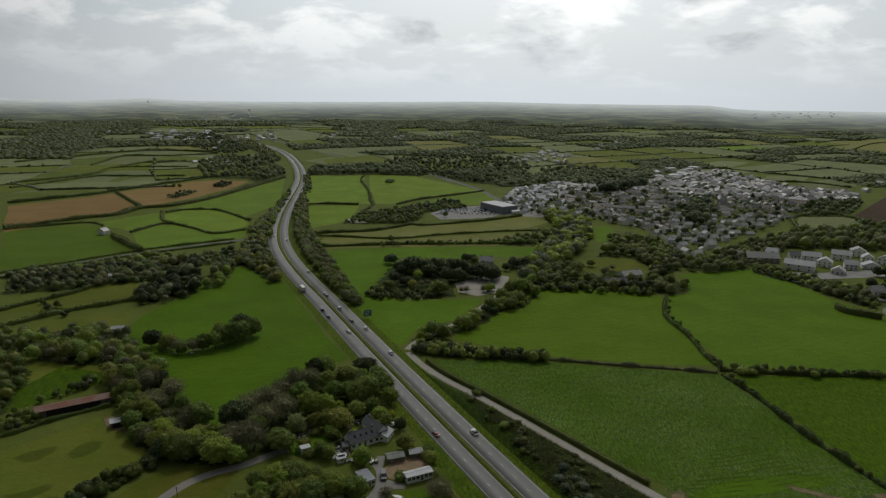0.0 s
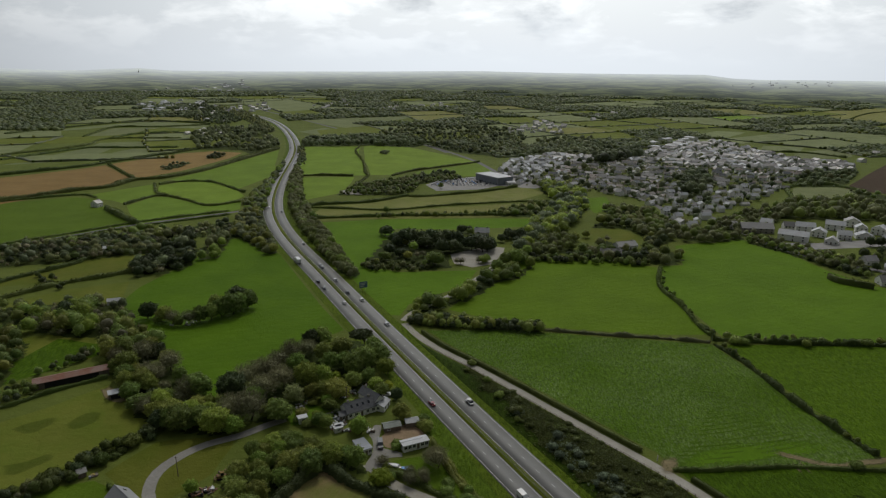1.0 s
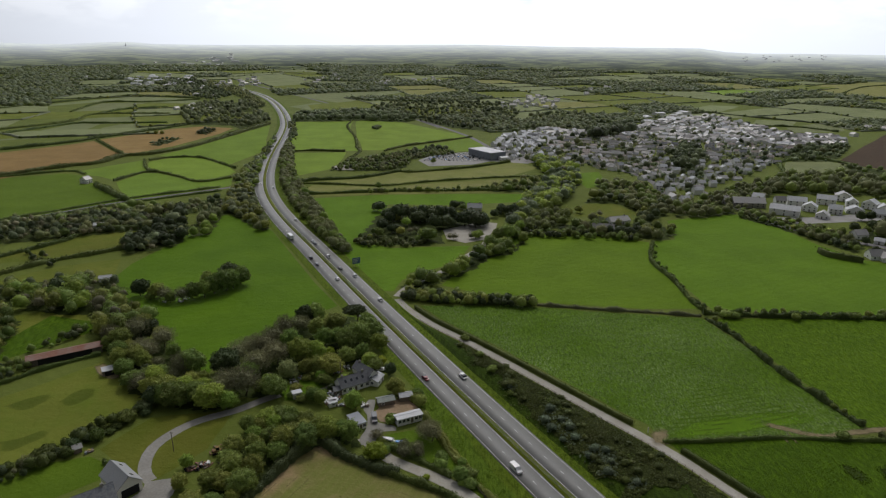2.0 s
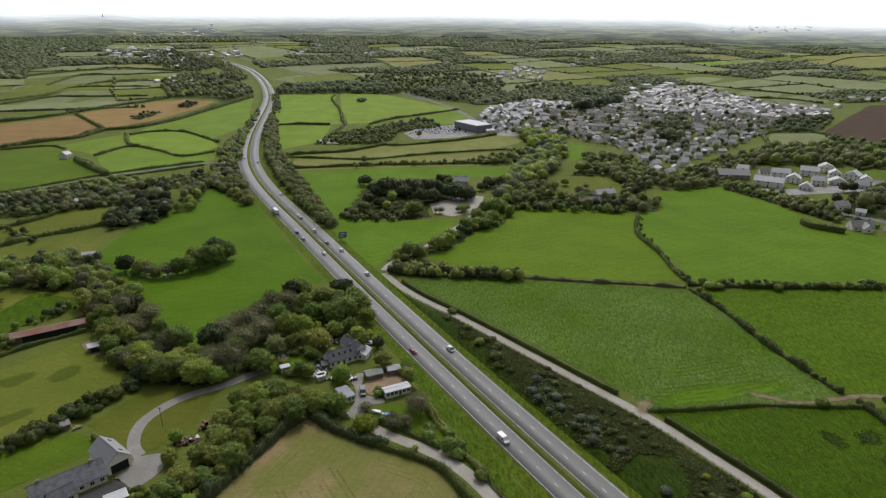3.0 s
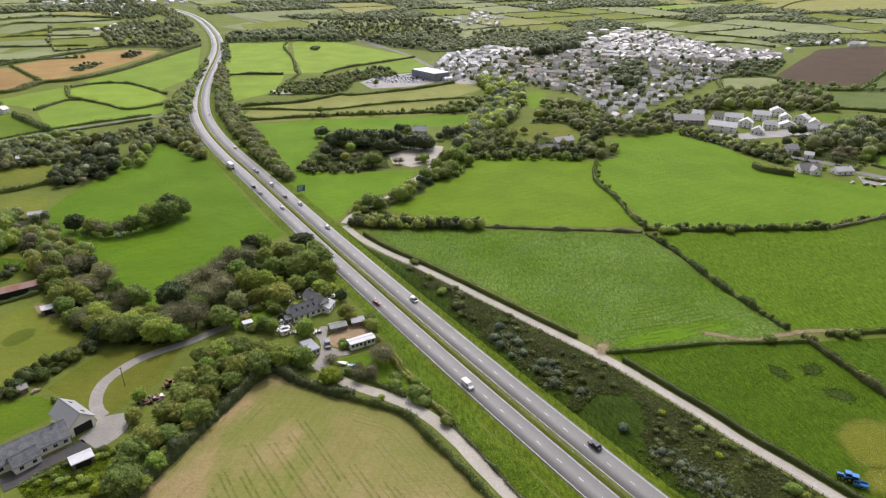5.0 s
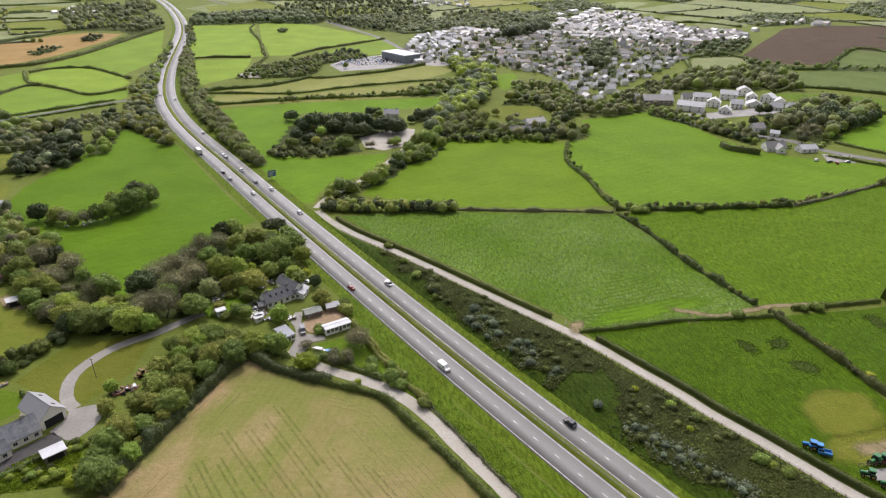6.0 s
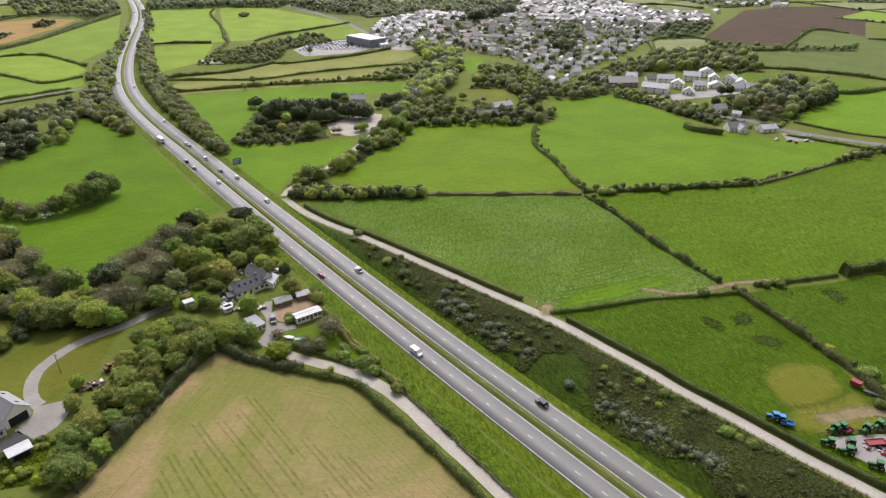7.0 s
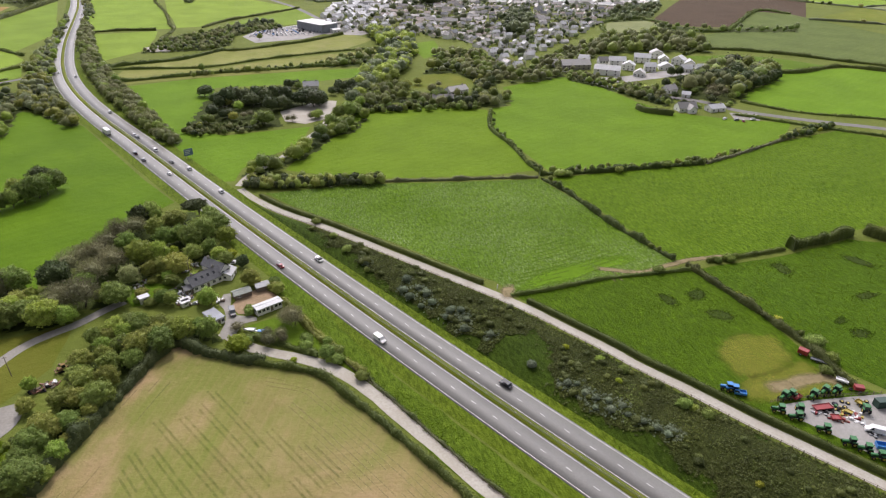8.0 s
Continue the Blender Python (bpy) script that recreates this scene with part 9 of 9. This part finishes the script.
for at, turn, paint, L, W, H, words, closed in (([(133.4, 124.3)], 150, "blue", 3.6, 2.0, 1.4, "blue tipping trailer beside a hedge", False), ([(149.3, 118.3)], 190, "machine_red", 3.0, 2.0, 1.3, "red implement trailer beside green tractors", False),
                                                ([(153.8, 112.4)], 175, "machine_red", 6.0, 2.3, 1.0, "long red slatted trailer in the yard", False), ([(154.2, 107.7)], 160, "machine_red", 2.6, 2.2, 1.0, "red cultivator frame in the yard", False),
                                                ([(171.4, 116.3)], 150, "machine_red", 2.8, 2.0, 1.9, "red box trailer at the yard's edge", True), ([(169.6, 121)], 130, "white", 3.6, 1.8, 1.2, "white and red boat trailer by a hedge", False),
                                                ([(157.9, 94.3)], 150, "blue", 4.2, 2.2, 1.7, "blue crate trailer in the yard", False), ([(168.1, 136.3)], 300, "machine_red", 3.2, 2.2, 2.2, "red baling machine beside a hedge", True),
                                                ([(166.5, 111.1)], 100, "yellow", 2.2, 1.8, 1.2, "pale timber crate in the yard", False), ([(159.9, 108.7)], 120, "yellow", 2.2, 1.6, 1.0, "yellow hay rake in the yard", False), ([(170.1, 131.4)], 310, "grey", 5.0, 1.4, 1.0, "long grey elevator frame beside a hedge", False)):
    trailer(*at[0], turn, paint, L, W, H, words, closed=closed)
(gx, gy), (hx, hy) = [(170.1, 107.8), (173.8, 105.6)]
cont = empty("container", pose(gx, gy, 0.12, 0, 0, -8), "dark green storage container in the yard", "container")
part("box_body", boxed(0, 6.0, 0, 2.4, 0.1, 2.6, bevel=.04), plain("dark_green_steel", (0.03, 0.07, 0.05), 0.5), cont)
for i in range(14):
    part("rib", boxed(.25 + i * .41, .4 + i * .41, -.05, 0.0, .25, 2.45), plain("dark_green_rib", (0.03, 0.07, 0.05), 0.5) if i == 0 else cont.children[-1].data.materials[0], cont)
for (x, y), (r, tint) in zip([(159.2, 113), (162.1, 113.3), (163.3, 112.2), (161, 111), (169.6, 111.3), (169.5, 117.3)], ((.9, "black"), (.7, "yellow"), (.7, "yellow"), (.7, "yellow"), (.7, "yellow"), (.6, "black"))):
    tw = empty("spare_wheel", pose(x, y, 0.28, 90, 0, random.uniform(0, 180)), "tractor wheel lying flat in the yard", "wheel", "spare wheels in the yard")
    part("tyre", wheel_bm(r, .45), RUBBER, tw)
    part("rim", wheel_bm(r * .6, .5, 10), PAINTS[tint], tw)
(fa, fb, fc) = [(139.9, 118.6), (153.1, 117.3), (178.8, 112.7)]
post_fence(even(smooth_line([fa, fb, fc], 3), 3), 2.5, 0, 1.5, "dark post fence round the machinery yard")

# ---------------------------------------------------------------- poles, signs, oddments
def pole(x, y, h, label="brown wooden utility pole in the grass", name="utility_pole"):
    top = empty(name, pose(x, y, gz(x, y), 1.0, -0.8, 0), label, "pole")
    bm = bmesh.new()
    bmesh.ops.create_cone(bm, cap_ends=True, segments=8, radius1=.16, radius2=.11, depth=h, matrix=Matrix.Translation((0, 0, h / 2 - .1)))
    part("shaft", bm, TIMBER, top)
    part("crossarm", boxed(-.7, .7, -.06, .06, h - .6, h - .48), TIMBER, top)


for at in [(-87.4, 191.4), (-64, 233.2), (-36.6, 242.1)]:
    pole(*at, 8.0)


def road_sign(x, y, turn, w, h, lift):
    top = empty("road_sign", pose(x, y, 0, 0, 0, turn), "large blue road sign on two steel posts", "road sign")
    for s in (-w * .3, w * .3):
        part("post", boxed(s - .07, s + .07, -.07, .07, 0, lift + h * .9), STEEL, top)
    plate = part("plate", boxed(-w / 2, w / 2, -.13, -.07, lift, lift + h, bevel=.02), SIGN_BLUE, top)
    for k in range(3):
        part("legend_bar", boxed(-w * .38, w * (.1 + .1 * k), -.137, -.131, lift + h * (.22 + .24 * k), lift + h * (.32 + .24 * k)), FRAME, plate)


(sx, sy), = [(-45.8, 385.6)]
road_sign(sx, sy, road_turn(sx, sy) - 90, 5.2, 4.0, 1.8)
gate_at, = [(80.9, 202.5)]
gp = empty("gatepost", pose(*gate_at, 0), "white gatepost at a field gateway", "gatepost")
part("shaft", boxed(-.15, .15, -.15, .15, -.1, 2.2, bevel=.03), FRAME, gp)

# heaps of oddments in the gardens and the yard
def heap(x, y, r, label, tints, seed):
    """A loose pile of boards, drums and crates."""
    rg = random.Random(seed)
    top = empty("junk_pile", pose(x, y, 0.08, 0, 0, rg.uniform(0, 180)), label, "junk pile")
    for i in range(14):
        a, d = rg.uniform(0, 6.28), r * math.sqrt(rg.random())
        if rg.random() < 0.5:
            bm, nm = boxed(-rg.uniform(.4, 1.2), rg.uniform(.4, 1.2), -.25, .25, 0, rg.uniform(.1, .5), bevel=.03), "board"
        else:
            bm, nm = boxed(-.4, .4, -.35, .35, 0, rg.uniform(.4, .9), bevel=.05), "crate"
        part(nm, bm, rg.choice(tints), top).matrix_local = pose(math.cos(a) * d, math.sin(a) * d * .6, 0, 0, rg.uniform(-4, 4), rg.uniform(0, 180))


for (hx, hy), hr, tints, words, hs in zip([(160.4, 107.6), (158.6, 109.6), (155.7, 111.4), (151.8, 111.3), (160.2, 105.6), (159.9, 99.5), (154.8, 107)], (3.2, 2.6, 3.0, 2.2, 2.4, 1.6, 2.2),
                                      ((PAINTS["yellow"], PAINTS["machine_red"], FRAME, STEEL), (PAINTS["yellow"], RUBBER, DARK), (DARK, RUBBER, PAINTS["green"]), (PAINTS["machine_red"], STEEL, DARK), (FRAME, STEEL, PAINTS["machine_red"]), (STEEL, DARK), (PAINTS["machine_red"], RUST)),
                                      ("pile of yellow and red implement parts in the yard", "stacked wheels and yellow parts in the yard", "dark machine parts beside tractors", "red and steel implement parts", "white and steel tines in the yard", "grey steel oddments beside a van", "red cultivator frames lying in the yard"), range(20, 27)):
    heap(hx, hy, hr, words, tints, hs)
for (hx, hy), hs in zip([(-39, 229.8), (-36, 224.9), (-39.4, 223.3), (-33.8, 221), (-47.5, 250.8), (-45.6, 254.2), (-52.6, 241.9), (-38.5, 247.6), (-35.4, 251.6)], range(40, 49)):
    heap(hx, hy, 2.2, "clutter of boards and crates round the farmhouse", (TIMBER, FRAME, GREY_CLAD, STEEL, RUST), hs)
heap(*[(-76, 182.9)][0], 4.2, "heap of rusty scrap metal and timber on grass", (TIMBER, RUST, DARK), 1)
heap(*[(-74.6, 183.9)][0], 2.6, "pale boards and drums on a scrap heap", (TIMBER, FRAME, RUST, STEEL), 31)
heap(*[(-77.4, 181.6)][0], 2.6, "rusty machine parts on a scrap heap", (RUST, DARK, TIMBER), 32)
heap(*[(-72.5, 192.6)][0], 3, "rusty farm implement and boards on grass", (TIMBER, RUST), 2)
heap(*[(-36.8, 227.4)][0], 4, "clutter of boards and crates beside the farmhouse", (TIMBER, FRAME, GREY_CLAD), 3)
heap(*[(-42, 233.1)][0], 3, "clutter of crates by a garden wall", (TIMBER, GREY_CLAD), 4)
heap(*[(-55.5, 238.6)][0], 3, "pile of pale boards beneath trees", (FRAME, TIMBER), 5)
heap(*[(-25, 221)][0], 2.5, "boards and drums beside a cottage", (FRAME, TIMBER, STEEL), 6)
heap(*[(-116, 191.6)][0], 2, "drums and pale oddments beside a hedge", (PAINTS["yellow"], TIMBER, GREY_CLAD, TIMBER), 7)
heap(*[(-134.6, 328)][0], 5, "heap of pale stones under a clump of trees", (CONCRETE, FRAME), 8)
heap(*[(-141.4, 326.8)][0], 4, "heap of pale stones under a clump of trees", (CONCRETE, FRAME), 9)

# garden and hedgerow trees that stand alone
for kind, high, shape, spots in (("dark", 9, "pine", [(-37.2, 299.5)]), ("yellow", 5, "bush", [(-17.5, 188.8)]), ("fresh", 4.5, "bush", [(-30.7, 224.4), (-28.3, 223.4)]), ("mid", 6, "tree", [(-13.8, 229), (-12.2, 235.8), (1.4, 205.2), (-78.3, 221.7)]),
                                 ("grey", 5, "tree", [(-7.8, 188.1), (-2.9, 187.8), (-17.1, 196.3), (-0.8, 201.6)]), ("mid", 3.5, "bush", [(-11.5, 211.9), (5, 186.6), (11.7, 183.5), (13.8, 172.5), (20.2, 162.2), (150.9, 198.4), (186.3, 199.4), (180.5, 199.3), (168.2, 126.4)]),
                                 ("fresh", 5, "tree", [(-76.8, 224.1), (-20, 251.1), (-79.6, 182.2)]), ("dark", 6, "tree", [(-12.3, 240.6), (-84.1, 227.1), (-87.7, 228.2)]), ("olive", 5, "tree", [(-5.5, 217.6), (-78.1, 172)]),
                                 ("mid", 7, "tree", [(-49.1, 613.2), (4.8, 754.5), (-60.8, 432.4), (-66.5, 438.5)]), ("mid", 5, "bush", [(174.7, 130.8), (175.8, 139.6), (156.2, 307.5), (160.8, 306.4), (191.7, 304.2), (224, 305.6), (237.1, 305.3)]), ("dark", 6, "bush", [(-202.2, 417.2), (-176.4, 529.4)])):
    for x, y in spots:
        if -34 < x < 6 and 190 < y < 252:
            continue
        tree(x, y, kind, high * random.uniform(0.85, 1.15), math.hypot(x, y) < 330, shape, random, random.uniform(0.9, 1.2))

# trees and bushes of the farmhouse garden
for kind, garden in (
        ('fresh', [(-28.6, 218.9, 7), (-30.4, 220.4, 5), (-44.5, 241.4, 4.5)]),
        ('olive', [(-13.3, 230.1, 7), (-11.6, 227.8, 5), (-2.9, 220.5, 5), (-4.5, 224.5, 4), (-35.3, 256.5, 5)]),
        ('dark', [(-16.1, 245.6, 5), (-39.3, 233.4, 3), (-9.5, 190.7, 2.5)]),
        ('yellow', [(-20.3, 254.1, 4.5), (-17.6, 186.8, 6.5)]),
        ('grey', [(0.9, 197.1, 8), (-1.3, 200.3, 6), (-18.2, 199.7, 3.5), (-8.2, 192.4, 4.5), (-3.7, 190.6, 4.5)]),
        ('mid', [(-13.8, 208.8, 3), (-14.0, 211.8, 2.5), (4.6, 182.4, 3.5), (-4.0, 228.0, 4), (-42.8, 237.2, 5), (-40.7, 237.4, 3.5), (-45.1, 224.5, 6), (-42.2, 222.4, 6), (-14.6, 190.9, 3), (-12.0, 193.6, 2.5), (10.8, 175.7, 5), (13.5, 177.1, 4)])):
    for x, y, tall in garden:
        tree(x, y, kind, tall * random.uniform(0.92, 1.08), True, "tree" if tall > 4 else "bush", random, random.uniform(0.95, 1.25))
hedge([(-15.2, 194.5), (-9.5, 190.5), (-4.0, 186.8), (2.6, 181.5), (8.4, 176.8)], 1.7, 2.0, "hedge", 0.6, "dark garden hedge above a gravel track")
hedge([(3.9, 201.5), (7.6, 194.4), (11.4, 186.4), (15.0, 178.8)], 1.5, 1.6, "olive", 0.8, "straggling hedge along a garden fence")

# the cottage garden: rough grass, beds and yellow-green shrubs below the paved strip
for kind, high, spots in (("yellow", 3.2, [(-73.5, 144.6), (-75.7, 143.1), (-71.1, 145.7), (-78.3, 142.5)]), ("fresh", 2.6, [(-83.2, 146.2), (-70.2, 148.7), (-85.9, 144.7), (-74.5, 151.3)]), ("mid", 2.2, [(-90.3, 147.1), (-81.8, 156.4), (-79.7, 158), (-77, 161.4)]), ("bramble", 1.6, [(-89.2, 148.8), (-91.3, 145.9), (-86.5, 149.9), (-78.8, 160.1)])):
    for x, y in spots:
        tree(x, y, kind, high * random.uniform(0.85, 1.15), True, "bush", random, random.uniform(0.9, 1.3))
rough_garden = [(-101.5, 147), (-97.5, 152.6), (-91, 157.2), (-87, 160.4), (-81.5, 160.6), (-77.3, 153.8), (-72.5, 143), (-97, 142)]
field("verge", rough_garden, 0.085, "overgrown cottage garden below a paved strip", "garden")
tufts(rough_garden, 3800, 0.6, "green", 41, "long grass and weeds in the cottage garden", -0.25)
for kind, high, spots in (("fresh", 1.7, [(-88.7, 147.9), (-85.5, 148.4), (-92.6, 149.2), (-95.9, 147), (-80.9, 156.6), (-83.4, 156.4)]), ("yellow", 1.9, [(-78.8, 148.3), (-82.3, 147.4), (-76, 150.5)]), ("hedge", 1.5, [(-85.6, 158.6), (-83.3, 159.8), (-91.6, 153.6), (-94.3, 150.6)])):
    for x, y in spots:
        tree(x, y, kind, high * random.uniform(0.85, 1.15), True, "bush", random, random.uniform(0.9, 1.4))
post_fence(even(smooth_line([(-99.2, 147.4), (-93.6, 152.2), (-89.3, 156.3)], 3), 3), 2.2, 0, 1.1, "weathered garden fence beside a paved strip")
hedge([(-100, 146.6), (-94.7, 151), (-90.2, 155.2), (-85.1, 160.5)], 0.8, 0.9, "mid", 0.6, "low garden shrubs along a paved strip")
hedge([(-108.2, 185.1), (-102.4, 180.8), (-97.6, 176.7)], 1.3, 1.2, "hedge", 0.6, "garden hedge beside a barn")

# ---------------------------------------------------------------- far hamlets
def hamlet(pts, gap, most, seed, low=False, spots=None, pale=False):
    rg = random.Random(seed)
    v, f = {"w": [], "r": []}, {"w": [], "r": []}
    for x, y in spots or scatter(pts, gap, rg, most):
        L, D, h, rh = rg.uniform(9, 16), rg.uniform(8, 10), rg.uniform(3, 5.5), rg.uniform(2, 3.2)
        if low:
            L, D, h, rh = rg.uniform(14, 34), rg.uniform(12, 18), 6, 1.5
        a = rg.uniform(0, 3.14)
        c, s = math.cos(a), math.sin(a)
        z = gz(x, y)
        P = lambda u, w, k: (x + u * c - w * s, y + u * s + w * c, z + k)
        b = len(v["w"])
        v["w"] += [P(-L/2, -D/2, 0), P(L/2, -D/2, 0), P(L/2, D/2, 0), P(-L/2, D/2, 0), P(-L/2, -D/2, h), P(L/2, -D/2, h), P(L/2, D/2, h), P(-L/2, D/2, h), P(-L/2, 0, h + rh - .05), P(L/2, 0, h + rh - .05)]
        f["w"] += [(b, b+1, b+5, b+4), (b+1, b+2, b+6, b+5), (b+2, b+3, b+7, b+6), (b+3, b, b+4, b+7), (b+4, b+8, b+8, b+7), (b+6, b+9, b+9, b+5)]
        b = len(v["r"])
        o = .4
        v["r"] += [P(-L/2 - o, -D/2 - o, h - .2), P(L/2 + o, -D/2 - o, h - .2), P(L/2 + o, 0, h + rh), P(-L/2 - o, 0, h + rh), P(L/2 + o, D/2 + o, h - .2), P(-L/2 - o, D/2 + o, h - .2)]
        f["r"] += [(b, b+1, b+2, b+3), (b+3, b+2, b+4, b+5)]
    top = empty("far_houses", Matrix(), "distant white houses with grey roofs" if not low else "distant low pale sheds and warehouses", "houses", kind="stuff")
    # roofs past 2400 m take a pale colour that stands in for haze
    for key, nm, m in (("w", "walls", WHITE_WALL), ("r", "roofs", PALE_ROOF if low or pale or math.hypot(*(spots or pts)[0]) > 2400 else VILLAGE_ROOF)):
        bm = bmesh.new()
        vs = [bm.verts.new(p) for p in v[key]]
        for q in f[key]:
            q = list(dict.fromkeys(q))
            bm.faces.new([vs[k] for k in q])
        ob = part(nm, bm, m, top)
        ob["kind"] = "stuff"


hamlet(TOWN, 0, 0, 15, spots=[p for i, p in enumerate(EXTRA_SPOTS) if i % 4])
# every fourth house gets a paled roof colour in place of sun glint
hamlet(TOWN, 0, 0, 17, spots=[p for i, p in enumerate(EXTRA_SPOTS) if i % 4 == 0], pale=True)
hamlet([(-929.5, 2007), (-929.1, 2365), (-703.6, 2114), (-639.6, 1869.2), (-809.7, 1849.3)], 45, 22, 1, True)
hamlet([(-1060.4, 2765.8), (-1117.5, 3775), (-889.2, 3285.8), (-867.3, 2482.5)], 90, 40, 2, True)
hamlet([(-668.8, 2007.7), (-590.7, 2244.4), (-479.3, 1945.8), (-594.5, 1880.8)], 38, 18, 3)
hamlet([(-186.7, 2082.3), (13.8, 2343), (31.6, 2152.9), (-144.8, 2004.2)], 40, 18, 4)
hamlet([(153.4, 1490.2), (269.1, 1738.8), (326.4, 1642), (275.7, 1444.7), (182.7, 1411.4)], 26, 30, 5)
hamlet([(-860.6, 2114.0), (-779.1, 2190.8), (-614.3, 1880.4), (-494.9, 1663.7), (-500.6, 1545.9), (-591.7, 1614.3), (-713.2, 1782.8)], 30, 14, 16)
hamlet([(-518.2, 1335), (-512.8, 1454.7), (-424.6, 1373.5), (-474.1, 1278)], 40, 8, 6)
hamlet([(415.7, 1853.1), (566.2, 2051.4), (541.5, 1898.2), (425, 1755.4)], 50, 8, 7)
hamlet([(1574.6, 3677), (2089.2, 4207.9), (2417.5, 4028.2), (2189.5, 3538.9), (1686.2, 3507.5)], 110, 22, 8)
hamlet([(-422.4, 2178.9), (-348.1, 2458.3), (-274.3, 2205.8), (-362.5, 2052.4)], 60, 10, 9)
hamlet([(399.5, 1268.5), (448.7, 1351.9), (534.6, 1358.8), (489.8, 1213.4), (411.9, 1143.8), (375.4, 1156.3)], 24, 9, 10, True)
# roof colour paled here too, for the glare near the showroom
hamlet([(91.2, 949.7), (133.3, 1016.9), (207, 1074.2), (194.3, 959.7), (140.1, 882.8), (91.5, 868.4)], 20, 36, 11, pale=True)
hamlet([(774, 1142.7), (921.1, 1153), (876.1, 1093.8), (785.9, 1096.6)], 26, 10, 12)
hamlet([(624, 967.7), (523.9, 950.2), (614.9, 999.1), (725.8, 1068.1), (671.6, 999.1)], 22, 14, 13)
hamlet([(-1098.2, 1996.8), (-1200.9, 2603.9), (-1249.6, 3124), (-1121.5, 2862.3), (-973.4, 1919.8)], 160, 20, 14)


# ---------------------------------------------------------------- landmarks on the hills
(mx, my), = [(-1812.3, 4042.4)]
k_far = 4450 / math.hypot(mx, my)
mx, my = mx * k_far, my * k_far
obelisk = empty("monument", pose(mx, my, gz(mx, my) - 1), "grey granite monument on a far hilltop", "monument")
part("base", boxed(-4, 4, -4, 4, 0, 4, bevel=.4), CONCRETE, obelisk)
bm = bmesh.new()
bmesh.ops.create_cone(bm, cap_ends=True, segments=8, radius1=2.2, radius2=1.1, depth=15, matrix=Matrix.Translation((0, 0, 11)))
part("shaft", bm, CONCRETE, obelisk)
